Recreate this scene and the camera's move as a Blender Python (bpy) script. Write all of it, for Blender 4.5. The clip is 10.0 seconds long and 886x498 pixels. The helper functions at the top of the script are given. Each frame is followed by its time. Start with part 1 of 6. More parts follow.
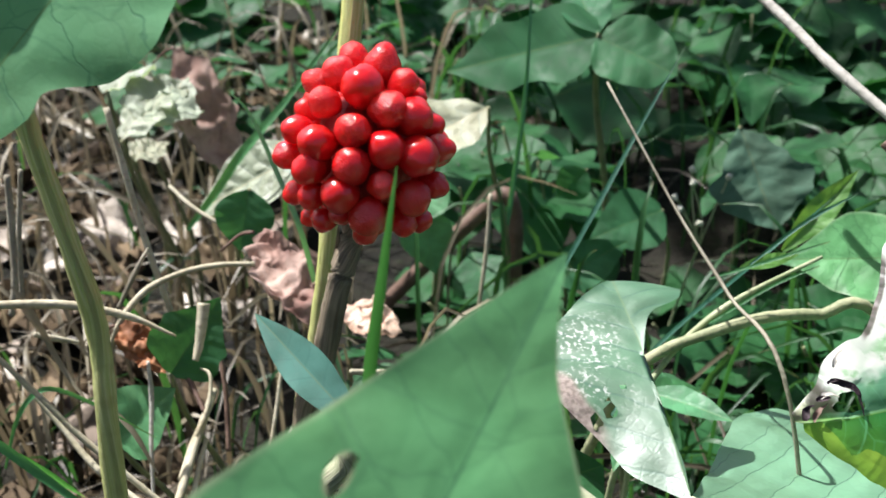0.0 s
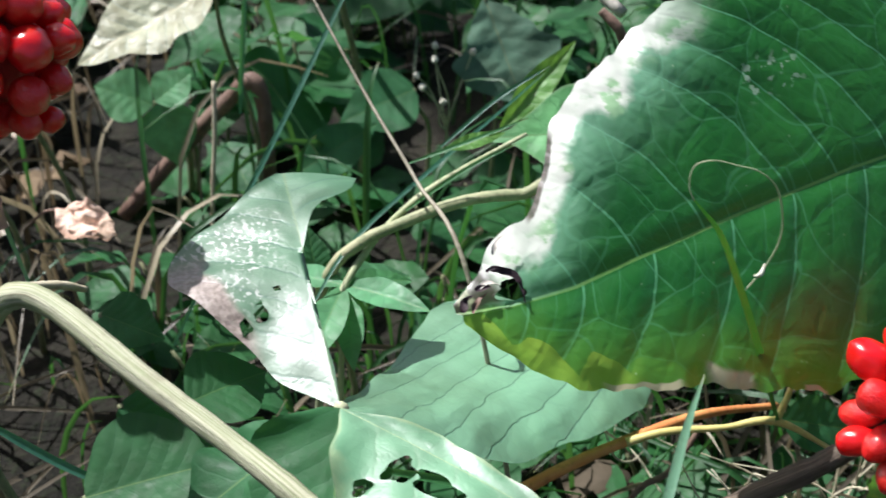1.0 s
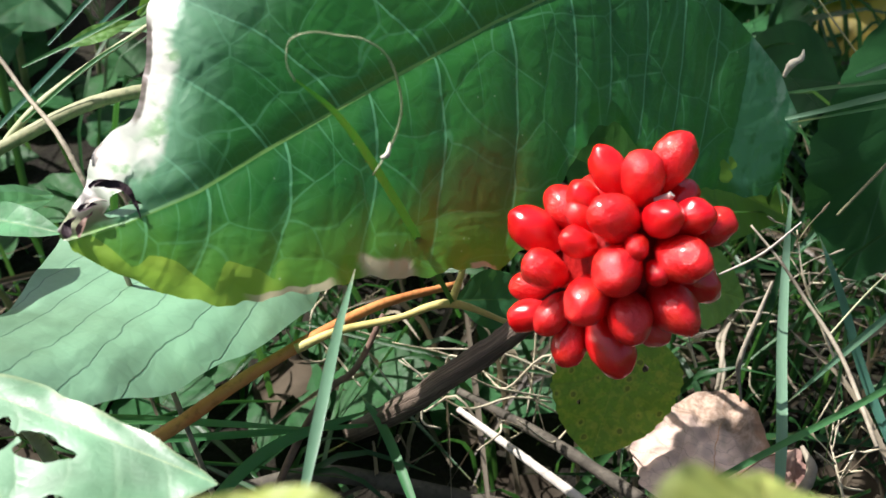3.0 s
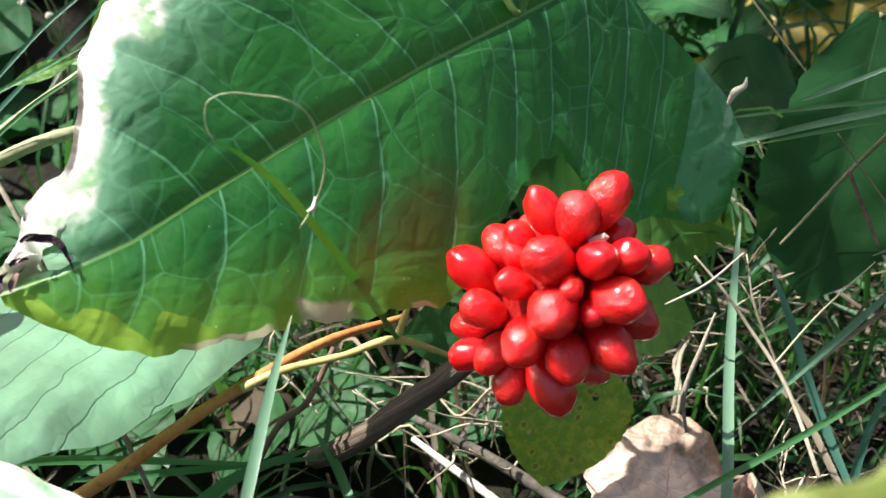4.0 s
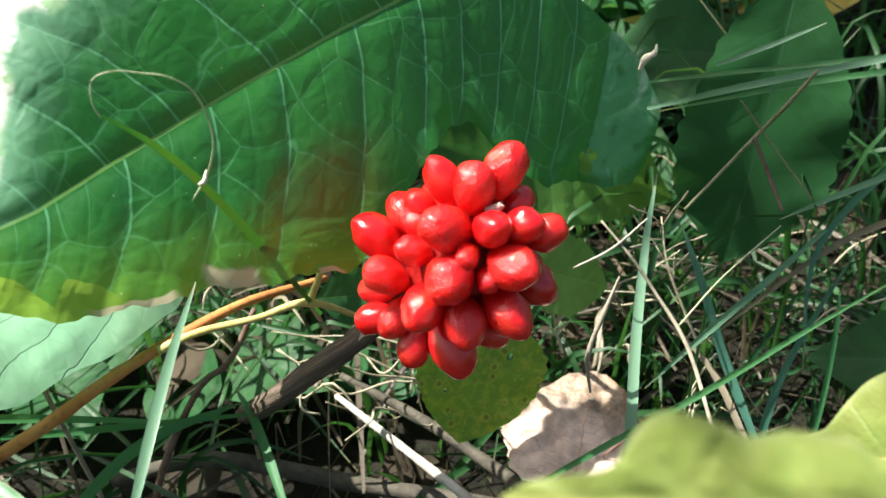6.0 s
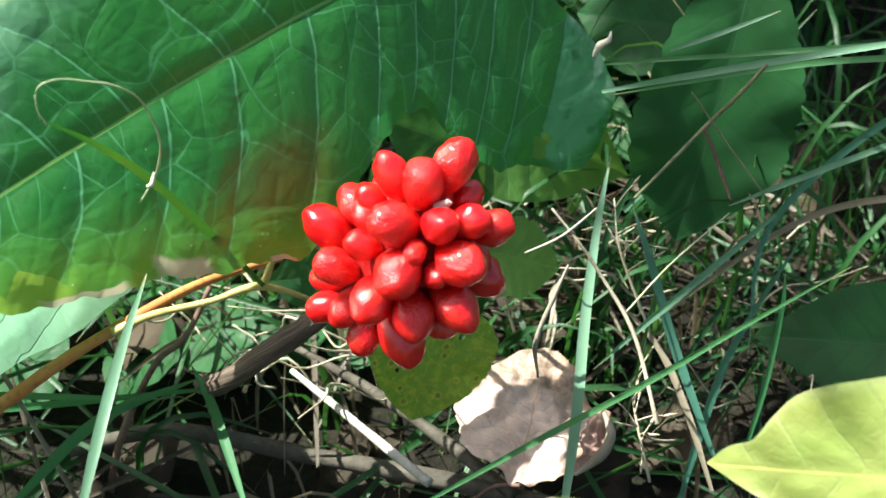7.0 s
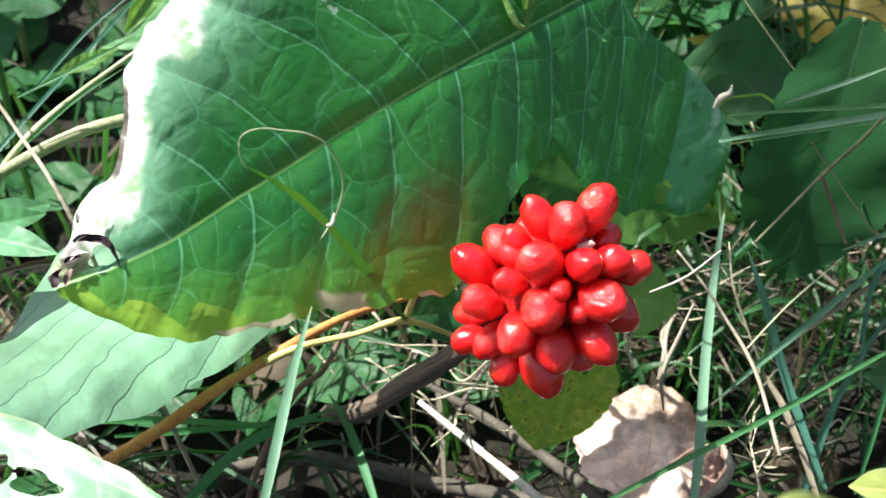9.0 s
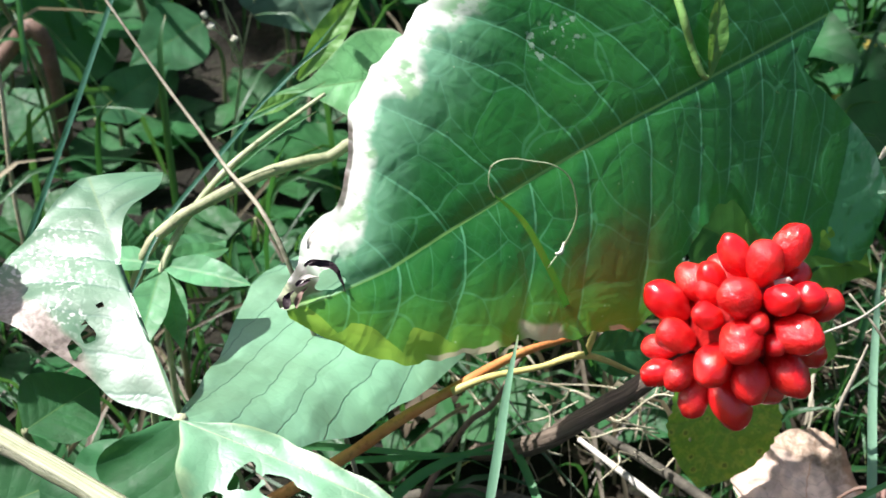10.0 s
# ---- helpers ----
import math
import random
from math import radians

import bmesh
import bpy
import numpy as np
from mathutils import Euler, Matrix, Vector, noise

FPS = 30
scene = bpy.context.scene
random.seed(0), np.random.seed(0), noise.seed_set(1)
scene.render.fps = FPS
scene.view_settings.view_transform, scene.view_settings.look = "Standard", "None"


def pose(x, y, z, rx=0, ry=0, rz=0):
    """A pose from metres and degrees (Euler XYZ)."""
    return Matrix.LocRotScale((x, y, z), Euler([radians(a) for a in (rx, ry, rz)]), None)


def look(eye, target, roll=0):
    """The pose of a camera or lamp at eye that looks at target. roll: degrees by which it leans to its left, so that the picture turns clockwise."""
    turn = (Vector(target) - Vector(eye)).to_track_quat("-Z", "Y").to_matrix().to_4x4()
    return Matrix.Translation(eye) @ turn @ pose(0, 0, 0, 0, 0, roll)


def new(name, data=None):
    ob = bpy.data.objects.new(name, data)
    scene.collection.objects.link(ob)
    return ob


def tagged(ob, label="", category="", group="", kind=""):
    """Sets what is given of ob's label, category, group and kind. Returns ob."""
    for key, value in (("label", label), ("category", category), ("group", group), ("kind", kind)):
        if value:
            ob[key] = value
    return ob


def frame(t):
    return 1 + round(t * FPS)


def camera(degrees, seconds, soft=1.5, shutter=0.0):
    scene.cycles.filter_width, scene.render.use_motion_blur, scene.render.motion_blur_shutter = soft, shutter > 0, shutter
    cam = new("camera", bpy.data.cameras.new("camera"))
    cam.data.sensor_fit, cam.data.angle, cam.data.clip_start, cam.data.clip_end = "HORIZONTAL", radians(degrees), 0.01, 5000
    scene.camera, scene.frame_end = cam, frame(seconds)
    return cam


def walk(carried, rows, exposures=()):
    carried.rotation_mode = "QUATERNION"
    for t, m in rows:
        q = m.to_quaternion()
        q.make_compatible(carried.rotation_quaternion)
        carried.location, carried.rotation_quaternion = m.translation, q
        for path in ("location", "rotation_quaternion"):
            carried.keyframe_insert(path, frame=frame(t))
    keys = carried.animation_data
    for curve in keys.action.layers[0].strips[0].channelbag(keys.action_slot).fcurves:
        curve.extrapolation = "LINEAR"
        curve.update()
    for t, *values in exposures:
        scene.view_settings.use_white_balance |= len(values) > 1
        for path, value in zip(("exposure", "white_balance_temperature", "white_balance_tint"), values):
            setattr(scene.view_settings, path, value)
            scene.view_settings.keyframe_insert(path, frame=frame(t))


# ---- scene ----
cam = camera(39.1, 10.0, shutter=0.15)
cam.data.dof.use_dof, cam.data.dof.focus_distance, cam.data.dof.aperture_fstop = True, 0.31, 30.0
PATH = [
    (0, (0.024, 0.002, 0.317), (-0.108, 1.791, -0.569), -1.8),
    (0.2, (0.031, 0.009, 0.312), (-0.081, 1.781, -0.609), -1.0),
    (0.3, (0.038, 0.009, 0.308), (-0.093, 1.774, -0.623), -1.8),
    (0.5, (0.047, 0.013, 0.306), (-0.047, 1.759, -0.665), -1.1),
    (0.6, (0.057, 0.017, 0.309), (-0.016, 1.748, -0.691), -1.3),
    (0.8, (0.068, 0.024, 0.306), (0.077, 1.744, -0.714), -1.6),
    (1, (0.076, 0.024, 0.308), (0.164, 1.717, -0.751), -1.5),
    (1.5, (0.083, 0.037, 0.31), (0.344, 1.65, -0.844), -1.8),
    (2, (0.089, 0.047, 0.307), (0.473, 1.584, -0.913), -0.8),
    (2.5, (0.101, 0.043, 0.297), (0.52, 1.565, -0.93), -0.8),
    (3, (0.11, 0.049, 0.292), (0.547, 1.566, -0.936), -1.3),
    (4.5, (0.129, 0.052, 0.305), (0.562, 1.553, -0.943), -2.5),
    (5, (0.132, 0.048, 0.305), (0.562, 1.551, -0.942), -2.5),
    (5.5, (0.141, 0.043, 0.304), (0.575, 1.536, -0.954), -2.5),
    (6, (0.143, 0.044, 0.31), (0.582, 1.486, -1.005), -1.8),
    (7.5, (0.155, 0.05, 0.328), (0.61, 1.393, -1.081), 0.2),
    (8, (0.156, 0.047, 0.331), (0.594, 1.404, -1.071), -0.4),
    (8.5, (0.143, 0.044, 0.334), (0.558, 1.441, -1.036), -1.3),
    (9, (0.125, 0.039, 0.338), (0.51, 1.468, -1.008), -1.8),
    (9.5, (0.098, 0.037, 0.339), (0.475, 1.503, -0.968), -1.7),
    (10, (0.077, 0.033, 0.342), (0.44, 1.545, -0.916), -1.6),
]
walk(cam, [(t, look(eye, target, roll)) for t, eye, target, roll in PATH], [(0, 0.90, 5950, 13), (0.5, 0.93, 5900, 14), (1, 0.72, 5850, 14), (1.5, 0.77, 5950, 13), (2.5, 0.92, 6250, 20), (3, 0.88, 6200, 18), (4.5, 1.22, 6350, 15), (6, 1.24, 6400, 9), (7.5, 1.53, 6150, 6), (8.5, 1.53, 6150, 9), (9.5, 1.22, 6050, 14), (10, 1.14, 6000, 14)])

# ---- light ----
TO_SUN = Vector((-0.42, 0.30, 0.86)).normalized()
world = bpy.data.worlds.new("sky")
scene.world = world
world.use_nodes = True
wt = world.node_tree
sky = wt.nodes.new("ShaderNodeTexSky")
sky.sky_type, sky.sun_disc = "NISHITA", False
sky.dust_density, sky.ozone_density = 5.0, 0.4
sky.sun_elevation = math.asin(TO_SUN.z)
sky.sun_rotation = math.atan2(TO_SUN.x, TO_SUN.y)
wt.links.new(sky.outputs["Color"], wt.nodes["Background"].inputs["Color"])
wt.nodes["Background"].inputs["Strength"].default_value = 0.055
sun = new("sun", bpy.data.lights.new("sun", "SUN"))
sun.data.energy, sun.data.angle, sun.data.color = 5.0, radians(0.53), (1.0, 0.95, 0.86)
sun.matrix_world = look(TO_SUN * 10, (0, 0, 0))


# ---- materials ----
class Nodes:
    """A short hand for node materials."""

    def __init__(self, name):
        self.mat = bpy.data.materials.new(name)
        self.mat.use_nodes = True
        self.tree = self.mat.node_tree
        self.bsdf = self.tree.nodes["Principled BSDF"]
        self.out = self.tree.nodes["Material Output"]

    def put(self, socket, value):
        if isinstance(value, bpy.types.NodeSocket):
            self.tree.links.new(value, socket)
        elif isinstance(value, (tuple, list)) and len(value) == 3 and socket.type == "RGBA":
            socket.default_value = (*value, 1)
        else:
            socket.default_value = value

    def math(self, op, a, b=0.0, c=0.0, clamp=False):
        n = self.tree.nodes.new("ShaderNodeMath")
        n.operation, n.use_clamp = op, clamp
        for i, v in enumerate((a, b, c)):
            self.put(n.inputs[i], v)
        return n.outputs[0]

    def step(self, x, lo, hi, a=0.0, b=1.0):
        n = self.tree.nodes.new("ShaderNodeMapRange")
        n.interpolation_type = "SMOOTHSTEP"
        for key, v in (("Value", x), ("From Min", lo), ("From Max", hi), ("To Min", a), ("To Max", b)):
            self.put(n.inputs[key], v)
        return n.outputs[0]

    def mix(self, f, a, b, mode="MIX"):
        n = self.tree.nodes.new("ShaderNodeMix")
        n.data_type, n.blend_type = "RGBA", mode
        self.put(n.inputs[0], f)
        self.put(n.inputs[6], a)
        self.put(n.inputs[7], b)
        return n.outputs[2]

    def noise(self, scale, detail=4.0, vec=None, rough=0.55):
        n = self.tree.nodes.new("ShaderNodeTexNoise")
        n.inputs["Scale"].default_value, n.inputs["Detail"].default_value = scale, detail
        n.inputs["Roughness"].default_value = rough
        self.put(n.inputs["Vector"], vec if vec is not None else self.coords())
        return n.outputs["Fac"]

    def voronoi(self, scale, vec, feature="DISTANCE_TO_EDGE"):
        n = self.tree.nodes.new("ShaderNodeTexVoronoi")
        n.feature = feature
        n.inputs["Scale"].default_value = scale
        self.put(n.inputs["Vector"], vec)
        return n.outputs["Distance"]

    def coords(self):
        n = self.tree.nodes.new("ShaderNodeTexCoord")
        return n.outputs["Object"]

    def uv(self, layer):
        n = self.tree.nodes.new("ShaderNodeUVMap")
        n.uv_map = layer
        s = self.tree.nodes.new("ShaderNodeSeparateXYZ")
        self.tree.links.new(n.outputs[0], s.inputs[0])
        return n.outputs[0], s.outputs[0], s.outputs[1]

    def random(self):
        return self.tree.nodes.new("ShaderNodeObjectInfo").outputs["Random"]

    def island(self):
        return self.tree.nodes.new("ShaderNodeNewGeometry").outputs["Random Per Island"]

    def bump(self, height, strength=0.5, distance=0.001):
        n = self.tree.nodes.new("ShaderNodeBump")
        n.inputs["Strength"].default_value, n.inputs["Distance"].default_value = strength, distance
        self.put(n.inputs["Height"], height)
        self.put(self.bsdf.inputs["Normal"], n.outputs[0])
        return n.outputs[0]

    def surface(self, color, rough=0.5, spec=0.5):
        self.put(self.bsdf.inputs["Base Color"], color)
        self.put(self.bsdf.inputs["Roughness"], rough)
        self.put(self.bsdf.inputs["Specular IOR Level"], spec)
        return self.mat

    def translucent(self, color, amount, normal=None):
        t = self.tree.nodes.new("ShaderNodeBsdfTranslucent")
        self.put(t.inputs["Color"], color)
        if normal is not None:
            self.put(t.inputs["Normal"], normal)
        m = self.tree.nodes.new("ShaderNodeMixShader")
        self.put(m.inputs[0], amount)
        self.tree.links.new(self.bsdf.outputs[0], m.inputs[1])
        self.tree.links.new(t.outputs[0], m.inputs[2])
        self.tree.links.new(m.outputs[0], self.out.inputs["Surface"])


def leaf_material(name, col, vein, thru, count=9, slope=0.75, fine=16, rough=0.42, spec=0.5, relief=0.8,
                  thin=0.35, line=0.18, marks=None, ribs=1.0, show=0.65, sparse=1.0, net_bump=0.25, wander=0.06, netted=0.5, rib_col=None, depth=0.0012, cell_bump=0.06, coat=0.0, fan=None):
    """A leaf: midrib, side veins that run towards the tip, a fine net between them, uneven colour."""
    k = Nodes(name)
    vec, u, v = k.uv("UVMap")
    _, edge, side = k.uv("margin")
    wob = k.noise(6, 3, vec)
    av = k.math("ABSOLUTE", v)
    run = k.math("SUBTRACT", u, k.math("MULTIPLY", av, slope))
    run = k.math("ADD", run, k.math("MULTIPLY", k.math("MULTIPLY", av, av), 0.7))
    run = k.math("ADD", run, k.math("MULTIPLY", k.math("SUBTRACT", wob, 0.5), wander))
    run = k.math("ADD", run, k.math("MULTIPLY", k.math("GREATER_THAN", v, 0.0), 0.5 / count))
    ph = k.math("MULTIPLY", run, k.math("ADD", count * sparse, k.math("MULTIPLY", k.math("GREATER_THAN", v, 0.0), count * (1 - sparse))))
    if fan:
        run = k.math("ADD", k.math("SUBTRACT", v, k.math("MULTIPLY", u, fan[0])), k.math("MULTIPLY", k.math("SUBTRACT", wob, 0.5), wander * 0.4))
        run = k.math("SUBTRACT", run, k.math("MULTIPLY", k.math("MULTIPLY", u, u), fan[2]))
        ph = k.math("MULTIPLY", run, fan[1])
    tooth = k.math("ABSOLUTE", k.math("SUBTRACT", k.math("FRACT", ph), 0.5))
    vein_m = k.step(tooth, 0.5 - line * 0.5, 0.5)
    pillow = k.step(tooth, 0.0, 0.5, 1.0, 0.0)
    rib = k.step(av, 0.0016 * ribs, 0.0045 * ribs, 1.0, 0.0)
    if fan:
        rib = k.math("MULTIPLY", rib, 0.0)
    ribw = 1.0 if fan else k.step(av, 0.0, 0.05, 0.0, 1.0)
    shift = k.tree.nodes.new("ShaderNodeVectorMath")
    shift.operation = "ADD"
    k.put(shift.inputs[0], vec)
    nz = k.tree.nodes.new("ShaderNodeTexNoise")
    nz.inputs["Scale"].default_value = 9.0
    k.put(nz.inputs["Vector"], vec)
    sc = k.tree.nodes.new("ShaderNodeVectorMath")
    sc.operation = "SCALE"
    k.put(sc.inputs[0], nz.outputs["Color"])
    sc.inputs["Scale"].default_value = 0.06
    k.put(shift.inputs[1], sc.outputs[0])
    net = k.voronoi(fine, shift.outputs[0])
    net_m = k.step(net, 0.0, 0.036, 1.0, 0.0)
    cell = k.voronoi(fine * 4.5, vec)
    cell_m = k.step(cell, 0.0, 0.10, 1.0, 0.0)
    mask = k.math("MAXIMUM", vein_m, rib)
    mask = k.math("MAXIMUM", mask, k.math("MULTIPLY", net_m, netted))
    mask = k.math("MAXIMUM", mask, k.math("MULTIPLY", cell_m, 0.10))
    big = k.noise(3.0, 3, vec)
    grain = k.noise(90, 3, vec)
    shade = tuple(c * 0.62 for c in col)
    light = tuple(min(1, c * 1.35) for c in col)
    c = k.mix(k.step(big, 0.3, 0.7), shade, light)
    c = k.mix(k.math("MULTIPLY", k.step(grain, 0.4, 0.75), 0.25), c, light)
    rnd = k.random()
    c = k.mix(k.math("MULTIPLY", rnd, 0.35), c, (col[0] * 1.7, col[1] * 1.1, col[2] * 0.8))
    c = k.mix(k.math("MULTIPLY", mask, show), c, vein)
    c = k.mix(k.math("MULTIPLY", rib, 0.8), c, rib_col or (vein[0] * 1.8 + 0.06, vein[1] * 1.35 + 0.04, vein[2] * 1.1))
    tc = k.mix(k.math("MULTIPLY", mask, 0.5), thru, tuple(x * 0.5 for x in thru))
    amount = thin
    if marks:
        c, tc, amount = marks(k, vec, u, v, edge, side, c, tc, thin)
    h = k.math("SUBTRACT", k.math("MULTIPLY", pillow, 0.6), k.math("MULTIPLY", vein_m, 0.15))
    h = k.math("ADD", h, k.math("MULTIPLY", k.step(net, 0.0, 0.28), net_bump))
    h = k.math("MULTIPLY", h, ribw)
    h = k.math("ADD", h, k.math("MULTIPLY", k.step(cell, 0.0, 0.2), cell_bump))
    h = k.math("ADD", h, k.math("MULTIPLY", grain, 0.08))
    n = k.bump(h, relief, depth)
    k.surface(c, k.step(k.noise(12, 2, vec), 0.3, 0.7, rough - 0.06, rough + 0.12), spec)
    k.bsdf.inputs["Coat Weight"].default_value = coat
    k.bsdf.inputs["Coat Roughness"].default_value = 0.44
    k.bsdf.inputs["Coat IOR"].default_value = 1.7
    k.translucent(tc, amount, n)
    return k.mat


def broad_leaf_material():
    """The broad leaf. Layers: veins = (side vein count along the midrib, their spacing), rim = (way in from the margin, way from the midrib)."""
    k = Nodes("broad_leaf")
    vec, u, v = k.uv("UVMap")
    _, edge, side = k.uv("margin")
    _, phase, gap = k.uv("veins")
    _, dist, off = k.uv("rim")
    n1, n2, n3 = k.noise(9, 4, vec), k.noise(30, 4, vec), k.noise(15, 3, vec)
    low = k.step(side, 0.45, 0.55)
    up = k.math("SUBTRACT", 1.0, low)
    away = k.math("ABSOLUTE", off)
    wob = k.math("MULTIPLY", k.math("SUBTRACT", k.noise(16, 3, vec), 0.5), 0.16)
    ph = k.math("ADD", phase, k.math("MULTIPLY", wob, k.step(away, 0.0, 0.06)))
    tooth = k.math("ABSOLUTE", k.math("SUBTRACT", k.math("FRACT", k.math("ADD", ph, 0.5)), 0.5))
    far = k.math("MULTIPLY", tooth, gap)
    inside = k.step(dist, 0.006, 0.03)
    main = k.math("MULTIPLY", k.step(far, 0.0008, 0.0025, 1.0, 0.0), inside)
    half = k.math("MULTIPLY", k.math("ABSOLUTE", k.math("SUBTRACT", k.math("FRACT", ph), 0.5)), gap)
    minor = k.math("MULTIPLY", k.step(half, 0.0004, 0.0014, 1.0, 0.0), k.step(k.math("ADD", away, k.math("MULTIPLY", n3, 0.08)), 0.09, 0.13, 1.0, 0.0))
    rib = k.step(away, 0.0012, 0.0028, 1.0, 0.0)
    # closed cells of thin veins between the side veins
    drift = k.tree.nodes.new("ShaderNodeTexNoise")
    drift.inputs["Scale"].default_value = 7.0
    drift.inputs["Detail"].default_value = 1.0
    k.put(drift.inputs["Vector"], vec)
    small = k.tree.nodes.new("ShaderNodeVectorMath")
    small.operation = "SCALE"
    k.put(small.inputs[0], drift.outputs["Color"])
    small.inputs["Scale"].default_value = 0.09
    moved = k.tree.nodes.new("ShaderNodeVectorMath")
    moved.operation = "ADD"
    k.put(moved.inputs[0], vec)
    k.put(moved.inputs[1], small.outputs[0])
    net = k.voronoi(12.0, moved.outputs[0])
    cross = k.step(net, 0.006, 0.022, 1.0, 0.0)
    mesh = k.voronoi(34.0, moved.outputs[0])
    cross = k.math("MAXIMUM", cross, k.math("MULTIPLY", k.step(mesh, 0.01, 0.04, 1.0, 0.0), 0.25))
    fine = k.voronoi(46, vec)
    fine_m = k.step(fine, 0.0, 0.07, 1.0, 0.0)
    mask = k.math("MAXIMUM", k.math("MULTIPLY", main, 1.0), k.math("MULTIPLY", minor, 0.4))
    mask = k.math("MAXIMUM", mask, k.math("MULTIPLY", cross, 0.46))
    mask = k.math("MAXIMUM", mask, k.math("MULTIPLY", fine_m, 0.07))
    big, grain = k.noise(3.0, 3, vec), k.noise(90, 3, vec)
    c = k.mix(k.step(big, 0.3, 0.7), (0.011, 0.095, 0.016), (0.025, 0.165, 0.026))
    c = k.mix(k.math("MULTIPLY", k.step(grain, 0.4, 0.75), 0.22), c, (0.02, 0.17, 0.03))
    # relief put into the colour: bluish sky sheen and dark shade beside the veins
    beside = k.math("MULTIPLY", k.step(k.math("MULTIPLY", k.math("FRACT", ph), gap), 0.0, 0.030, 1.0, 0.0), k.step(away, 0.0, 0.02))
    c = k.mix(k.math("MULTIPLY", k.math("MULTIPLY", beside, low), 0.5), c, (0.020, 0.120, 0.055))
    groove_shade = k.math("MULTIPLY", k.step(k.math("MULTIPLY", k.math("SUBTRACT", 1.0, k.math("FRACT", ph)), gap), 0.001, 0.012, 1.0, 0.0), k.step(away, 0.0, 0.02))
    c = k.mix(k.math("MULTIPLY", groove_shade, 0.4), c, (0.004, 0.042, 0.008))
    # shade of the trough above the midrib, put into the colour
    trough_shade = k.math("MULTIPLY", up, k.step(k.math("ADD", away, k.math("MULTIPLY", n3, 0.02)), 0.012, 0.045, 1.0, 0.0))
    c = k.mix(k.math("MULTIPLY", trough_shade, 0.6), c, (0.016, 0.052, 0.006))
    c = k.mix(k.math("MULTIPLY", mask, 0.8), c, (0.13, 0.40, 0.20))
    c = k.mix(k.math("MULTIPLY", rib, 0.95), c, (0.20, 0.40, 0.10))
    tc = k.mix(k.step(big, 0.32, 0.68), (0.06, 0.38, 0.05), (0.11, 0.54, 0.06))
    tc = k.mix(k.math("MULTIPLY", k.step(away, 0.0, 0.05, 1.0, 0.0), 0.5), tc, (0.06, 0.27, 0.03))
    tc = k.mix(k.math("MULTIPLY", k.step(far, 0.0, 0.022, 1.0, 0.0), 0.3), tc, (0.05, 0.26, 0.03))
    # yellowed lower margin with a scalloped inner limit
    tipward = k.step(k.math("ADD", u, k.math("MULTIPLY", n1, 0.10)), 0.86, 0.90)
    scallop = k.math("ADD", 0.018, k.math("MULTIPLY", k.math("ABSOLUTE", k.math("SINE", k.math("MULTIPLY", u, 48.0))), 0.030))
    yel = k.math("MULTIPLY", k.math("LESS_THAN", dist, k.math("ADD", scallop, k.math("MULTIPLY", k.math("SUBTRACT", n2, 0.5), 0.012))), k.math("MULTIPLY", low, tipward))
    c = k.mix(k.math("MULTIPLY", yel, 0.9), c, (0.36, 0.46, 0.05))
    tc = k.mix(yel, tc, (0.72, 0.82, 0.10))
    ripe = k.math("MULTIPLY", low, k.math("MULTIPLY", k.step(k.math("ADD", dist, k.math("MULTIPLY", n3, 0.06)), 0.04, 0.16, 1.0, 0.0), k.step(u, 0.44, 0.60)))
    c = k.mix(k.math("MULTIPLY", ripe, 0.6), c, (0.09, 0.26, 0.02))
    tc = k.mix(ripe, tc, (0.40, 0.66, 0.06))
    # pale dead patches on the lower margin
    for at, half_w, deep in ((0.722, 0.036, 0.030), (0.835, 0.055, 0.008), (0.60, 0.02, 0.010)):
        near = k.step(k.math("ADD", k.math("ABSOLUTE", k.math("SUBTRACT", u, at)), k.math("MULTIPLY", k.math("SUBTRACT", n2, 0.5), 0.03)), half_w * 0.6, half_w, 1.0, 0.0)
        patch = k.math("MULTIPLY", k.math("MULTIPLY", near, low), k.step(k.math("ADD", dist, k.math("MULTIPLY", k.math("SUBTRACT", n3, 0.5), 0.02)), deep * 0.7, deep, 1.0, 0.0))
        c = k.mix(k.math("MULTIPLY", patch, 0.85), c, (0.58, 0.50, 0.34))
        tc = k.mix(patch, tc, (0.66, 0.60, 0.30))
    # bleached upper margin, sunlit white put into the colour, green mottles along its inner limit
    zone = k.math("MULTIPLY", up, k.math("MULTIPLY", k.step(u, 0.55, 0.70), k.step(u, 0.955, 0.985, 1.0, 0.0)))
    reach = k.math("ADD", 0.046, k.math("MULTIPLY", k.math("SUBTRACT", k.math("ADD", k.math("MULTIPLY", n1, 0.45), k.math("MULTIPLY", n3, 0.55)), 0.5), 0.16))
    # pale tint inside the margin stands for sheen, put into the colour
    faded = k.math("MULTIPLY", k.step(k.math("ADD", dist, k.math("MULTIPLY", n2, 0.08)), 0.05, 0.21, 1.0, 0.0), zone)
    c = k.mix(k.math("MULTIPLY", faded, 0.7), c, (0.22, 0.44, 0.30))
    bleach_glare = k.math("MULTIPLY", k.step(k.math("SUBTRACT", reach, dist), -0.008, 0.012), zone)
    c = k.mix(k.math("MULTIPLY", bleach_glare, 0.9), c, k.mix(k.math("MULTIPLY", k.step(n2, 0.50, 0.60), k.step(dist, 0.008, 0.03)), (0.78, 0.78, 0.70), (0.34, 0.54, 0.30)))
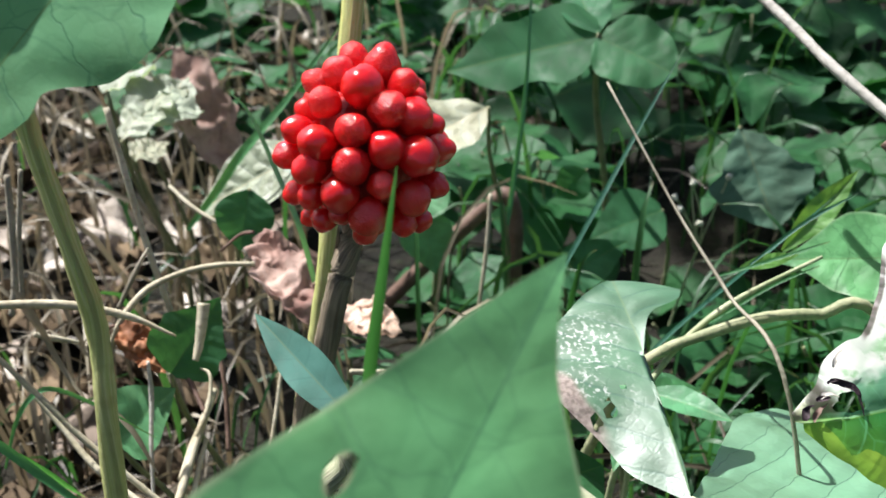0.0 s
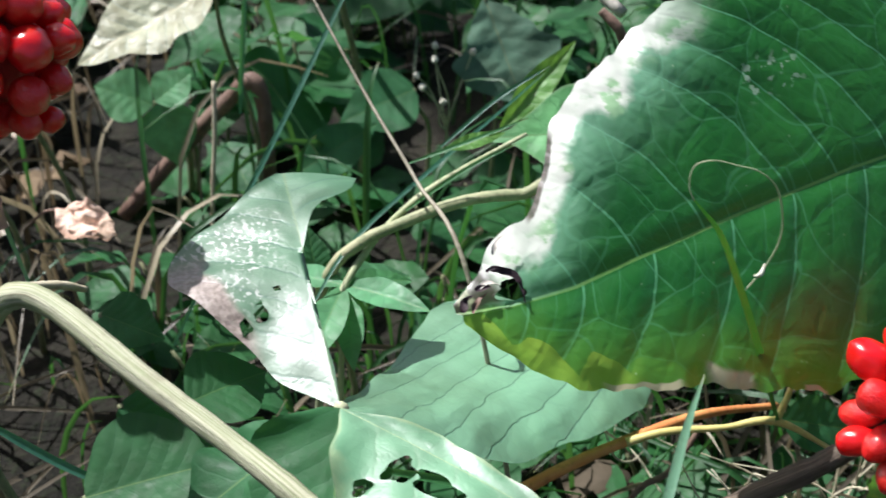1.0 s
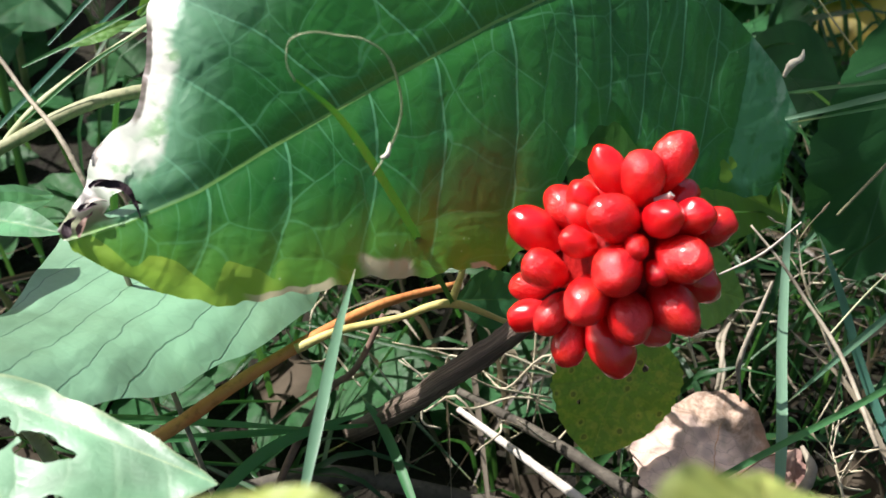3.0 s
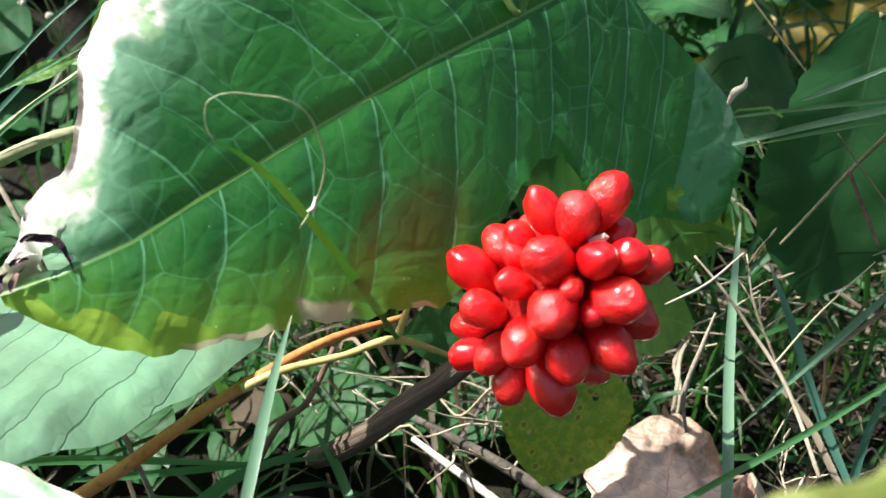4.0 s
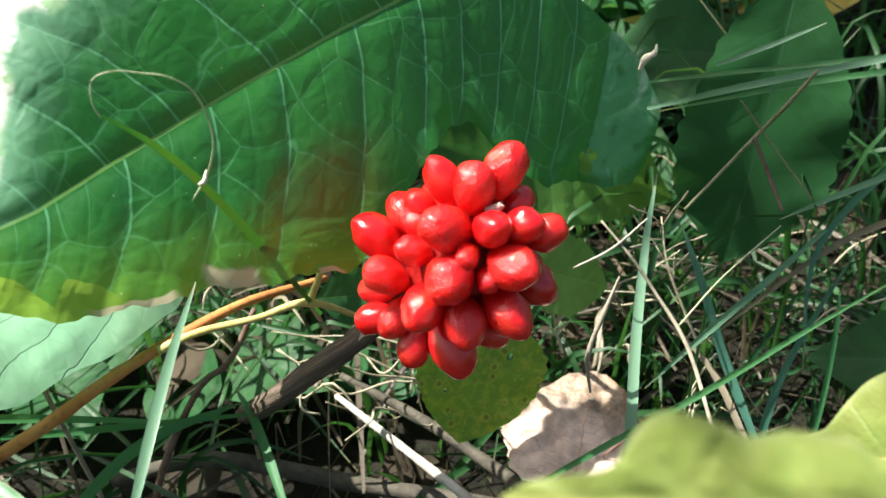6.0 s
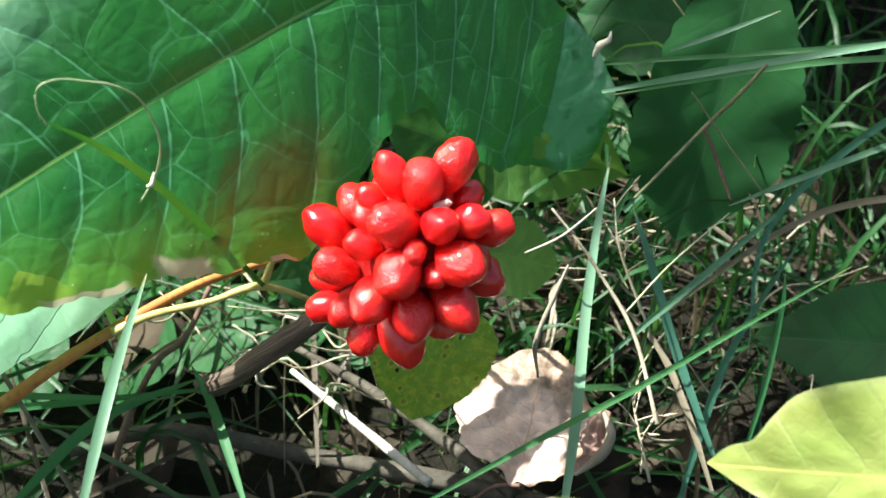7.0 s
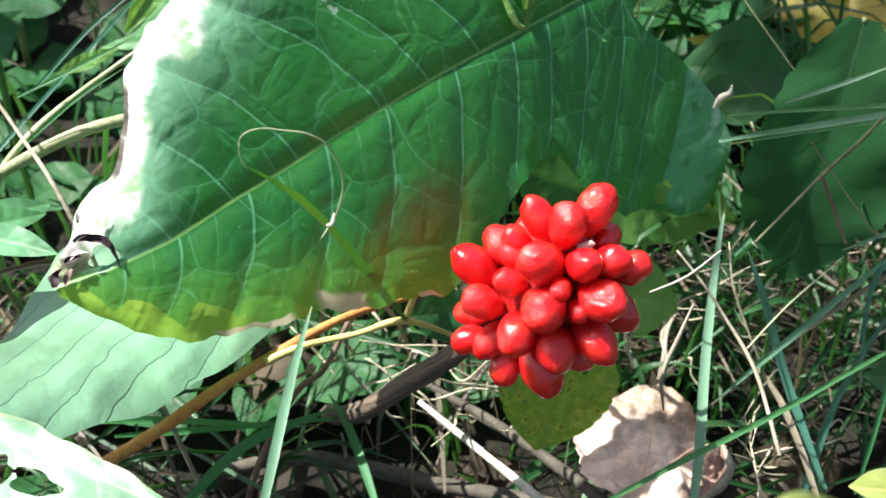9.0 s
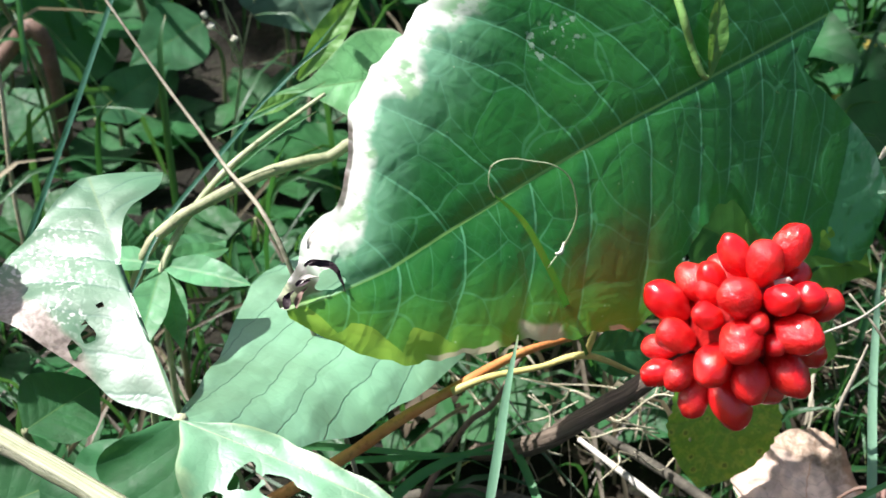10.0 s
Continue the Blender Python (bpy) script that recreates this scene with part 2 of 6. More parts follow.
    # purple-brown scar on the upper margin, dark and cream flecks at the tip
    scar = k.math("MULTIPLY", k.step(k.math("ADD", dist, k.math("MULTIPLY", k.math("SUBTRACT", n2, 0.5), 0.012)), 0.006, 0.010, 1.0, 0.0),
                  k.math("MULTIPLY", up, k.math("MULTIPLY", k.step(u, 0.828, 0.838), k.step(u, 0.896, 0.908, 1.0, 0.0))))
    c = k.mix(scar, c, k.mix(k.step(n2, 0.4, 0.6), (0.055, 0.030, 0.035), (0.17, 0.115, 0.11)))
    tip = k.math("MULTIPLY", k.step(u, 0.962, 0.978), k.step(k.math("ADD", v, k.math("MULTIPLY", k.math("SUBTRACT", n3, 0.5), 0.04)), 0.012, 0.024, 1.0, 0.0))
    c = k.mix(tip, c, k.mix(k.step(n2, 0.48, 0.60), (0.06, 0.034, 0.036), (0.46, 0.48, 0.30)))
    # rusty patch
    du = k.math("MULTIPLY", k.math("SUBTRACT", u, 0.560), 9.0)
    dv = k.math("MULTIPLY", k.math("SUBTRACT", v, 0.165), 13.0)
    rr = k.math("SQRT", k.math("ADD", k.math("MULTIPLY", du, du), k.math("MULTIPLY", dv, dv)))
    rust = k.math("MULTIPLY", k.step(k.math("ADD", rr, k.math("MULTIPLY", n1, 0.8)), 0.6, 1.5, 1.0, 0.0), 0.48)
    c = k.mix(rust, c, (0.080, 0.045, 0.011))
    tc = k.mix(rust, tc, (0.20, 0.15, 0.02))
    # gloss near the far margin put into the colour as pale patches; insect specks
    gloss_patch = k.math("MULTIPLY", k.step(u, 0.02, 0.06, 1.0, 0.0), k.math("MULTIPLY", k.step(n2, 0.46, 0.60), k.math("MULTIPLY", k.step(v, 0.12, 0.19), k.step(v, 0.28, 0.35, 1.0, 0.0))))
    c = k.mix(k.math("MULTIPLY", gloss_patch, 0.6), c, (0.40, 0.55, 0.42))
    graze = k.math("MULTIPLY", k.step(k.noise(70, 3, vec), 0.56, 0.62), k.math("MULTIPLY", k.step(k.math("ABSOLUTE", k.math("ADD", v, 0.150)), 0.015, 0.035, 1.0, 0.0), k.step(k.math("ABSOLUTE", k.math("SUBTRACT", u, 0.53)), 0.03, 0.06, 1.0, 0.0)))
    c = k.mix(k.math("MULTIPLY", graze, 0.7), c, (0.45, 0.58, 0.45))
    speck = k.step(k.math("ADD", k.voronoi(34, vec, "F1"), k.math("MULTIPLY", n1, 0.05)), 0.055, 0.085, 1.0, 0.0)
    c = k.mix(k.math("MULTIPLY", speck, 0.55), c, (0.42, 0.55, 0.35))
    # relief: swollen between the side veins and within each cell of the net
    h = k.math("MULTIPLY", k.step(far, 0.0, 0.030), 0.40)
    h = k.math("ADD", h, k.math("MULTIPLY", k.step(net, 0.0, 0.20), 0.34))
    h = k.math("ADD", h, k.math("MULTIPLY", k.step(mesh, 0.0, 0.25), 0.10))
    h = k.math("ADD", h, k.math("MULTIPLY", k.step(half, 0.0, 0.008), 0.10))
    h = k.math("MULTIPLY", h, k.step(away, 0.0, 0.035))
    h = k.math("ADD", h, k.math("MULTIPLY", k.step(fine, 0.0, 0.25), 0.05))
    h = k.math("ADD", h, k.math("MULTIPLY", grain, 0.04))
    n = k.bump(h, 0.75, 0.0010)
    k.surface(c, k.step(k.noise(12, 2, vec), 0.3, 0.7, 0.36, 0.46), 0.45)
    k.bsdf.inputs["Coat Weight"].default_value, k.bsdf.inputs["Coat Roughness"].default_value = 0.3, 0.28
    k.translucent(tc, 0.30, n)
    return k.mat


def grazed_marks(k, vec, u, v, edge, side, c, tc, thin):
    """White insect grazing on one half, a brown dead corner."""
    n1 = k.noise(5, 3, vec)
    n2 = k.noise(55, 3, vec)
    zone = k.math("MULTIPLY", k.step(v, 0.03, 0.10), k.math("MULTIPLY", k.step(u, 0.30, 0.42), k.step(u, 0.74, 0.86, 1.0, 0.0)))
    graze = k.math("MULTIPLY", k.math("MULTIPLY", k.step(n2, 0.52, 0.60), k.step(n1, 0.42, 0.55)), zone)
    c = k.mix(graze, c, (0.62, 0.66, 0.58))
    dead = k.math("MULTIPLY", k.math("MULTIPLY", k.step(v, 0.16, 0.22), k.step(k.math("ADD", edge, k.math("MULTIPLY", n1, 0.3)), 0.80, 0.92)), k.step(u, 0.56, 0.66, 1.0, 0.0))
    c = k.mix(dead, c, k.mix(k.step(n2, 0.35, 0.65), (0.24, 0.17, 0.14), (0.46, 0.37, 0.31)))
    return c, tc, thin


def holed_marks(k, vec, u, v, edge, side, c, tc, thin):
    """Yellowing margin and pale dead tissue."""
    n1 = k.noise(6, 4, vec)
    rim = k.step(k.math("ADD", edge, k.math("MULTIPLY", k.math("SUBTRACT", n1, 0.5), 0.9)), 0.75, 1.0)
    c = k.mix(k.math("MULTIPLY", rim, 0.5), c, (0.42, 0.48, 0.24))
    return c, tc, thin


def gnawed_marks(k, vec, u, v, edge, side, c, tc, thin):
    """Pale dead tissue round a gnawed hole, a tan rim along the margin."""
    du, dv = k.math("MULTIPLY", k.math("SUBTRACT", u, 0.412), 1 / 0.044), k.math("MULTIPLY", k.math("SUBTRACT", v, 0.187), 1 / 0.024)
    rr = k.math("SQRT", k.math("ADD", k.math("MULTIPLY", du, du), k.math("MULTIPLY", dv, dv)))
    c = k.mix(k.step(rr, 0.85, 1.1, 0.85, 0.0), c, (0.50, 0.48, 0.28))
    c = k.mix(k.step(edge, 0.94, 1.0, 0.0, 0.7), c, (0.40, 0.46, 0.26))
    c = k.mix(k.math("MULTIPLY", k.step(k.noise(5, 4, vec), 0.45, 0.7), 0.4), c, (0.17, 0.42, 0.16))
    return c, tc, thin


def spotted_marks(k, vec, u, v, edge, side, c, tc, thin):
    """Brown spots on a yellowing leaf."""
    n1 = k.noise(8, 4, vec)
    c = k.mix(k.math("MULTIPLY", k.step(n1, 0.4, 0.65), 0.5), c, (0.16, 0.36, 0.03))
    c = k.mix(k.math("MULTIPLY", k.step(k.noise(26, 3, vec), 0.5, 0.6), 0.45), c, (0.045, 0.15, 0.015))
    spot = k.step(k.math("ADD", k.voronoi(7.5, vec, "F1"), k.math("MULTIPLY", k.noise(22, 3, vec), 0.22)), 0.22, 0.27, 1.0, 0.0)
    halo = k.step(k.math("ADD", k.voronoi(7.5, vec, "F1"), k.math("MULTIPLY", n1, 0.2)), 0.28, 0.42, 1.0, 0.0)
    c = k.mix(k.math("MULTIPLY", halo, 0.7), c, (0.42, 0.44, 0.06))
    tc = k.mix(k.math("MULTIPLY", k.step(k.noise(16, 3, vec), 0.48, 0.6), 0.7), tc, (0.62, 0.70, 0.08))
    c = k.mix(spot, c, (0.06, 0.04, 0.02))
    return c, tc, thin


def light_rim(k, vec, u, v, edge, side, c, tc, thin):
    """A thin pale margin."""
    c = k.mix(k.step(edge, 0.93, 1.0, 0.0, 0.6), c, (0.36, 0.50, 0.28))
    return c, tc, thin


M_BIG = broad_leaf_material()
M_LEAF = leaf_material("green_leaf", (0.026, 0.108, 0.040), (0.05, 0.16, 0.065), (0.12, 0.36, 0.07), count=8, slope=0.8, fine=9, thin=0.3, relief=0.2, rough=0.56, spec=0.3, show=0.45)
# base green paled so the leaflet's white sheen sits in the colour
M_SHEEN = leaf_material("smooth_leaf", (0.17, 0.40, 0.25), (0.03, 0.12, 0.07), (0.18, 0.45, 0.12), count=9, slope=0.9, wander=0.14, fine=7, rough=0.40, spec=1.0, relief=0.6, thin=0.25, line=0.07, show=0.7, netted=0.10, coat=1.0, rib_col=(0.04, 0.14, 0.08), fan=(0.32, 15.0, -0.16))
M_CLOVER = leaf_material("clover_leaf", (0.085, 0.26, 0.12), (0.06, 0.2, 0.09), (0.2, 0.5, 0.12), count=6, fine=6, rough=0.5, spec=0.4, relief=0.15, thin=0.3, show=0.25)
M_GRAZED = leaf_material("grazed_leaf", (0.075, 0.20, 0.11), (0.05, 0.16, 0.09), (0.18, 0.45, 0.12), count=8, slope=0.8, fine=7, rough=0.42, spec=1.0, coat=0.8, netted=0.15, relief=0.4, thin=0.25, marks=grazed_marks)
M_SOFT = leaf_material("soft_leaf", (0.11, 0.33, 0.13), (0.04, 0.14, 0.07), (0.16, 0.42, 0.12), count=7, slope=0.8, fine=5, rough=0.5, relief=0.2, thin=0.25, line=0.05, show=0.55, marks=gnawed_marks, ribs=0.5, rib_col=(0.03, 0.11, 0.06), wander=0.12)
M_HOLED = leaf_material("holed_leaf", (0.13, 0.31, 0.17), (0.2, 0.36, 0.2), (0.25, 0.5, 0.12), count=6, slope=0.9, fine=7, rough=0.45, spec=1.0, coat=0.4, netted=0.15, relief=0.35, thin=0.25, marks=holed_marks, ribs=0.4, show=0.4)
M_SPOTTED = leaf_material("spotted_leaf", (0.085, 0.26, 0.025), (0.17, 0.32, 0.06), (0.34, 0.52, 0.05), count=6, fine=9, thin=0.4, relief=0.3, marks=spotted_marks)
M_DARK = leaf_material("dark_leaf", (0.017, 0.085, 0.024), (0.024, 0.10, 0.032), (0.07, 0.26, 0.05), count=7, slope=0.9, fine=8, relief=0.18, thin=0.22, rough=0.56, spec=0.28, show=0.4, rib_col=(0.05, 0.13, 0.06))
M_BLUE = leaf_material("bluish_leaf", (0.065, 0.18, 0.155), (0.04, 0.12, 0.10), (0.10, 0.28, 0.2), count=6, fine=9, relief=0.08, thin=0.2, rough=0.65, spec=0.18, show=0.2)
M_GREY = leaf_material("greyish_leaf", (0.065, 0.14, 0.10), (0.06, 0.10, 0.07), (0.10, 0.22, 0.12), count=7, fine=8, relief=0.3, thin=0.2, rough=0.68, spec=0.15, show=0.4)
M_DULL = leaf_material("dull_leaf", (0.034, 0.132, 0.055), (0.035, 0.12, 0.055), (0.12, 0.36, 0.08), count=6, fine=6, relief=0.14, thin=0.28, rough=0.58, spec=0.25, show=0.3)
M_PLAIN = leaf_material("plain_leaf", (0.12, 0.34, 0.16), (0.05, 0.18, 0.09), (0.18, 0.5, 0.12), count=5, slope=0.7, fine=5, rough=0.5, spec=0.35, relief=0.25, thin=0.25, line=0.05, show=0.6, wander=0.12)
M_POINTED = leaf_material("pointed_leaf", (0.12, 0.34, 0.13), (0.03, 0.12, 0.045), (0.2, 0.5, 0.12), count=6, slope=0.8, fine=6, rough=0.5, spec=0.4, relief=0.35, thin=0.3, line=0.05, show=0.6, wander=0.12, marks=light_rim)
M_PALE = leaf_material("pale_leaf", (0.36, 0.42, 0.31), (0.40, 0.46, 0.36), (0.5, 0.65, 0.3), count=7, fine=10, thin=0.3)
M_YELLOW = leaf_material("yellow_leaf", (0.42, 0.40, 0.06), (0.50, 0.46, 0.14), (0.75, 0.72, 0.10), count=8, fine=10, thin=0.4)
M_FRESH = leaf_material("fresh_leaf", (0.09, 0.24, 0.05), (0.14, 0.32, 0.09), (0.3, 0.6, 0.08), count=7, fine=8, thin=0.35, relief=0.3)
def pale_rim(k, vec, u, v, edge, side, c, tc, thin):
    """A paler margin and lighter veins."""
    rim = k.step(edge, 0.80, 1.0)
    c = k.mix(k.math("MULTIPLY", rim, 0.6), c, (0.52, 0.58, 0.26))
    c = k.mix(k.math("MULTIPLY", k.step(k.noise(5, 3, vec), 0.4, 0.7), 0.4), c, (0.20, 0.34, 0.06))
    return c, tc, thin


M_LIME = leaf_material("lime_leaf", (0.30, 0.40, 0.11), (0.40, 0.50, 0.2), (0.55, 0.66, 0.14), count=6, fine=6, thin=0.42, relief=0.5, show=0.4, line=0.1, marks=pale_rim)


def dry_material(name, a, b, rough=0.75, scale=40, thin=0.0):
    k = Nodes(name)
    co = k.coords()
    n1, n2 = k.noise(scale, 5, co), k.noise(scale * 6, 4, co)
    c = k.mix(k.step(n1, 0.3, 0.7), a, b)
    c = k.mix(k.math("MULTIPLY", k.step(n2, 0.5, 0.7), 0.5), c, tuple(x * 0.45 for x in a))
    c = k.mix(k.math("MULTIPLY", k.random(), 0.4), c, tuple(x * 0.6 for x in b))
    k.bump(k.math("ADD", n1, k.math("MULTIPLY", n2, 0.5)), 0.6, 0.001)
    k.surface(c, rough, 0.3)
    if thin:
        k.translucent(b, thin)
    return k.mat


def ribbed_material(name, a, b, streak, rough=0.5):
    """A stalk with fine ribs along it, streaked and blotched."""
    k = Nodes(name)
    vec, u, v = k.uv("UVMap")
    st = k.tree.nodes.new("ShaderNodeVectorMath")
    st.operation = "MULTIPLY"
    k.put(st.inputs[0], vec)
    st.inputs[1].default_value = (5.0, 34.0, 1.0)
    n1, n2 = k.noise(1.0, 4, st.outputs[0]), k.noise(150, 4, k.coords())
    c = k.mix(k.step(n1, 0.35, 0.65), a, b)
    c = k.mix(k.math("MULTIPLY", k.step(n1, 0.60, 0.72), 0.8), c, streak)
    c = k.mix(k.math("MULTIPLY", k.step(n2, 0.5, 0.7), 0.35), c, streak)
    k.bump(n1, 0.8, 0.0009)
    return k.surface(c, rough, 0.4)


M_RIBBED = ribbed_material("ribbed_stalk", (0.26, 0.30, 0.15), (0.56, 0.55, 0.38), (0.17, 0.13, 0.08))
M_STALK = ribbed_material("pale_green_stalk", (0.50, 0.54, 0.14), (0.70, 0.70, 0.32), (0.34, 0.32, 0.09))
M_FRUIT_STALK = ribbed_material("fruit_stalk", (0.17, 0.135, 0.09), (0.38, 0.31, 0.22), (0.09, 0.065, 0.04), 0.65)
M_ROUGH_STALK = ribbed_material("rough_stalk", (0.085, 0.062, 0.045), (0.20, 0.155, 0.115), (0.04, 0.03, 0.022), 0.75)
def tan_leaf_marks(k, vec, u, v, edge, side, c, tc, thin):
    """Palest in the middle, browner towards the tip and along one side."""
    n1, n2 = k.noise(7, 4, vec), k.noise(40, 3, vec)
    far = k.step(k.math("ADD", u, k.math("MULTIPLY", k.math("SUBTRACT", n1, 0.5), 0.35)), 0.66, 0.78)
    c = k.mix(k.math("MULTIPLY", far, 0.8), c, k.mix(k.step(n2, 0.35, 0.65), (0.24, 0.16, 0.10), (0.46, 0.35, 0.26)))
    low = k.math("MULTIPLY", k.step(k.math("ADD", edge, k.math("MULTIPLY", k.math("SUBTRACT", n1, 0.5), 0.6)), 0.70, 0.92), k.step(side, 0.45, 0.55, 1.0, 0.0))
    c = k.mix(k.math("MULTIPLY", low, 0.7), c, (0.36, 0.21, 0.13))
    return c, tc, thin


M_TAN = leaf_material("dry_tan_leaf", (0.66, 0.56, 0.48), (0.36, 0.25, 0.18), (0.5, 0.36, 0.25), count=9, slope=0.7, fine=8, rough=0.7, spec=0.25, relief=0.35, thin=0.12, line=0.08, wander=0.15, netted=0.5, cell_bump=0.03, marks=tan_leaf_marks)
M_RUST = dry_material("dry_brown_leaf", (0.20, 0.085, 0.065), (0.62, 0.45, 0.37), 0.7, 60, 0.2)
M_CORE = dry_material("fleshy_core", (0.30, 0.010, 0.010), (0.50, 0.020, 0.016), 0.45, 200)
M_STRAW = dry_material("straw", (0.42, 0.36, 0.22), (0.62, 0.57, 0.42), 0.6, 90)
M_SCRAP = dry_material("orange_brown_scrap", (0.22, 0.09, 0.045), (0.40, 0.18, 0.08), 0.7, 80)
M_DRYSTEM = dry_material("tan_stem", (0.23, 0.20, 0.145), (0.42, 0.38, 0.285), 0.65, 90)
M_CREAM = dry_material("cream_stick", (0.44, 0.41, 0.34), (0.68, 0.64, 0.56), 0.7, 110)
M_STICK = dry_material("grey_stick", (0.30, 0.275, 0.235), (0.56, 0.52, 0.46), 0.8, 120)
M_BRANCH = dry_material("mottled_branch", (0.05, 0.045, 0.035), (0.14, 0.125, 0.095), 0.8, 110)
M_BARK = dry_material("dark_bark", (0.03, 0.018, 0.012), (0.09, 0.05, 0.03), 0.8, 120)
M_SCORCH = dry_material("scorched_tissue", (0.018, 0.010, 0.014), (0.07, 0.045, 0.05), 0.6, 300)
M_TWIG = dry_material("brown_bent_stalk", (0.12, 0.07, 0.05), (0.26, 0.17, 0.13), 0.6, 80)
M_ORANGE = dry_material("orange_stem", (0.56, 0.19, 0.06), (0.68, 0.32, 0.11), 0.45, 70)
M_YSTEM = dry_material("yellow_stem", (0.60, 0.50, 0.14), (0.74, 0.66, 0.26), 0.45, 70)
M_FADED = dry_material("faded_green_stalk", (0.30, 0.36, 0.18), (0.52, 0.54, 0.34), 0.5, 70)
M_ARCH = dry_material("olive_stem", (0.16, 0.19, 0.09), (0.30, 0.30, 0.16), 0.6, 90)
M_PALE_ARCH = dry_material("pale_olive_stem", (0.24, 0.27, 0.14), (0.42, 0.42, 0.25), 0.6, 90)
M_GREENSTALK = dry_material("leaf_green_stalk", (0.15, 0.36, 0.08), (0.26, 0.46, 0.13), 0.5, 80, 0.15)
M_SEED = dry_material("cream_husk", (0.58, 0.56, 0.40), (0.78, 0.76, 0.62), 0.6, 90)
M_THREAD = dry_material("straw_thread", (0.40, 0.52, 0.28), (0.58, 0.66, 0.42), 0.5, 90, 0.3)


def grass_material(name, a, b, tip, island=True, ends=(0.88, 1.0), thru=((0.12, 0.42, 0.08), (0.22, 0.5, 0.10))):
    k = Nodes(name)
    vec, u, v = k.uv("UVMap")
    rnd = k.island() if island else k.random()
    c = k.mix(rnd, a, b)
    rib = k.math("ABSOLUTE", k.math("SUBTRACT", k.math("FRACT", k.math("MULTIPLY", v, 7.0)), 0.5))
    c = k.mix(k.math("MULTIPLY", k.step(rib, 0.3, 0.5), 0.3), c, tuple(x * 1.6 for x in b))
    c = k.mix(k.math("MULTIPLY", k.step(u, ends[0], ends[1]), 0.8), c, tip)
    c = k.mix(k.math("MULTIPLY", k.step(k.noise(30, 3), 0.4, 0.7), 0.3), c, tuple(x * 0.5 for x in a))
    k.bump(rib, 0.25, 0.0004)
    k.surface(c, 0.4, 0.5)
    k.translucent(k.mix(rnd, thru[0], thru[1]), 0.3)
    return k.mat


M_GRASS = grass_material("grass", (0.010, 0.050, 0.014), (0.036, 0.125, 0.034), (0.18, 0.16, 0.05), thru=((0.05, 0.20, 0.03), (0.12, 0.30, 0.05)))
M_BLADE = grass_material("grass_blade", (0.05, 0.20, 0.07), (0.09, 0.28, 0.10), (0.30, 0.30, 0.10), False)
M_BLADE_PALE = grass_material("pale_grass_blade", (0.16, 0.34, 0.20), (0.24, 0.42, 0.28), (0.45, 0.45, 0.25), False)
M_BLADE_VIVID = grass_material("vivid_grass_blade", (0.09, 0.34, 0.03), (0.13, 0.42, 0.05), (0.35, 0.45, 0.10), False)
M_CURL = grass_material("browning_grass_blade", (0.034, 0.065, 0.012), (0.045, 0.085, 0.015), (0.055, 0.36, 0.03), False, (0.45, 0.75), thru=((0.035, 0.17, 0.015), (0.05, 0.22, 0.02)))
M_OLDHAY = grass_material("old_dry_grass", (0.036, 0.030, 0.020), (0.18, 0.15, 0.10), (0.3, 0.25, 0.17), thru=((0.12, 0.09, 0.05), (0.3, 0.24, 0.14)))
M_BLADE_BLUE = grass_material("bluish_grass_blade", (0.05, 0.17, 0.12), (0.08, 0.22, 0.16), (0.2, 0.25, 0.15), False)
M_HAY = grass_material("dry_grass", (0.035, 0.028, 0.017), (0.40, 0.35, 0.24), (0.5, 0.43, 0.3), thru=((0.14, 0.10, 0.05), (0.42, 0.34, 0.20)))


def berry_material():
    k = Nodes("red_berry")
    co = k.coords()
    n1 = k.noise(0.9, 2, co)
    n2 = k.noise(3.2, 5, co, 0.65)
    rnd = k.random()
    c = k.mix(rnd, (0.60, 0.005, 0.009), (0.72, 0.012, 0.012))
    c = k.mix(k.math("MULTIPLY", k.step(n1, 0.45, 0.75), 0.35), c, (0.80, 0.06, 0.02))
    wr = k.math("MULTIPLY", k.step(n2, 0.3, 0.7), k.step(rnd, 0.3, 1.0, 0.15, 1.0))
    wr = k.math("ADD", wr, k.math("MULTIPLY", k.step(k.noise(7.0, 4, co), 0.4, 0.65), k.step(rnd, 0.35, 0.9, 0.0, 0.5)))
    k.bump(wr, 0.45, 0.0007)
    k.surface(c, k.step(n1, 0.3, 0.7, 0.10, 0.17), 0.55)
    k.bsdf.inputs["Coat Weight"].default_value, k.bsdf.inputs["Coat Roughness"].default_value = 0.7, 0.07
    k.bsdf.inputs["Subsurface Weight"].default_value = 0.75
    k.bsdf.inputs["Subsurface Radius"].default_value = (1.0, 0.15, 0.1)
    k.bsdf.inputs["Subsurface Scale"].default_value = 0.008
    return k.mat


M_BERRY = berry_material()


def soil_material():
    k = Nodes("leaf_litter_soil")
    co = k.coords()
    n1, n2, n3 = k.noise(8, 5, co), k.noise(45, 5, co), k.noise(240, 4, co)
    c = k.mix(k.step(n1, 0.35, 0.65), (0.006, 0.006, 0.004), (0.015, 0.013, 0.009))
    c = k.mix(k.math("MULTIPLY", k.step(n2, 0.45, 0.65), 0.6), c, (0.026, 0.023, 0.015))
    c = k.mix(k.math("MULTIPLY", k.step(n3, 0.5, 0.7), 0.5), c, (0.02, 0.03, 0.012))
    k.bump(k.math("ADD", n2, k.math("MULTIPLY", n3, 0.5)), 0.9, 0.006)
    return k.surface(c, 0.9, 0.2)


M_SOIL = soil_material()


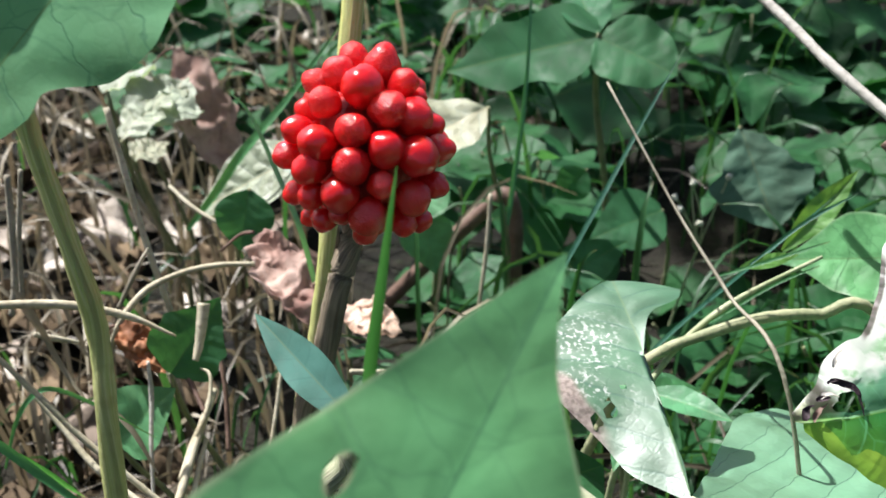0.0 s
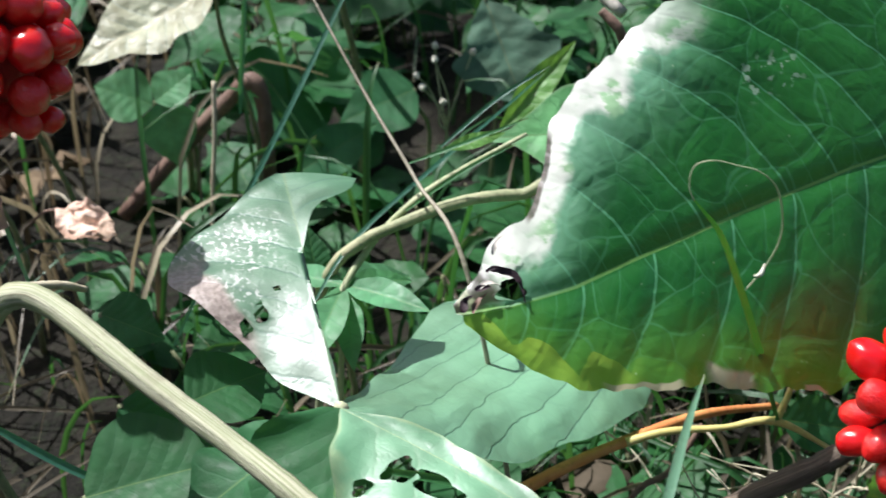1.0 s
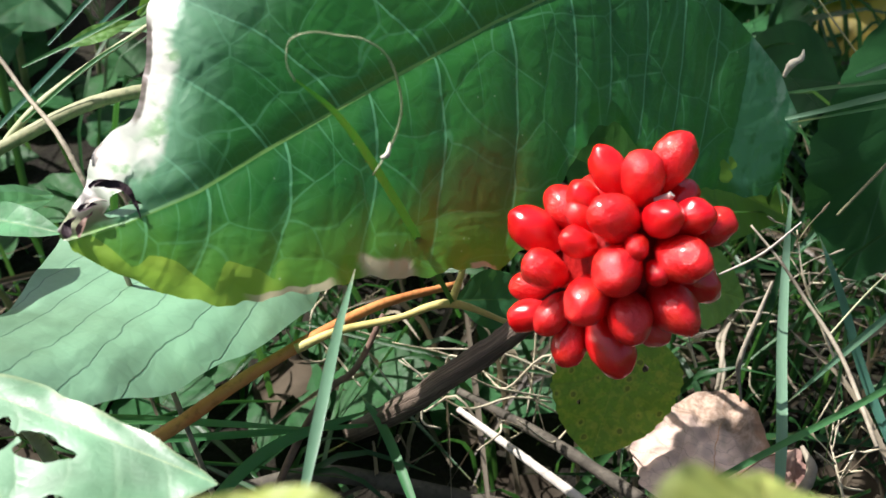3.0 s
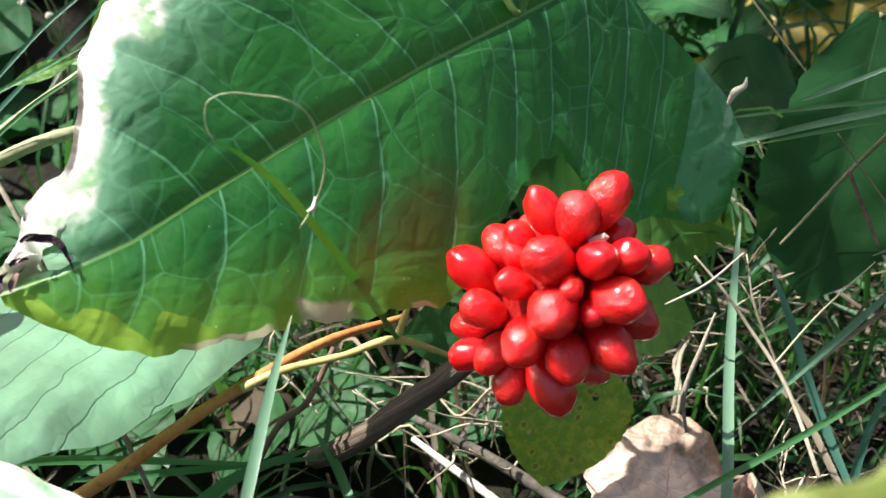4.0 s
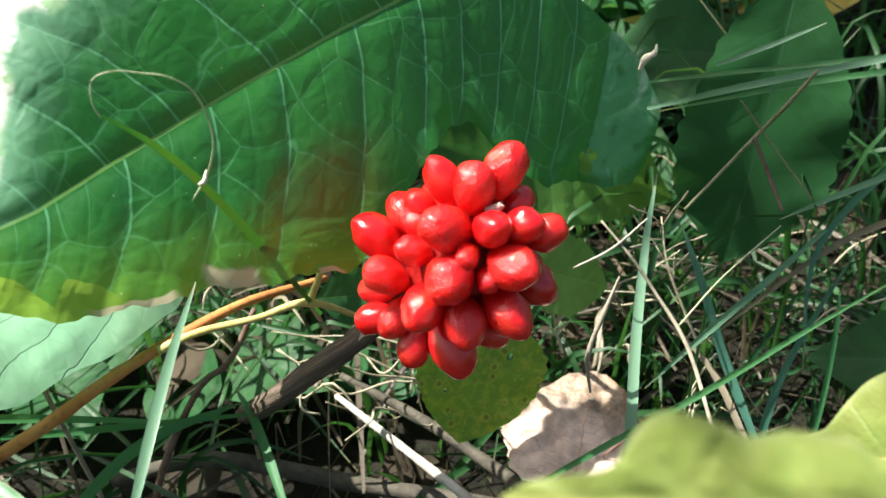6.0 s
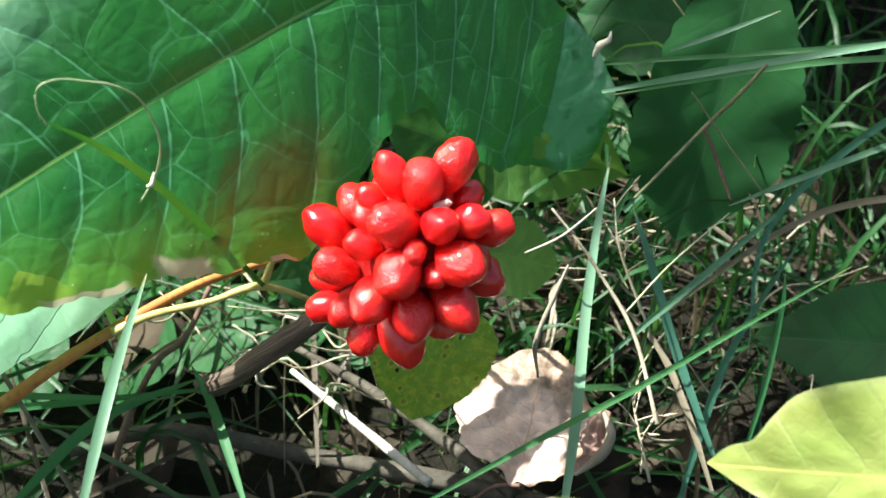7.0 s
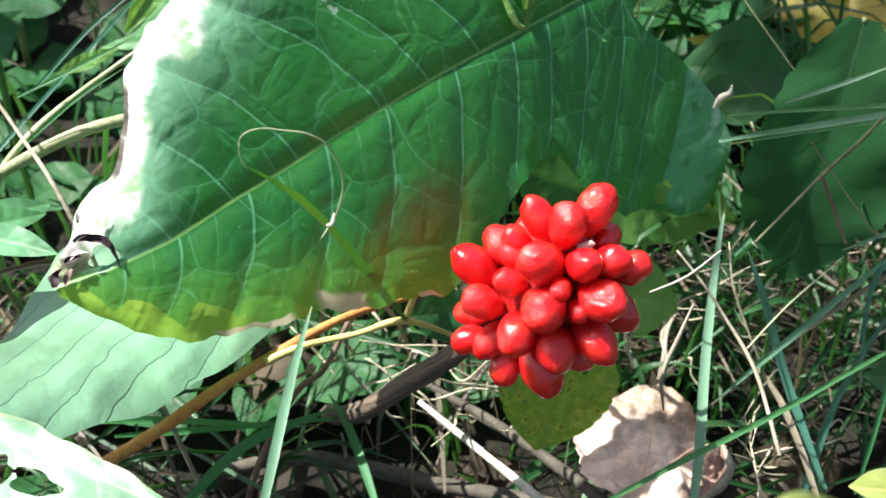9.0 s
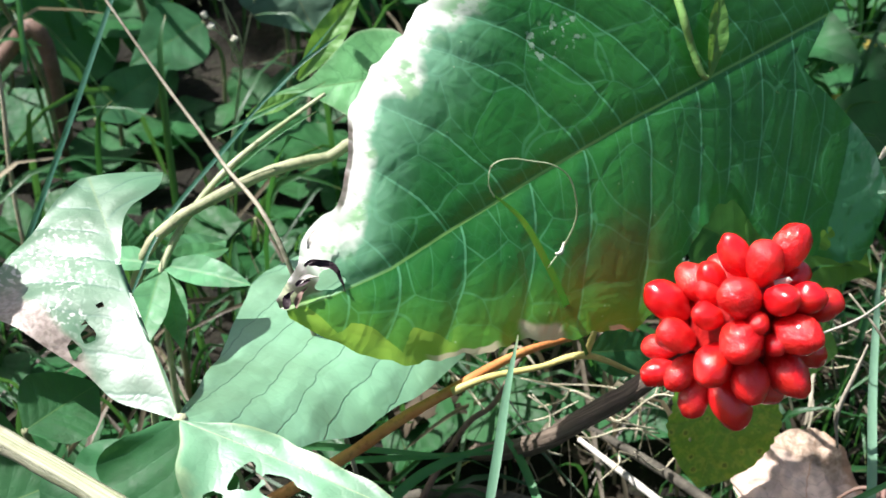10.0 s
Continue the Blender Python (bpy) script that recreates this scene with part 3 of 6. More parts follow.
# ---- building helpers ----
def mesh_object(name, verts, faces, material, parent=None, uvs=None, margin=None, smooth=True, layers=()):
    me = bpy.data.meshes.new(name)
    me.from_pydata([tuple(p) for p in verts], [], [tuple(f) for f in faces])
    if uvs is not None:
        idx = np.empty(len(me.loops), dtype=np.int32)
        me.loops.foreach_get("vertex_index", idx)
        for layer, values in (("UVMap", uvs), ("margin", margin), *layers):
            if values is not None:
                lay = me.uv_layers.new(name=layer)
                lay.data.foreach_set("uv", np.asarray(values, dtype=np.float32)[idx].ravel())
    if smooth:
        me.polygons.foreach_set("use_smooth", [True] * len(me.polygons))
    me.materials.append(material)
    me.update()
    ob = new(name, me)
    if parent is not None:
        ob.parent = parent
    return ob


def part(name, bm, material, parent, label=""):
    me = bpy.data.meshes.new(name)
    bm.to_mesh(me)
    bm.free()
    me.materials.append(material)
    ob = new(name, me)
    ob.parent = parent
    return tagged(ob, label=label)


def thing(name, label, category, group=""):
    return tagged(new(name), label=label, category=category, group=group)


def smooth_line(points, n):
    """n+1 points along a rounded curve through the given ones."""
    p = np.array([points[0]] + list(points) + [points[-1]], dtype=float)
    p[0], p[-1] = 2 * p[1] - p[2], 2 * p[-2] - p[-3]
    out = []
    m = len(points) - 1
    for j in range(n + 1):
        t = j / n * m
        i = min(int(t), m - 1)
        f = t - i
        a, b, c, d = p[i], p[i + 1], p[i + 2], p[i + 3]
        out.append(0.5 * (2 * b + (c - a) * f + (2 * a - 5 * b + 4 * c - d) * f * f + (3 * b - a - 3 * c + d) * f ** 3))
    return np.array(out)


def unit(v):
    v = np.asarray(v, dtype=float)
    return v / max(np.linalg.norm(v), 1e-9)


def tube_data(points, radii, n=24, ring=8, ridges=0.0, seed=0):
    rng = np.random.RandomState(seed)
    line = smooth_line(points, n)
    rad = np.interp(np.linspace(0, 1, n + 1), np.linspace(0, 1, len(radii)), radii)
    verts, faces, uvs = [], [], []
    ref = np.array((0.31, 0.21, 0.93))
    for i, p in enumerate(line):
        d = unit(line[min(i + 1, n)] - line[max(i - 1, 0)])
        a = unit(np.cross(d, ref))
        b = np.cross(d, a)
        bulge = 1 + rng.uniform(-0.06, 0.06)
        for j in range(ring):
            w = 2 * math.pi * j / ring
            r = rad[i] * bulge * (1 + ridges * (1 if j % 2 else -1))
            verts.append(p + r * (math.cos(w) * a + math.sin(w) * b))
            uvs.append((i / n, j / ring))
    for i in range(n):
        for j in range(ring):
            k = (j + 1) % ring
            faces.append((i * ring + j, i * ring + k, (i + 1) * ring + k, (i + 1) * ring + j))
    verts += [line[0], line[-1]]
    uvs += [(0, 0), (1, 0)]
    e = len(verts)
    for j in range(ring):
        k = (j + 1) % ring
        faces.append((e - 2, k, j))
        faces.append((e - 1, n * ring + j, n * ring + k))
    return verts, faces, uvs


def tube(name, points, radii, material, parent=None, n=24, ring=10, ridges=0.0, seed=0):
    v, f, u = tube_data(points, radii, n, ring, ridges, seed)
    return mesh_object(name, v, f, material, parent, u, u)


def ribbon_data(points, width, face_to, n=16, fold=0.25, twist=0.0):
    """A grass blade: a narrow folded strip that tapers to its tip; the last point is the tip."""
    line = smooth_line(points, n)
    verts, faces, uvs = [], [], []
    for i, p in enumerate(line):
        s = i / n
        d = unit(line[min(i + 1, n)] - line[max(i - 1, 0)])
        nrm = unit(np.asarray(face_to, dtype=float) - np.dot(face_to, d) * d)
        a = np.cross(d, nrm)
        w = twist * s
        a, nrm = math.cos(w) * a + math.sin(w) * nrm, math.cos(w) * nrm - math.sin(w) * a
        h = 0.5 * width * min(1.0, 0.45 + 2.2 * s) * (1 - max(0.0, (s - 0.45) / 0.55) ** 1.8) + 0.00012
        verts += [p - h * a + nrm * h * fold, p - nrm * h * fold * 0.3, p + h * a + nrm * h * fold]
        uvs += [(s, 0.0), (s, 0.5), (s, 1.0)]
    for i in range(n):
        for j in range(2):
            k = 3 * i + j
            faces.append((k, k + 1, k + 4, k + 3))
    return verts, faces, uvs


def grass_blade(points, width, material, label="", face_to=(0, -0.8, 0.6), n=18, fold=0.25, twist=0.0, name="grass_shoot", category="grass"):
    v, f, u = ribbon_data(points, width, face_to, n, fold, twist)
    ob = mesh_object(name, v, f, material, None, u, u)
    return tagged(ob, label=label or "slender green grass blade rising from the grass", category=category, group="grass blades")


def stem(name, points, radii, material, label, category="stem", ring=10, n=28, ridges=0.0, group=""):
    return tagged(tube(name, points, radii, material, None, n, ring, ridges), label=label, category=category, group=group)


def profile(values, n):
    """Half widths along a leaf, rounded, from evenly spaced values."""
    t = np.linspace(0, 1, n)
    if isinstance(values[0], tuple):
        x, values = [p[0] for p in values], [p[1] for p in values]
        x, values = zip(*sorted(zip(x, values)))
        return np.convolve(np.pad(np.interp(t, x, values), 2, "edge"), (0.1, 0.2, 0.4, 0.2, 0.1), "same")[2:-2]
    x = np.linspace(0, 1, len(values))
    y = np.interp(t, x, values)
    k = max(3, int(n / len(values) * 0.9))
    ker = np.hanning(k + 2)[1:-1]
    ker /= ker.sum()
    pad = np.concatenate([np.full(k, y[0]), y, np.full(k, y[-1])])
    sm = np.convolve(pad, ker, "same")[k:-k]
    f = np.clip(np.minimum(t, 1 - t) * 14, 0, 1)
    return sm * f + y * (1 - f)


OVATE = (0.0, 0.16, 0.25, 0.29, 0.28, 0.24, 0.17, 0.09, 0.0)
HEART = (0.10, 0.34, 0.42, 0.43, 0.39, 0.31, 0.21, 0.10, 0.0)
ROUND = (0.02, 0.28, 0.42, 0.48, 0.48, 0.42, 0.32, 0.17, 0.0)
LANCE = (0.02, 0.06, 0.10, 0.125, 0.13, 0.115, 0.085, 0.045, 0.0)


def leaf_data(length, left, right, nu=40, nv=24, fold=0.12, droop=0.1, curl=0.0, wave=0.02, teeth=0.0, cut=0.0,
              crumple=0.0, holes=(), seed=0, extra=None):
    """A leaf blade: x from base to tip, y to its left, z off its upper face. Widths are in parts of the length."""
    rng = np.random.RandomState(seed)
    ph = rng.uniform(0, 6.28, 6)
    wl, wr = profile(left, nu + 1), profile(right, nu + 1)
    s = np.linspace(0, 1, nu + 1)
    ragged = 1 + teeth * np.abs(np.sin(s * 42 + ph[0])) + cut * (np.sin(s * 17 + ph[1]) + 0.6 * np.sin(s * 31 + ph[2]))
    verts, uvs, mar, gone = [], [], [], []
    for i in range(nu + 1):
        for j in range(nv + 1):
            q = 2 * j / nv - 1
            w = (wl[i] if q > 0 else wr[i]) * ragged[i]
            x, y = s[i], q * w
            inner = False
            for hu, hv, ru, rv in holes:
                a = math.atan2((y - hv) / rv, (x - hu) / ru)
                rim = 1 + 0.16 * math.sin(3 * a + hu * 40) + 0.10 * math.sin(5 * a + hv * 60)
                if math.hypot((x - hu) / ru, (y - hv) / rv) < rim:
                    x, y, inner = hu + ru * rim * math.cos(a), hv + rv * rim * math.sin(a), True
            gone.append(inner)
            px, py = x, y
            z = fold * abs(y) - droop * x * x - curl * y * y
            z += wave * (abs(q) ** 1.5) * (math.sin(9 * x + ph[3] + (2 if q > 0 else 0)) + 0.6 * math.sin(21 * x + ph[4] + 3 * q)) * min(1, 4 * w)
            if crumple:
                c = noise.noise_vector(Vector((x * 5 + seed, y * 5, 0.3))) * crumple + noise.noise_vector(Vector((x * 13, y * 13 + seed, 2.0))) * crumple * 0.45
                x, y, z = x + c.x * 0.5, y + c.y * 0.5, z + c.z
            if extra:
                x, y, z = extra(s[i], q, x, y, z)
            verts.append((x * length, y * length, z * length))
            uvs.append((px, py))
            mar.append((abs(q), 0.5 + 0.5 * (1 if q > 0 else -1)))
    faces = []
    for i in range(nu):
        for j in range(nv):
            a = i * (nv + 1) + j
            f = (a, a + nv + 1, a + nv + 2, a + 1)
            if not all(gone[t] for t in f):
                faces.append(f)
    return verts, faces, uvs, mar


def leaf_pose(base, tip, face):
    """Where a leaf lies: from base to tip, its upper face towards the vector face."""
    b, t = Vector(base), Vector(tip)
    x = (t - b).normalized()
    f = Vector(face)
    z = (f - f.dot(x) * x).normalized()
    y = z.cross(x)
    m = Matrix((x, y, z)).transposed().to_4x4()
    return Matrix.Translation(b) @ m, (t - b).length


def leaf(name, base, tip, face, material, left=OVATE, right=None, parent=None, label="", category="leaf", group="", **shape):
    m, length = leaf_pose(base, tip, face)
    v, f, u, g = leaf_data(length, left, right or left, **shape)
    ob = mesh_object(name, v, f, material, None, u, g)
    ob.matrix_basis = m
    if parent is not None:
        ob.parent = parent
    else:
        tagged(ob, label=label, category=category, group=group)
    if parent is not None and label:
        tagged(ob, label=label)
    return ob


def L(t_name, base, tip, face, mat, prof, label, **kw):
    """A single leaf on its own stalk."""
    top = thing(t_name, label, "leaf")
    leaf("blade", base, tip, face, mat, prof, parent=top, **{"nu": 30, "nv": 18, **kw})
    x, y, z = base
    tube("petiole", [base, (x, y + 0.012, z * 0.75), (x + 0.008, y + 0.03, z * 0.3), (x + 0.005, y + 0.035, -0.025)], (0.0009, 0.0011, 0.0012, 0.0014), M_ARCH, top, 10, 6)
    return top


# ---- ground ----
def build_ground():
    bm = bmesh.new()
    edges = [-30, -12, -5, -2.5, -1.5] + [-1.0 + 0.04 * i for i in range(51)] + [1.5, 2.5, 5, 12, 30]
    ys = [e + 0.6 for e in edges]
    grid = []
    for y in ys:
        row = []
        for x in edges:
            near = 1.0 if abs(x) < 1.2 and abs(y - 0.6) < 1.2 else 0.3
            z = -0.022 + near * (0.012 * noise.noise(Vector((x * 5, y * 5, 0))) + 0.005 * noise.noise(Vector((x * 17, y * 17, 3))))
            row.append(bm.verts.new((x, y, z)))
        grid.append(row)
    for j in range(len(ys) - 1):
        for i in range(len(edges) - 1):
            f = bm.faces.new((grid[j][i], grid[j][i + 1], grid[j + 1][i + 1], grid[j + 1][i]))
            f.smooth = True
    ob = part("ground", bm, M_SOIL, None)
    return tagged(ob, label="dark soil with leaf litter under the plants", category="ground", kind="structure")


build_ground()


# ---- the two fruit spikes ----
def berry_mesh(seed):
    """One berry: narrow at its foot, full and slightly pointed at its outer end, dented."""
    bm = bmesh.new()
    bmesh.ops.create_uvsphere(bm, u_segments=24, v_segments=16, radius=1.0)
    for v in bm.verts:
        p = v.co.copy()
        waist = 0.94 + 0.10 * p.z - (0.16 if p.z < 0 else 0.0) * p.z * p.z
        v.co.x, v.co.y = p.x * waist, p.y * waist
        d = noise.noise(p * 1.1 + Vector((seed * 7.3, 0, 0))) * 0.14 + noise.noise(p * 2.6 + Vector((0, seed * 3.1, 0))) * 0.045
        v.co *= 1 + d
    for f in bm.faces:
        f.smooth = True
    me = bpy.data.meshes.new("berry")
    bm.to_mesh(me)
    bm.free()
    me.materials.append(M_BERRY)
    return me


BERRIES = [berry_mesh(i) for i in range(7)]


def berry(core, n, place, way, r, stretch):
    """A berry that points along way, its middle at place."""
    ob = new("berry", BERRIES[n % len(BERRIES)])
    ob.parent = core
    ob.matrix_basis = Matrix.Translation(place) @ way.to_track_quat("Z", "Y").to_matrix().to_4x4() @ pose(0, 0, 0, 0, 0, n * 77) @ Matrix.Diagonal((r, r, r * stretch, 1))
    return ob


def fruit_spike(label, centre, frame_of, axis, size, lean, rows, rear, stretch, swell, stalk, radii, back, bark):
    """A fleshy spike set with berries. Rows: millimetres across and up, seen from its sunny side, and the berry's radius; those in rear sit deeper.
    size: how far the berries' middles reach across, up and out; lean: by how much the bunch comes forward with each step across and up."""
    top = thing("fruit_spike", label, "berry cluster")
    tube("stalk", stalk, radii, bark, top, 60, 14, 0.10)
    centre = Vector(centre)
    across = Vector(frame_of[0]).normalized()
    out = across.cross(Vector(frame_of[1])).normalized()
    rise = out.cross(across)
    turn = Matrix((across, rise, out)).transposed()
    axis = Vector(axis).normalized()
    bm = bmesh.new()
    bmesh.ops.create_icosphere(bm, subdivisions=3, radius=1.0)
    for v in bm.verts:
        p = Vector((v.co.x * size[0] * 0.66, v.co.y * size[1] * 0.66, v.co.z * size[2] * 0.66))
        p.z += lean[0] * p.x + lean[1] * p.y
        v.co = centre + turn @ (p / 1000) + Vector(noise.noise_vector(v.co * 4)) * 0.0009
    core = part("core", bm, M_CORE, top, "dark fleshy core between the berries")

    def put(n, p, r):
        foot = axis * max(-14.0, min(10.0, p.dot(axis))) * 0.8
        way = turn @ (p - foot).normalized()
        berry(core, n, centre + turn @ (p / 1000), way, r * swell / 1000 * (1 + 0.04 * math.sin(n * 4.7)), stretch * (1 + 0.10 * math.sin(n * 2.3)))

    for deep, group in ((0.0, rows), (5.0, rear)):
        for n, (x, y, r) in enumerate(group):
            z = size[2] * math.sqrt(max(0.0, 1 - (x / size[0]) ** 2 - (y / size[1]) ** 2)) + lean[0] * x + lean[1] * y
            put(n + int(deep), Vector((x, y, z - deep)), r)
    for i in range(back):
        q = (i + 0.5) / back
        a, k = i * 2.39996, math.sqrt(1 - (0.15 + 0.85 * q) ** 2)
        p = Vector((size[0] * k * math.cos(a), size[1] * k * math.sin(a), -size[2] * (0.15 + 0.85 * q)))
        p.z += lean[0] * p.x + lean[1] * p.y
        put(i + 3, p * 0.80, 4.2 + 0.5 * math.sin(i * 3.1))
    return top


UPRIGHT = [(-3.7, 23.3, 3.5), (4.1, 20.6, 4.3), (-6.9, 18.5, 3.8), (-0.3, 14.0, 4.6), (-12.2, 16.2, 3.2), (-10.0, 10.3, 3.8), (9.6, 15.3, 3.2), (5.9, 8.4, 4.1),
           (12.1, 6.9, 4.4), (-17.2, 4.0, 3.2), (-2.6, 2.9, 4.0), (-11.5, 0.0, 4.1), (-19.9, -2.2, 3.2), (5.6, -1.5, 4.4), (13.2, -3.4, 4.6), (18.8, -0.9, 3.2),
           (-2.9, -6.0, 4.3), (-13.2, -6.0, 4.0), (-18.4, -11.9, 2.9), (-5.9, -13.0, 4.1), (4.4, -10.7, 3.2), (12.1, -13.7, 4.1), (17.6, -10.3, 3.0),
           (-13.2, -13.0, 2.9), (-10.7, -19.3, 2.9), (-6.5, -17.8, 2.4), (0.7, -18.1, 4.1), (0.0, -22.1, 2.9)]
UPRIGHT_REAR = [(13.0, 12.4, 2.5), (-15.0, 9.6, 2.6), (16.6, 5.4, 2.8), (-15.0, -18.1, 2.4), (9.1, -19.6, 3.2), (13.5, -19.1, 2.9)]
LEANING = [(11.0, 21.2, 4.5), (-2.5, 18.7, 3.9), (4.1, 17.1, 4.6), (14.3, 8.7, 3.6), (7.8, 8.1, 4.0), (19.9, 7.2, 4.1), (-1.9, 7.8, 4.7), (-17.8, 5.9, 4.4),
           (-9.3, 2.9, 3.4), (2.5, 2.2, 2.9), (-15.9, -3.1, 4.2), (12.1, 0.0, 4.7), (-0.9, -2.2, 5.1), (7.1, -3.1, 2.6), (-6.6, -9.3, 4.7), (11.8, -10.6, 4.4),
           (-18.9, -13.7, 3.5), (-13.1, -13.1, 3.6), (2.1, -12.5, 4.5), (-9.3, -19.9, 3.6), (-0.6, -19.9, 4.7)]
LEANING_REAR = [(-7.7, 12.8, 3.4), (-8.1, 8.3, 2.7), (14.3, 13.5, 3.1), (18.1, -4.6, 4.5), (-17.8, -7.1, 3.5), (8.1, -15.3, 3.7)]
fruit_spike("glossy scarlet berry cluster upright on a brown stalk", (-0.018, 0.3096, 0.1947), ((0.998, 0.060, -0.028), (-0.001, 0.444, 0.896)), (0.0, 0.94, 0.34),
            (21.0, 24.0, 18.0), (0.0, -0.1), UPRIGHT, UPRIGHT_REAR, 1.14, 1.25,
            [(-0.021, 0.312, 0.184), (-0.023, 0.309, 0.170), (-0.028, 0.305, 0.155), (-0.034, 0.305, 0.131), (-0.042, 0.310, 0.104), (-0.052, 0.315, -0.02)],
            (0.003, 0.0032, 0.0032, 0.0034, 0.0036, 0.004), 24, M_FRUIT_STALK)
fruit_spike("glossy scarlet wrinkled berry cluster leaning on a grey-brown stalk", (0.2086, 0.2507, 0.1165), ((0.952, -0.303, -0.034), (0.215, 0.587, 0.781)), (0.65, 0.60, 0.47),
            (18.0, 20.0, 13.0), (0.30, 0.20), LEANING, LEANING_REAR, 1.38, 1.18,
            [(0.200, 0.258, 0.104), (0.190, 0.261, 0.092), (0.182, 0.263, 0.084), (0.172, 0.267, 0.074), (0.164, 0.273, 0.062), (0.160, 0.292, 0.039), (0.159, 0.319, 0.009), (0.161, 0.343, -0.017)],
            (0.0024, 0.0027, 0.0029, 0.0029, 0.0029, 0.003, 0.003, 0.0032), 14, M_ROUGH_STALK)
withered = bmesh.new()
bmesh.ops.create_cone(withered, cap_ends=True, segments=7, radius1=0.0016, radius2=0.0006, depth=0.004)
for v in withered.verts:
    v.co += Vector(noise.noise_vector(v.co * 900)) * 0.0006
bmesh.ops.transform(withered, matrix=Matrix.Translation((0.217, 0.246, 0.134)) @ pose(0, 0, 0, 20, 35, 0), verts=withered.verts)
tagged(part("withered_tip", withered, M_STICK, None), label="pale withered flower tip between the red berries", category="flower tip")

# ---- the broad leaf ----
BROAD_UP = ((0, 0.20), (0.1, 0.31), (0.25, 0.335), (0.4, 0.335), (0.55, 0.305), (0.63, 0.277), (0.69, 0.247), (0.745, 0.222), (0.785, 0.200), (0.815, 0.180),
            (0.835, 0.158), (0.845, 0.138), (0.862, 0.112), (0.878, 0.085), (0.90, 0.064), (0.935, 0.059), (0.96, 0.042), (0.975, 0.018), (1.0, 0.005), (1.025, -0.012))
BROAD_LOW = ((1.025, 0.030), (1.005, 0.062), (0.97, 0.108), (0.945, 0.130), (0.915, 0.148), (0.88, 0.164), (0.83, 0.178), (0.77, 0.192), (0.72, 0.215), (0.66, 0.236),
             (0.62, 0.253), (0.575, 0.270), (0.53, 0.262), (0.48, 0.236), (0.43, 0.208), (0.395, 0.188), (0.374, 0.180), (0.352, 0.175), (0.318, 0.188), (0.306, 0.235),
             (0.288, 0.279), (0.25, 0.318), (0.2, 0.338), (0.164, 0.363), (0.103, 0.393), (0.064, 0.389), (0.03, 0.355), (0.0, 0.31))
LOW_VEINS = (-0.04, 0.04, 0.115, 0.19, 0.26, 0.326, 0.43, 0.549, 0.648, 0.768, 0.871, 0.945, 1.0, 1.06)
UP_VEINS = (-0.08, 0.02, 0.11, 0.20, 0.29, 0.385, 0.475, 0.555, 0.69, 0.79, 0.88, 0.95, 1.02, 1.08)
BROAD_HOLES = ((0.168, 0.327, 0.011, 0.018), (0.150, 0.322, 0.007, 0.011), (0.185, 0.338, 0.005, 0.007), (0.112, 0.072, 0.005, 0.006), (0.958, 0.012, 0.016, 0.013))


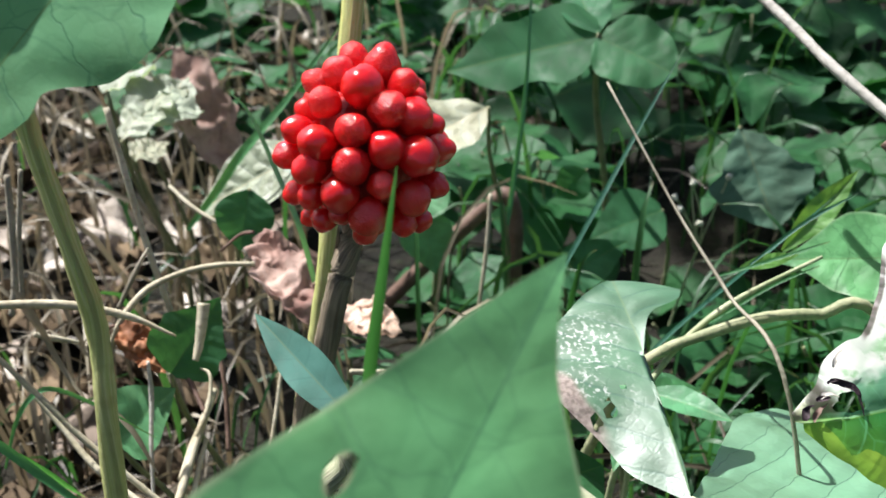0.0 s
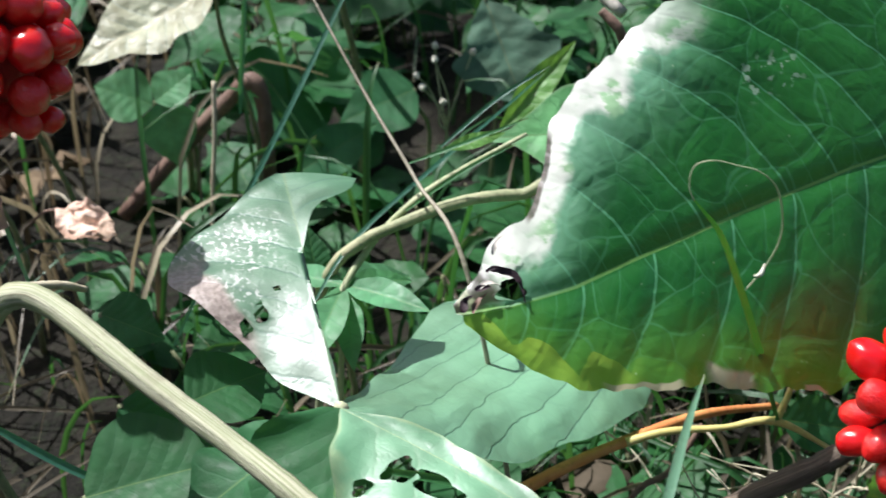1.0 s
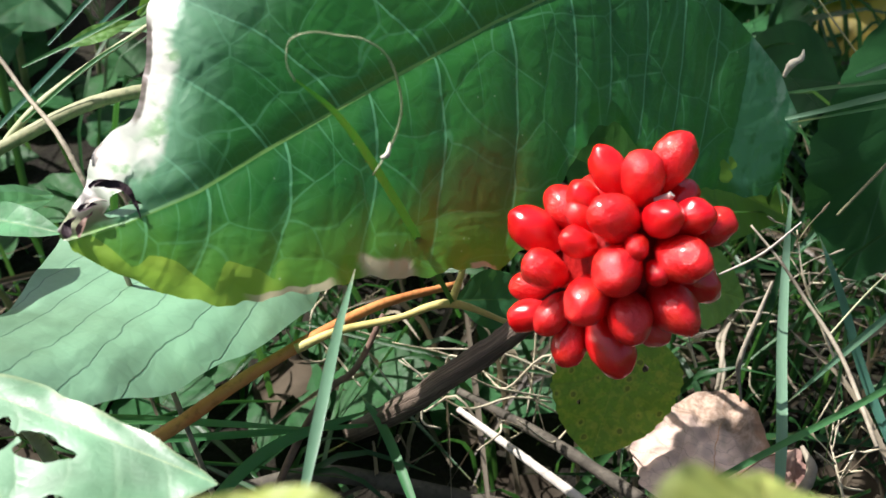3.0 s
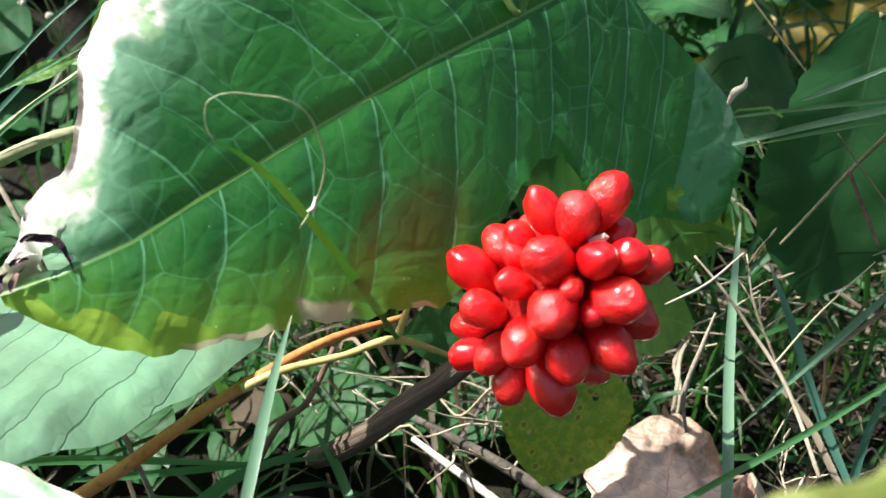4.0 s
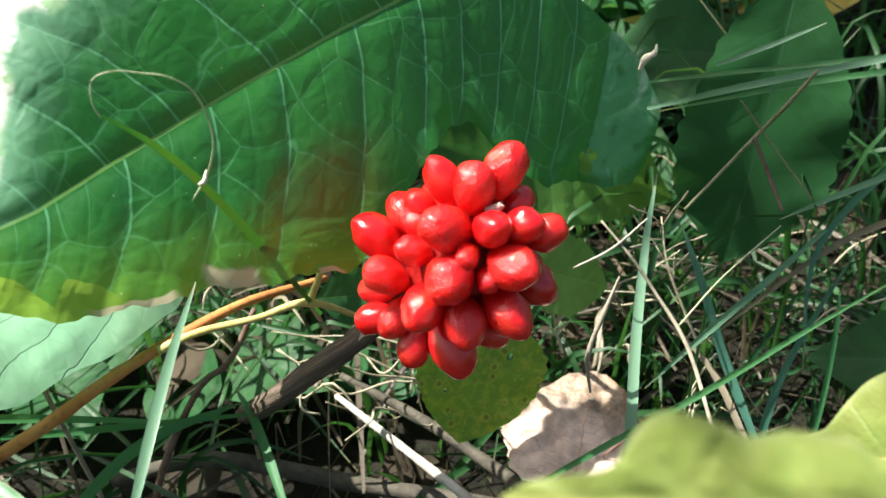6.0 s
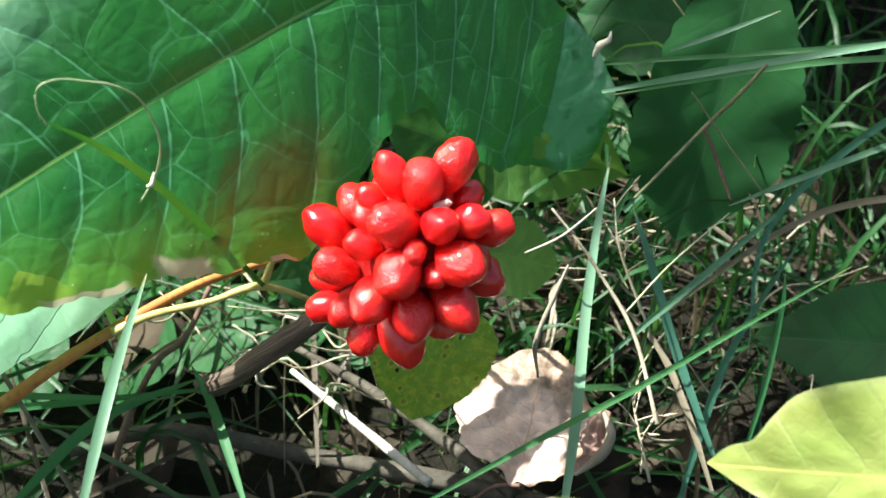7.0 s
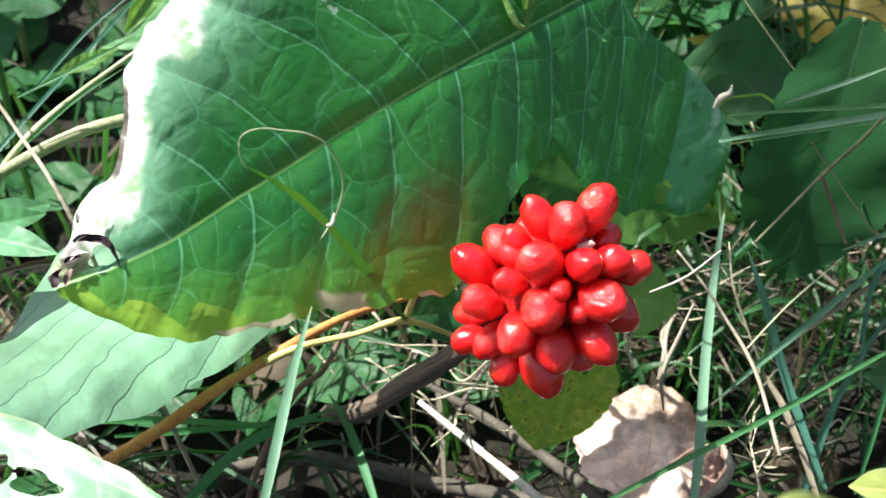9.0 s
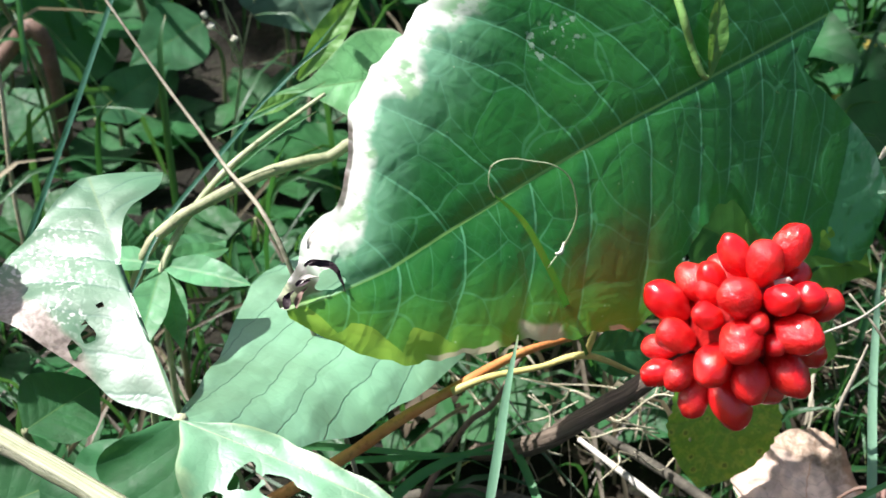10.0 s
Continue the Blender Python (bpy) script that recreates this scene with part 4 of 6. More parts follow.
def broad_blade(parent):
    """The broad leaf: x from its base to the tip, y below the midrib, z off its upper face, in parts of its length.
    It bows a little; the base is notched beside the midrib, the upper margin rolls back, and the blade swells between the side veins."""
    m, length = leaf_pose((0.2785, 0.3385, 0.1547), (0.0972, 0.2659, 0.1442), (0.303, -0.825, 0.477))
    nu, nv = 250, 150
    s = np.linspace(0, 1.025, nu + 1)
    lo, hi = [np.interp(s, *zip(*sorted(prof))) for prof in (BROAD_LOW, BROAD_UP)]
    soft = (0.1, 0.2, 0.4, 0.2, 0.1)
    lo, hi = [np.convolve(np.pad(w, 2, "edge"), soft, "same")[2:-2] for w in (lo, hi)]
    ragged = 0.0025 * np.sin(s * 57) + 0.002 * np.sin(s * 131 + 1) + 0.0012 * np.sin(s * 260)
    lo, hi = lo + ragged * np.minimum(1, lo * 8), hi + ragged[::-1] * np.minimum(1, np.abs(hi) * 8)
    mid = np.interp(s, (0, 0.45, 0.63, 0.8, 0.88, 0.97, 1.025), (0, 0.0, 0.009, 0.022, 0.031, 0.029, 0.022))
    verts, uvs, mar, veins, rim, gone = [], [], [], [], [], []
    for i in range(nu + 1):
        for j in range(nv + 1):
            q = 2 * j / nv - 1
            w = (lo[i] - mid[i]) if q > 0 else (hi[i] + mid[i])
            x, y = s[i], mid[i] + q * w
            inner = False
            for hu, hv, ru, rv in BROAD_HOLES:
                a = math.atan2((y - hv) / rv, (x - hu) / ru)
                r = 1 + 0.16 * math.sin(3 * a + hu * 40) + 0.10 * math.sin(5 * a + hv * 60)
                if math.hypot((x - hu) / ru, (y - hv) / rv) < r:
                    x, y, inner = hu + ru * r * math.cos(a), hv + rv * r * math.sin(a), True
            gone.append(inner)
            x += np.interp(y, (-0.3, -0.2, -0.015, 0.02, 0.055, 0.088, 0.128, 0.19, 0.24, 0.3), (0, -0.03, 0.0, 0.058, 0.113, 0.098, 0.067, 0.030, 0.005, 0)) * max(0.0, 1 - s[i] / 0.30)
            off = y - np.interp(x, s, mid)
            a = abs(off)
            starts = LOW_VEINS if off > 0 else UP_VEINS
            u0 = x
            for _ in range(4):
                bend = 1.3 + 26 * max(0.0, u0 - 0.42) ** 2 if off > 0 else 2.0
                u0 = x - 0.23 * a - bend * a * a
            ph = np.interp(u0, starts, range(len(starts)))
            f = min(len(starts) - 2, max(0, int(ph)))
            gap = starts[f + 1] - starts[f]
            z = -0.0002 + 0.0285 * x + 0.0672 * x ** 2 - 0.1072 * x ** 3 + y * (0.0149 + 0.0471 * x + 0.1837 * x * x) - y * y * (0.0619 + 0.0902 * x)
            inward = (1 - abs(q)) * abs(w)
            z += 0.0032 * min(1.0, 0.35 + x) * abs(math.sin(math.pi * ph)) ** 0.7 * min(1.0, a * 14) * min(1.0, inward * 25) * min(1.0, gap * 10)
            z -= 0.003 * math.exp(-(a / 0.012) ** 2)
            z += 0.0012 * noise.noise(Vector((x * 14, y * 14, 1.0))) + 0.004 * noise.noise(Vector((x * 4, y * 4, 5.0)))
            z += 0.010 * max(0.0, 1 - inward / 0.03) * (math.sin(x * 46 + 2 * q) + 0.5 * math.sin(x * 97)) * 0.5
            if off < 0:
                z -= 0.028 * max(0.0, 1 - inward / 0.10) ** 2 * min(1.0, max(0.0, x - 0.45) * 4)
            verts.append((x * length, y * length, z * length))
            uvs.append((x, y))
            mar.append((abs(q), 1.0 if off > 0 else 0.0))
            veins.append((ph, gap))
            rim.append((inward, off))
    faces = []
    for i in range(nu):
        for j in range(nv):
            a = i * (nv + 1) + j
            f = (a, a + nv + 1, a + nv + 2, a + 1)
            if not all(gone[t] for t in f):
                faces.append(f)
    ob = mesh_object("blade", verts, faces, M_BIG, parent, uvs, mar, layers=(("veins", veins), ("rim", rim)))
    ob.matrix_basis = m
    return ob


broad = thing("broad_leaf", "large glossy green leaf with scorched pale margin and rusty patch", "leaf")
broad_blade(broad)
tube("petiole", [(0.2229, 0.3123, 0.1545), (0.2212, 0.3128, 0.1563), (0.219, 0.3164, 0.163), (0.2165, 0.3235, 0.1749), (0.222, 0.355, 0.180), (0.235, 0.42, 0.13), (0.24, 0.43, -0.02)],
     (0.0009, 0.0010, 0.0011, 0.0013, 0.0020, 0.0022, 0.003), M_GREENSTALK, broad, 30, 8)
leaf("side_leaflet", (0.2235, 0.3125, 0.1545), (0.2330, 0.3275, 0.1760), (0.3, -0.82, 0.48), M_FRESH, LANCE, parent=broad, nu=30, nv=16, fold=0.3, wave=0.03,
     label="narrow lime green side leaflet")


def scrap(points, width, material, seed, label):
    """A shrivelled strip of dead tissue that clings to the leaf's tip."""
    v, f, u = ribbon_data(points, width, (0.2, -0.8, 0.5), 26, 0.6, 1.2)
    v = [Vector(p) + Vector(noise.noise_vector(Vector(p) * 420 + Vector((seed, 0, 0)))) * 0.0006 for p in v]
    ob = mesh_object("scorched_strip", v, f, material, broad, u, u)
    return tagged(ob, label=label)


scrap([(0.0999, 0.2708, 0.1472), (0.1022, 0.2707, 0.1466), (0.1047, 0.2703, 0.1458), (0.1063, 0.2691, 0.1441), (0.1070, 0.2677, 0.1423), (0.1076, 0.2661, 0.1403)], 0.0017, M_SCORCH, 1, "dark shrivelled hook of scorched tissue")
scrap([(0.0987, 0.2703, 0.1468), (0.1012, 0.2711, 0.1473), (0.1040, 0.2710, 0.1467)], 0.0009, M_SCORCH, 2, "thin dark scorched thread")
scrap([(0.0969, 0.2680, 0.1444), (0.0994, 0.2688, 0.1450), (0.1019, 0.2683, 0.1440)], 0.0008, M_CREAM, 3, "whitish dead leaf flake")
scrap([(0.0958, 0.2674, 0.1439), (0.0980, 0.2677, 0.1440), (0.0998, 0.2680, 0.1439)], 0.0016, M_SCORCH, 4, "dark scorched flake")
scrap([(0.1008, 0.2732, 0.1498), (0.1018, 0.2751, 0.1518), (0.1047, 0.2770, 0.1536)], 0.0009, M_CREAM, 5, "cream dead leaf margin")
scrap([(0.0925, 0.2636, 0.1401), (0.0934, 0.2652, 0.1417), (0.0954, 0.2668, 0.1432)], 0.0018, M_SCORCH, 6, "dark scorched margin")
scrap([(0.0948, 0.2637, 0.1399), (0.0964, 0.2655, 0.1417), (0.0985, 0.2673, 0.1433)], 0.0010, M_TWIG, 7, "brown dead leaf margin")

# a leaf half hidden behind the broad one, its tip below it
L("green_leaf", (0.259, 0.338, 0.082), (0.312, 0.333, 0.045), (0.1, -0.85, 0.5), M_FRESH, (0.1, 0.3, 0.36, 0.34, 0.30, 0.25, 0.17, 0.08, 0.0), "plain green leaf half hidden behind the broad leaf", nu=36, nv=24, wave=0.015, droop=0.0)
L("pointed_leaf", (0.1606, 0.408, 0.1126), (0.1085, 0.4133, 0.1095), (-0.25, -0.55, 0.80), M_POINTED, (0.2, 0.33, 0.36, 0.33, 0.26, 0.15, 0.06, 0.03, 0.0), "pointed light green leaf behind the broad leaf", nu=60, nv=30, droop=0.02)
L("green_leaf", (0.2698, 0.337, 0.0585), (0.2256, 0.332, 0.0921), (0.1, -0.8, 0.6), M_LEAF, (0.1, 0.26, 0.34, 0.36, 0.34, 0.30, 0.22, 0.12, 0.0), "green leaf in the shade under the broad leaf", droop=0.0)

# ---- three-part leaf ----
J = (0.0635, 0.2425, 0.1310)
def hooked(u, q, x, y, z):
    """The tip hooks over to the right and curls down."""
    k = max(0.0, (u - 0.8) / 0.2) * max(0.0, -q)
    z -= 0.30 * abs(y) * min(1.0, max(0.0, (0.52 - u) / 0.30))
    return x - 0.03 * k, y - 0.10 * k, z - 0.06 * k * k + 0.03 * max(0.0, u - 0.6) + 0.07 * math.sin(math.pi * u)


def arched(u, q, x, y, z):
    """Sags between its ends; the margin next to the viewer's side turns down."""
    return x, y, z - 0.036 * math.sin(math.pi * min(1.0, u * 1.5)) - 0.060 * max(0.0, -q) ** 2 * min(1.0, u * 8) + 0.005 * math.sin(u * 30 + 8 * abs(y)) * abs(q)


trio = thing("three_part_leaf", "glossy green three-part leaf with insect damage", "leaf")
leaf("leaflet", J, (0.049, 0.322, 0.146), (0.0, -0.36, 1.0), M_GRAZED, (0.0, 0.14, 0.21, 0.30, 0.39, 0.42, 0.27, 0.16, 0.02),
     (0.0, 0.01, 0.0, -0.02, -0.02, 0.02, 0.06, 0.16, 0.14), trio, "leaflet with white grazing marks and brown corner", nu=80, nv=44, fold=0.06, droop=-0.02,
     cut=0.03, seed=2, holes=((0.36, 0.16, 0.035, 0.022), (0.33, 0.21, 0.03, 0.02), (0.43, 0.10, 0.014, 0.014), (0.62, 0.31, 0.02, 0.02)), wave=0.03,
     extra=hooked)
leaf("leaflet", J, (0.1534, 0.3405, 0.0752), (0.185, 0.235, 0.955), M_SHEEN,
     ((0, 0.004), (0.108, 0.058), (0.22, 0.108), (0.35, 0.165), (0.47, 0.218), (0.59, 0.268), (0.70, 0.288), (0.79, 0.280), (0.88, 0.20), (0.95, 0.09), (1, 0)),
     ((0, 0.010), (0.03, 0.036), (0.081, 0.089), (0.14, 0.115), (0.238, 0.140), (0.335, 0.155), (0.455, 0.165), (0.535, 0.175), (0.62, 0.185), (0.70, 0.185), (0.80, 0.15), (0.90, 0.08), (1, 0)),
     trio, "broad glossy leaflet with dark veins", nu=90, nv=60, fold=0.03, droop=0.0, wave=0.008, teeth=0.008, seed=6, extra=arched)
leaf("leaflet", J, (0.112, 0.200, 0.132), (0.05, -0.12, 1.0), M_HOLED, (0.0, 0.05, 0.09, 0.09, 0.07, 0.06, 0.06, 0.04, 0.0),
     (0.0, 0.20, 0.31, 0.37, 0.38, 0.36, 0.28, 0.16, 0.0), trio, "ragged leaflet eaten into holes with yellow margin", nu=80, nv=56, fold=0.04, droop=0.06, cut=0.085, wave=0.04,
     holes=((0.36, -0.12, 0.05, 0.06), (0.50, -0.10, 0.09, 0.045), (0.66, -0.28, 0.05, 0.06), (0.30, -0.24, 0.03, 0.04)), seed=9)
leaf("leaflet", J, (0.060, 0.200, 0.118), (-0.05, -0.15, 1.0), M_LEAF, OVATE, HEART, trio, "small ragged leaflet pointing down", nu=40, nv=28, cut=0.06, wave=0.05,
     holes=((0.5, 0.12, 0.06, 0.05), (0.6, -0.18, 0.06, 0.05)), seed=19)
leaf("leaflet", J, (0.026, 0.226, 0.116), (-0.1, -0.15, 1.0), M_LEAF, (0.0, 0.05, 0.12, 0.25, 0.30, 0.30, 0.24, 0.12, 0.0), None, trio, "small ragged leaflet with holes", nu=40, nv=28, cut=0.06, wave=0.05,
     holes=((0.45, 0.10, 0.06, 0.05), (0.4, -0.1, 0.05, 0.04)), seed=21)
tube("petiole", [J, (0.066, 0.262, 0.110), (0.072, 0.29, 0.06), (0.078, 0.31, -0.02)], (0.0016, 0.0018, 0.002, 0.0024), M_FADED, trio)
# ---- leaves close to the lens ----
near = thing("pointed_leaf", "broad green leaf with a gnawed hole and pointed tip", "leaf")
leaf("blade", (0.001, 0.100, 0.206), (0.031, 0.144, 0.248), (0.2, -0.75, 0.6), M_SOFT, (0.2, 0.36, 0.40, 0.335, 0.265, 0.20, 0.135, 0.07, 0.0),
     (0.2, 0.32, 0.36, 0.35, 0.29, 0.19, 0.09, 0.035, 0.0), near, nu=90, nv=60, fold=0.03, holes=((0.41, 0.188, 0.040, 0.021), (0.455, 0.180, 0.028, 0.010)), seed=11, wave=0.01)
tube("petiole", [(0.001, 0.100, 0.206), (0.0, 0.10, 0.12), (-0.02, 0.12, 0.04), (-0.02, 0.13, -0.02)], (0.0016, 0.0018, 0.002, 0.0022), M_FADED, near)
lime = thing("lime_leaf", "backlit yellow-green leaf with wavy pale margin", "leaf")
leaf("blade", (0.277, 0.122, 0.166), (0.236, 0.161, 0.137), (-0.15, -0.7, 0.7), M_LIME, (0.1, 0.2, 0.25, 0.25, 0.22, 0.18, 0.12, 0.06, 0.0),
     ((0, 0.08), (0.2, 0.24), (0.42, 0.27), (0.55, 0.255), (0.66, 0.225), (0.72, 0.20), (0.79, 0.135), (0.84, 0.075), (0.92, 0.06), (0.97, 0.03), (1, 0)),
     lime, nu=70, nv=40, wave=0.04, fold=0.05, seed=3)
tube("petiole", [(0.277, 0.122, 0.166), (0.345, 0.18, 0.10), (0.345, 0.19, 0.05), (0.345, 0.19, -0.02)], (0.0014, 0.0016, 0.0018, 0.002), M_FADED, lime)
lime3 = thing("lime_leaf", "backlit yellow-green leaf with lobed margin", "leaf")
leaf("blade", (0.198, 0.095, 0.223), (0.167, 0.109, 0.219), (-0.1, -0.75, 0.65), M_LIME, (0.1, 0.2, 0.3, 0.3, 0.3, 0.3, 0.2, 0.1, 0.0),
     ((0, 0.08), (0.1, 0.17), (0.25, 0.187), (0.343, 0.17), (0.40, 0.205), (0.457, 0.235), (0.51, 0.248), (0.56, 0.245), (0.61, 0.215), (0.644, 0.175), (0.68, 0.10), (0.72, 0.082), (0.83, 0.063), (0.93, 0.043), (1, 0)),
     lime3, nu=70, nv=40, wave=0.05, seed=8)
tube("petiole", [(0.198, 0.095, 0.223), (0.225, 0.11, 0.16), (0.23, 0.12, 0.06), (0.23, 0.12, -0.02)], (0.0014, 0.0016, 0.0018, 0.002), M_FADED, lime3)
lime2 = thing("lime_leaf", "backlit yellow-green leaf with rounded tip", "leaf")
leaf("blade", (0.110, 0.103, 0.211), (0.114, 0.125, 0.210), (0.0, -0.6, 0.8), M_LIME, (0.1, 0.4, 0.55, 0.62, 0.64, 0.6, 0.5, 0.3, 0.05), None, lime2, nu=40, nv=30, wave=0.06, seed=5)
leaf("blade", (0.146, 0.090, 0.215), (0.156, 0.110, 0.214), (0.0, -0.6, 0.8), M_LIME, (0.1, 0.4, 0.5, 0.52, 0.5, 0.45, 0.36, 0.2, 0.0), None, lime2, nu=40, nv=30, wave=0.06, seed=6)
tube("petiole", [(0.110, 0.103, 0.211), (0.13, 0.10, 0.17), (0.14, 0.11, 0.08), (0.14, 0.11, -0.02)], (0.0014, 0.0016, 0.0018, 0.002), M_FADED, lime2)
tube("petiole", [(0.146, 0.090, 0.215), (0.15, 0.10, 0.15), (0.14, 0.11, 0.08), (0.14, 0.11, -0.02)], (0.0014, 0.0016, 0.0018, 0.002), M_FADED, lime2)
stalked = thing("stalked_leaf", "broad green leaf with lobed margin on a thick yellow-green stalk", "leaf")
leaf("blade", (-0.050, 0.269, 0.278), (-0.096, 0.226, 0.226), (0.05, -0.9, 0.42), M_PLAIN,
     ((0, 0.04), (0.15, 0.19), (0.29, 0.25), (0.44, 0.29), (0.52, 0.275), (0.586, 0.249), (0.65, 0.17), (0.70, 0.124), (0.767, 0.147), (0.853, 0.12), (0.93, 0.06), (1, 0)),
     OVATE, parent=stalked, nu=70, nv=40, wave=0.012, seed=8, droop=0.03)

# ---- stalks and stems ----
stem("leaf_stalk", [(-0.026, 0.377, 0.244), (-0.028, 0.361, 0.211), (-0.033, 0.343, 0.175), (-0.035, 0.331, 0.154), (-0.039, 0.323, 0.128), (-0.046, 0.322, 0.096), (-0.06, 0.34, -0.02)],
     (0.0034, 0.0034, 0.003, 0.0024, 0.0022, 0.0024, 0.003), M_STALK, "pale yellow-green leaf stalk behind the berries", "stalk")
tube("stalk", [(-0.104, 0.289, 0.233), (-0.102, 0.292, 0.208), (-0.093, 0.285, 0.175), (-0.089, 0.282, 0.150), (-0.088, 0.273, 0.108), (-0.09, 0.27, -0.02)],
     (0.0024, 0.0028, 0.003, 0.003, 0.0031, 0.0035), M_STALK, stalked, 40, 12, 0.03)
stem("bent_stalk", [(-0.03, 0.262, -0.02), (-0.029, 0.251, 0.110), (-0.020, 0.254, 0.134), (-0.015, 0.255, 0.148), (-0.007, 0.255, 0.157), (0.003, 0.251, 0.157), (0.023, 0.233, 0.151), (0.043, 0.216, 0.145), (0.057, 0.203, 0.141), (0.080, 0.182, 0.132)],
     (0.003, 0.003, 0.003, 0.0029, 0.0029, 0.0027, 0.0025, 0.0024, 0.0024, 0.0024), M_RIBBED, "faded green ribbed stalk bent over double", "stalk", ring=18, n=60, ridges=0.06)
stem("orange_stem", [(0.078, 0.273, 0.059), (0.106, 0.278, 0.068), (0.121, 0.281, 0.074), (0.139, 0.283, 0.081), (0.162, 0.292, 0.081), (0.187, 0.302, 0.074)],
     (0.0019, 0.0018, 0.0017, 0.0016, 0.0013, 0.0010), M_ORANGE, "orange-brown smooth branching stem", "stem", ridges=0.04)
stem("branch_stem", [(0.138, 0.281, 0.082), (0.149, 0.281, 0.085), (0.164, 0.280, 0.086), (0.178, 0.279, 0.088), (0.193, 0.274, 0.081)],
     (0.0013, 0.0010, 0.0009, 0.0011, 0.0006), M_YSTEM, "thin yellowish branch with a joint", "stem")
stem("branch_stem", [(0.178, 0.279, 0.088), (0.183, 0.285, 0.093), (0.187, 0.294, 0.096)], (0.0011, 0.0008, 0.0006), M_YSTEM, "thin yellowish side branch", "stem")
leaf("small_leaf", (0.180, 0.282, 0.086), (0.206, 0.286, 0.077), (0, -0.7, 0.7), M_LEAF, OVATE, label="small green leaf beside the berry cluster", nu=20, nv=14)
stem("brown_stem", [(0.166, 0.304, 0.067), (0.156, 0.299, 0.054), (0.146, 0.298, 0.047), (0.131, 0.296, 0.020), (0.12, 0.30, -0.02)],
     (0.0008, 0.0009, 0.001, 0.0011, 0.0012), M_TWIG, "brown stem in the shade", "stem")
stem("fallen_branch", [(0.115, 0.305, 0.010), (0.146, 0.302, 0.011), (0.185, 0.282, 0.007), (0.225, 0.257, 0.008), (0.258, 0.225, 0.019)],
     (0.002, 0.0026, 0.0028, 0.0028, 0.0026), M_BRANCH, "grey mottled branch lying on the ground", "branch", ridges=0.03)
stem("pale_stick", [(0.185, 0.297, 0.031), (0.199, 0.272, 0.029), (0.213, 0.247, 0.027)], (0.0009, 0.0013, 0.0015), M_CREAM, "pale grey dry stick lying in the grass", "stick")
stem("dry_stick", [(0.190, 0.313, 0.022), (0.209, 0.290, 0.019), (0.224, 0.267, 0.017), (0.237, 0.242, 0.017)], (0.0012, 0.0018, 0.002, 0.002), M_BRANCH, "grey dry stick lying in the grass", "stick")
stem("arched_stem", [(0.043, 0.359, 0.057), (0.057, 0.351, 0.096), (0.068, 0.350, 0.108), (0.082, 0.351, 0.114), (0.100, 0.353, 0.119), (0.117, 0.355, 0.119), (0.139, 0.357, 0.115), (0.2, 0.37, 0.02)],
     (0.0019, 0.0019, 0.0019, 0.0018, 0.0018, 0.0018, 0.0018, 0.0018), M_PALE_ARCH, "olive stem arching behind the leaves", "stem", n=40)
stem("bent_brown_stalk", [(-0.059, 0.590, -0.015), (-0.020, 0.588, 0.027), (0.001, 0.592, 0.046), (0.013, 0.592, 0.056), (0.018, 0.589, 0.049), (0.019, 0.585, 0.029), (0.017, 0.586, -0.012)],
     (0.004, 0.0042, 0.0042, 0.0042, 0.004, 0.0038, 0.0036), M_TWIG, "brown dead stalk snapped over in the middle", "stalk", n=40)
stem("dry_straw", [(0.051, 0.399, 0.182), (0.072, 0.363, 0.151), (0.085, 0.337, 0.136), (0.098, 0.301, 0.121), (0.115, 0.29, 0.0)], (0.0004, 0.0005, 0.0006, 0.0007, 0.0008), M_DRYSTEM, "thin tan dry grass stalk", "straw", ring=6)
stem("dry_stick", [(0.096, 0.448, 0.208), (0.115, 0.425, 0.193), (0.127, 0.408, 0.183), (0.152, 0.383, 0.165)], (0.0016, 0.0017, 0.0018, 0.0018), M_CREAM, "pale cream bare stick", "stick")
stem("dry_stick", [(0.157, 0.445, 0.142), (0.163, 0.441, 0.136), (0.167, 0.441, 0.125)], (0.0016, 0.002, 0.0016), M_TWIG, "short grey-brown side shoot", "stick")
stem("dry_straw", [(-0.146, 0.318, 0.141), (-0.119, 0.329, 0.136), (-0.100, 0.333, 0.130), (-0.085, 0.334, 0.122)], (0.0012, 0.0014, 0.0012, 0.0004), M_STRAW, "pale bleached straw lying across the grass", "straw", ring=6)
stem("dry_straw", [(-0.118, 0.357, 0.099), (-0.110, 0.357, 0.115), (-0.103, 0.364, 0.122), (-0.092, 0.369, 0.126), (-0.080, 0.373, 0.127), (-0.068, 0.376, 0.126)], (0.0012, 0.0012, 0.0012, 0.001, 0.001, 0.0008), M_STRAW, "pale straw bent in an arch", "straw", ring=6)
stem("dry_straw", [(-0.121, 0.403, 0.173), (-0.115, 0.396, 0.149), (-0.109, 0.391, 0.122), (-0.101, 0.388, 0.089)], (0.0011, 0.0012, 0.0012, 0.0012), M_STRAW, "pale straw leaning in the grass", "straw", ring=6)
stem("dry_straw", [(-0.138, 0.316, 0.129), (-0.123, 0.313, 0.113), (-0.110, 0.310, 0.099), (-0.085, 0.304, 0.078)], (0.0007, 0.0009, 0.001, 0.001), M_STRAW, "pale straw with a small knot", "straw", ring=6)
stem("dry_straw", [(0.009, 0.496, 0.099), (0.007, 0.490, 0.075), (0.003, 0.482, 0.042), (0.0, 0.47, -0.02)], (0.001, 0.001, 0.001, 0.001), M_STRAW, "upright pale straw stub", "straw", ring=6)
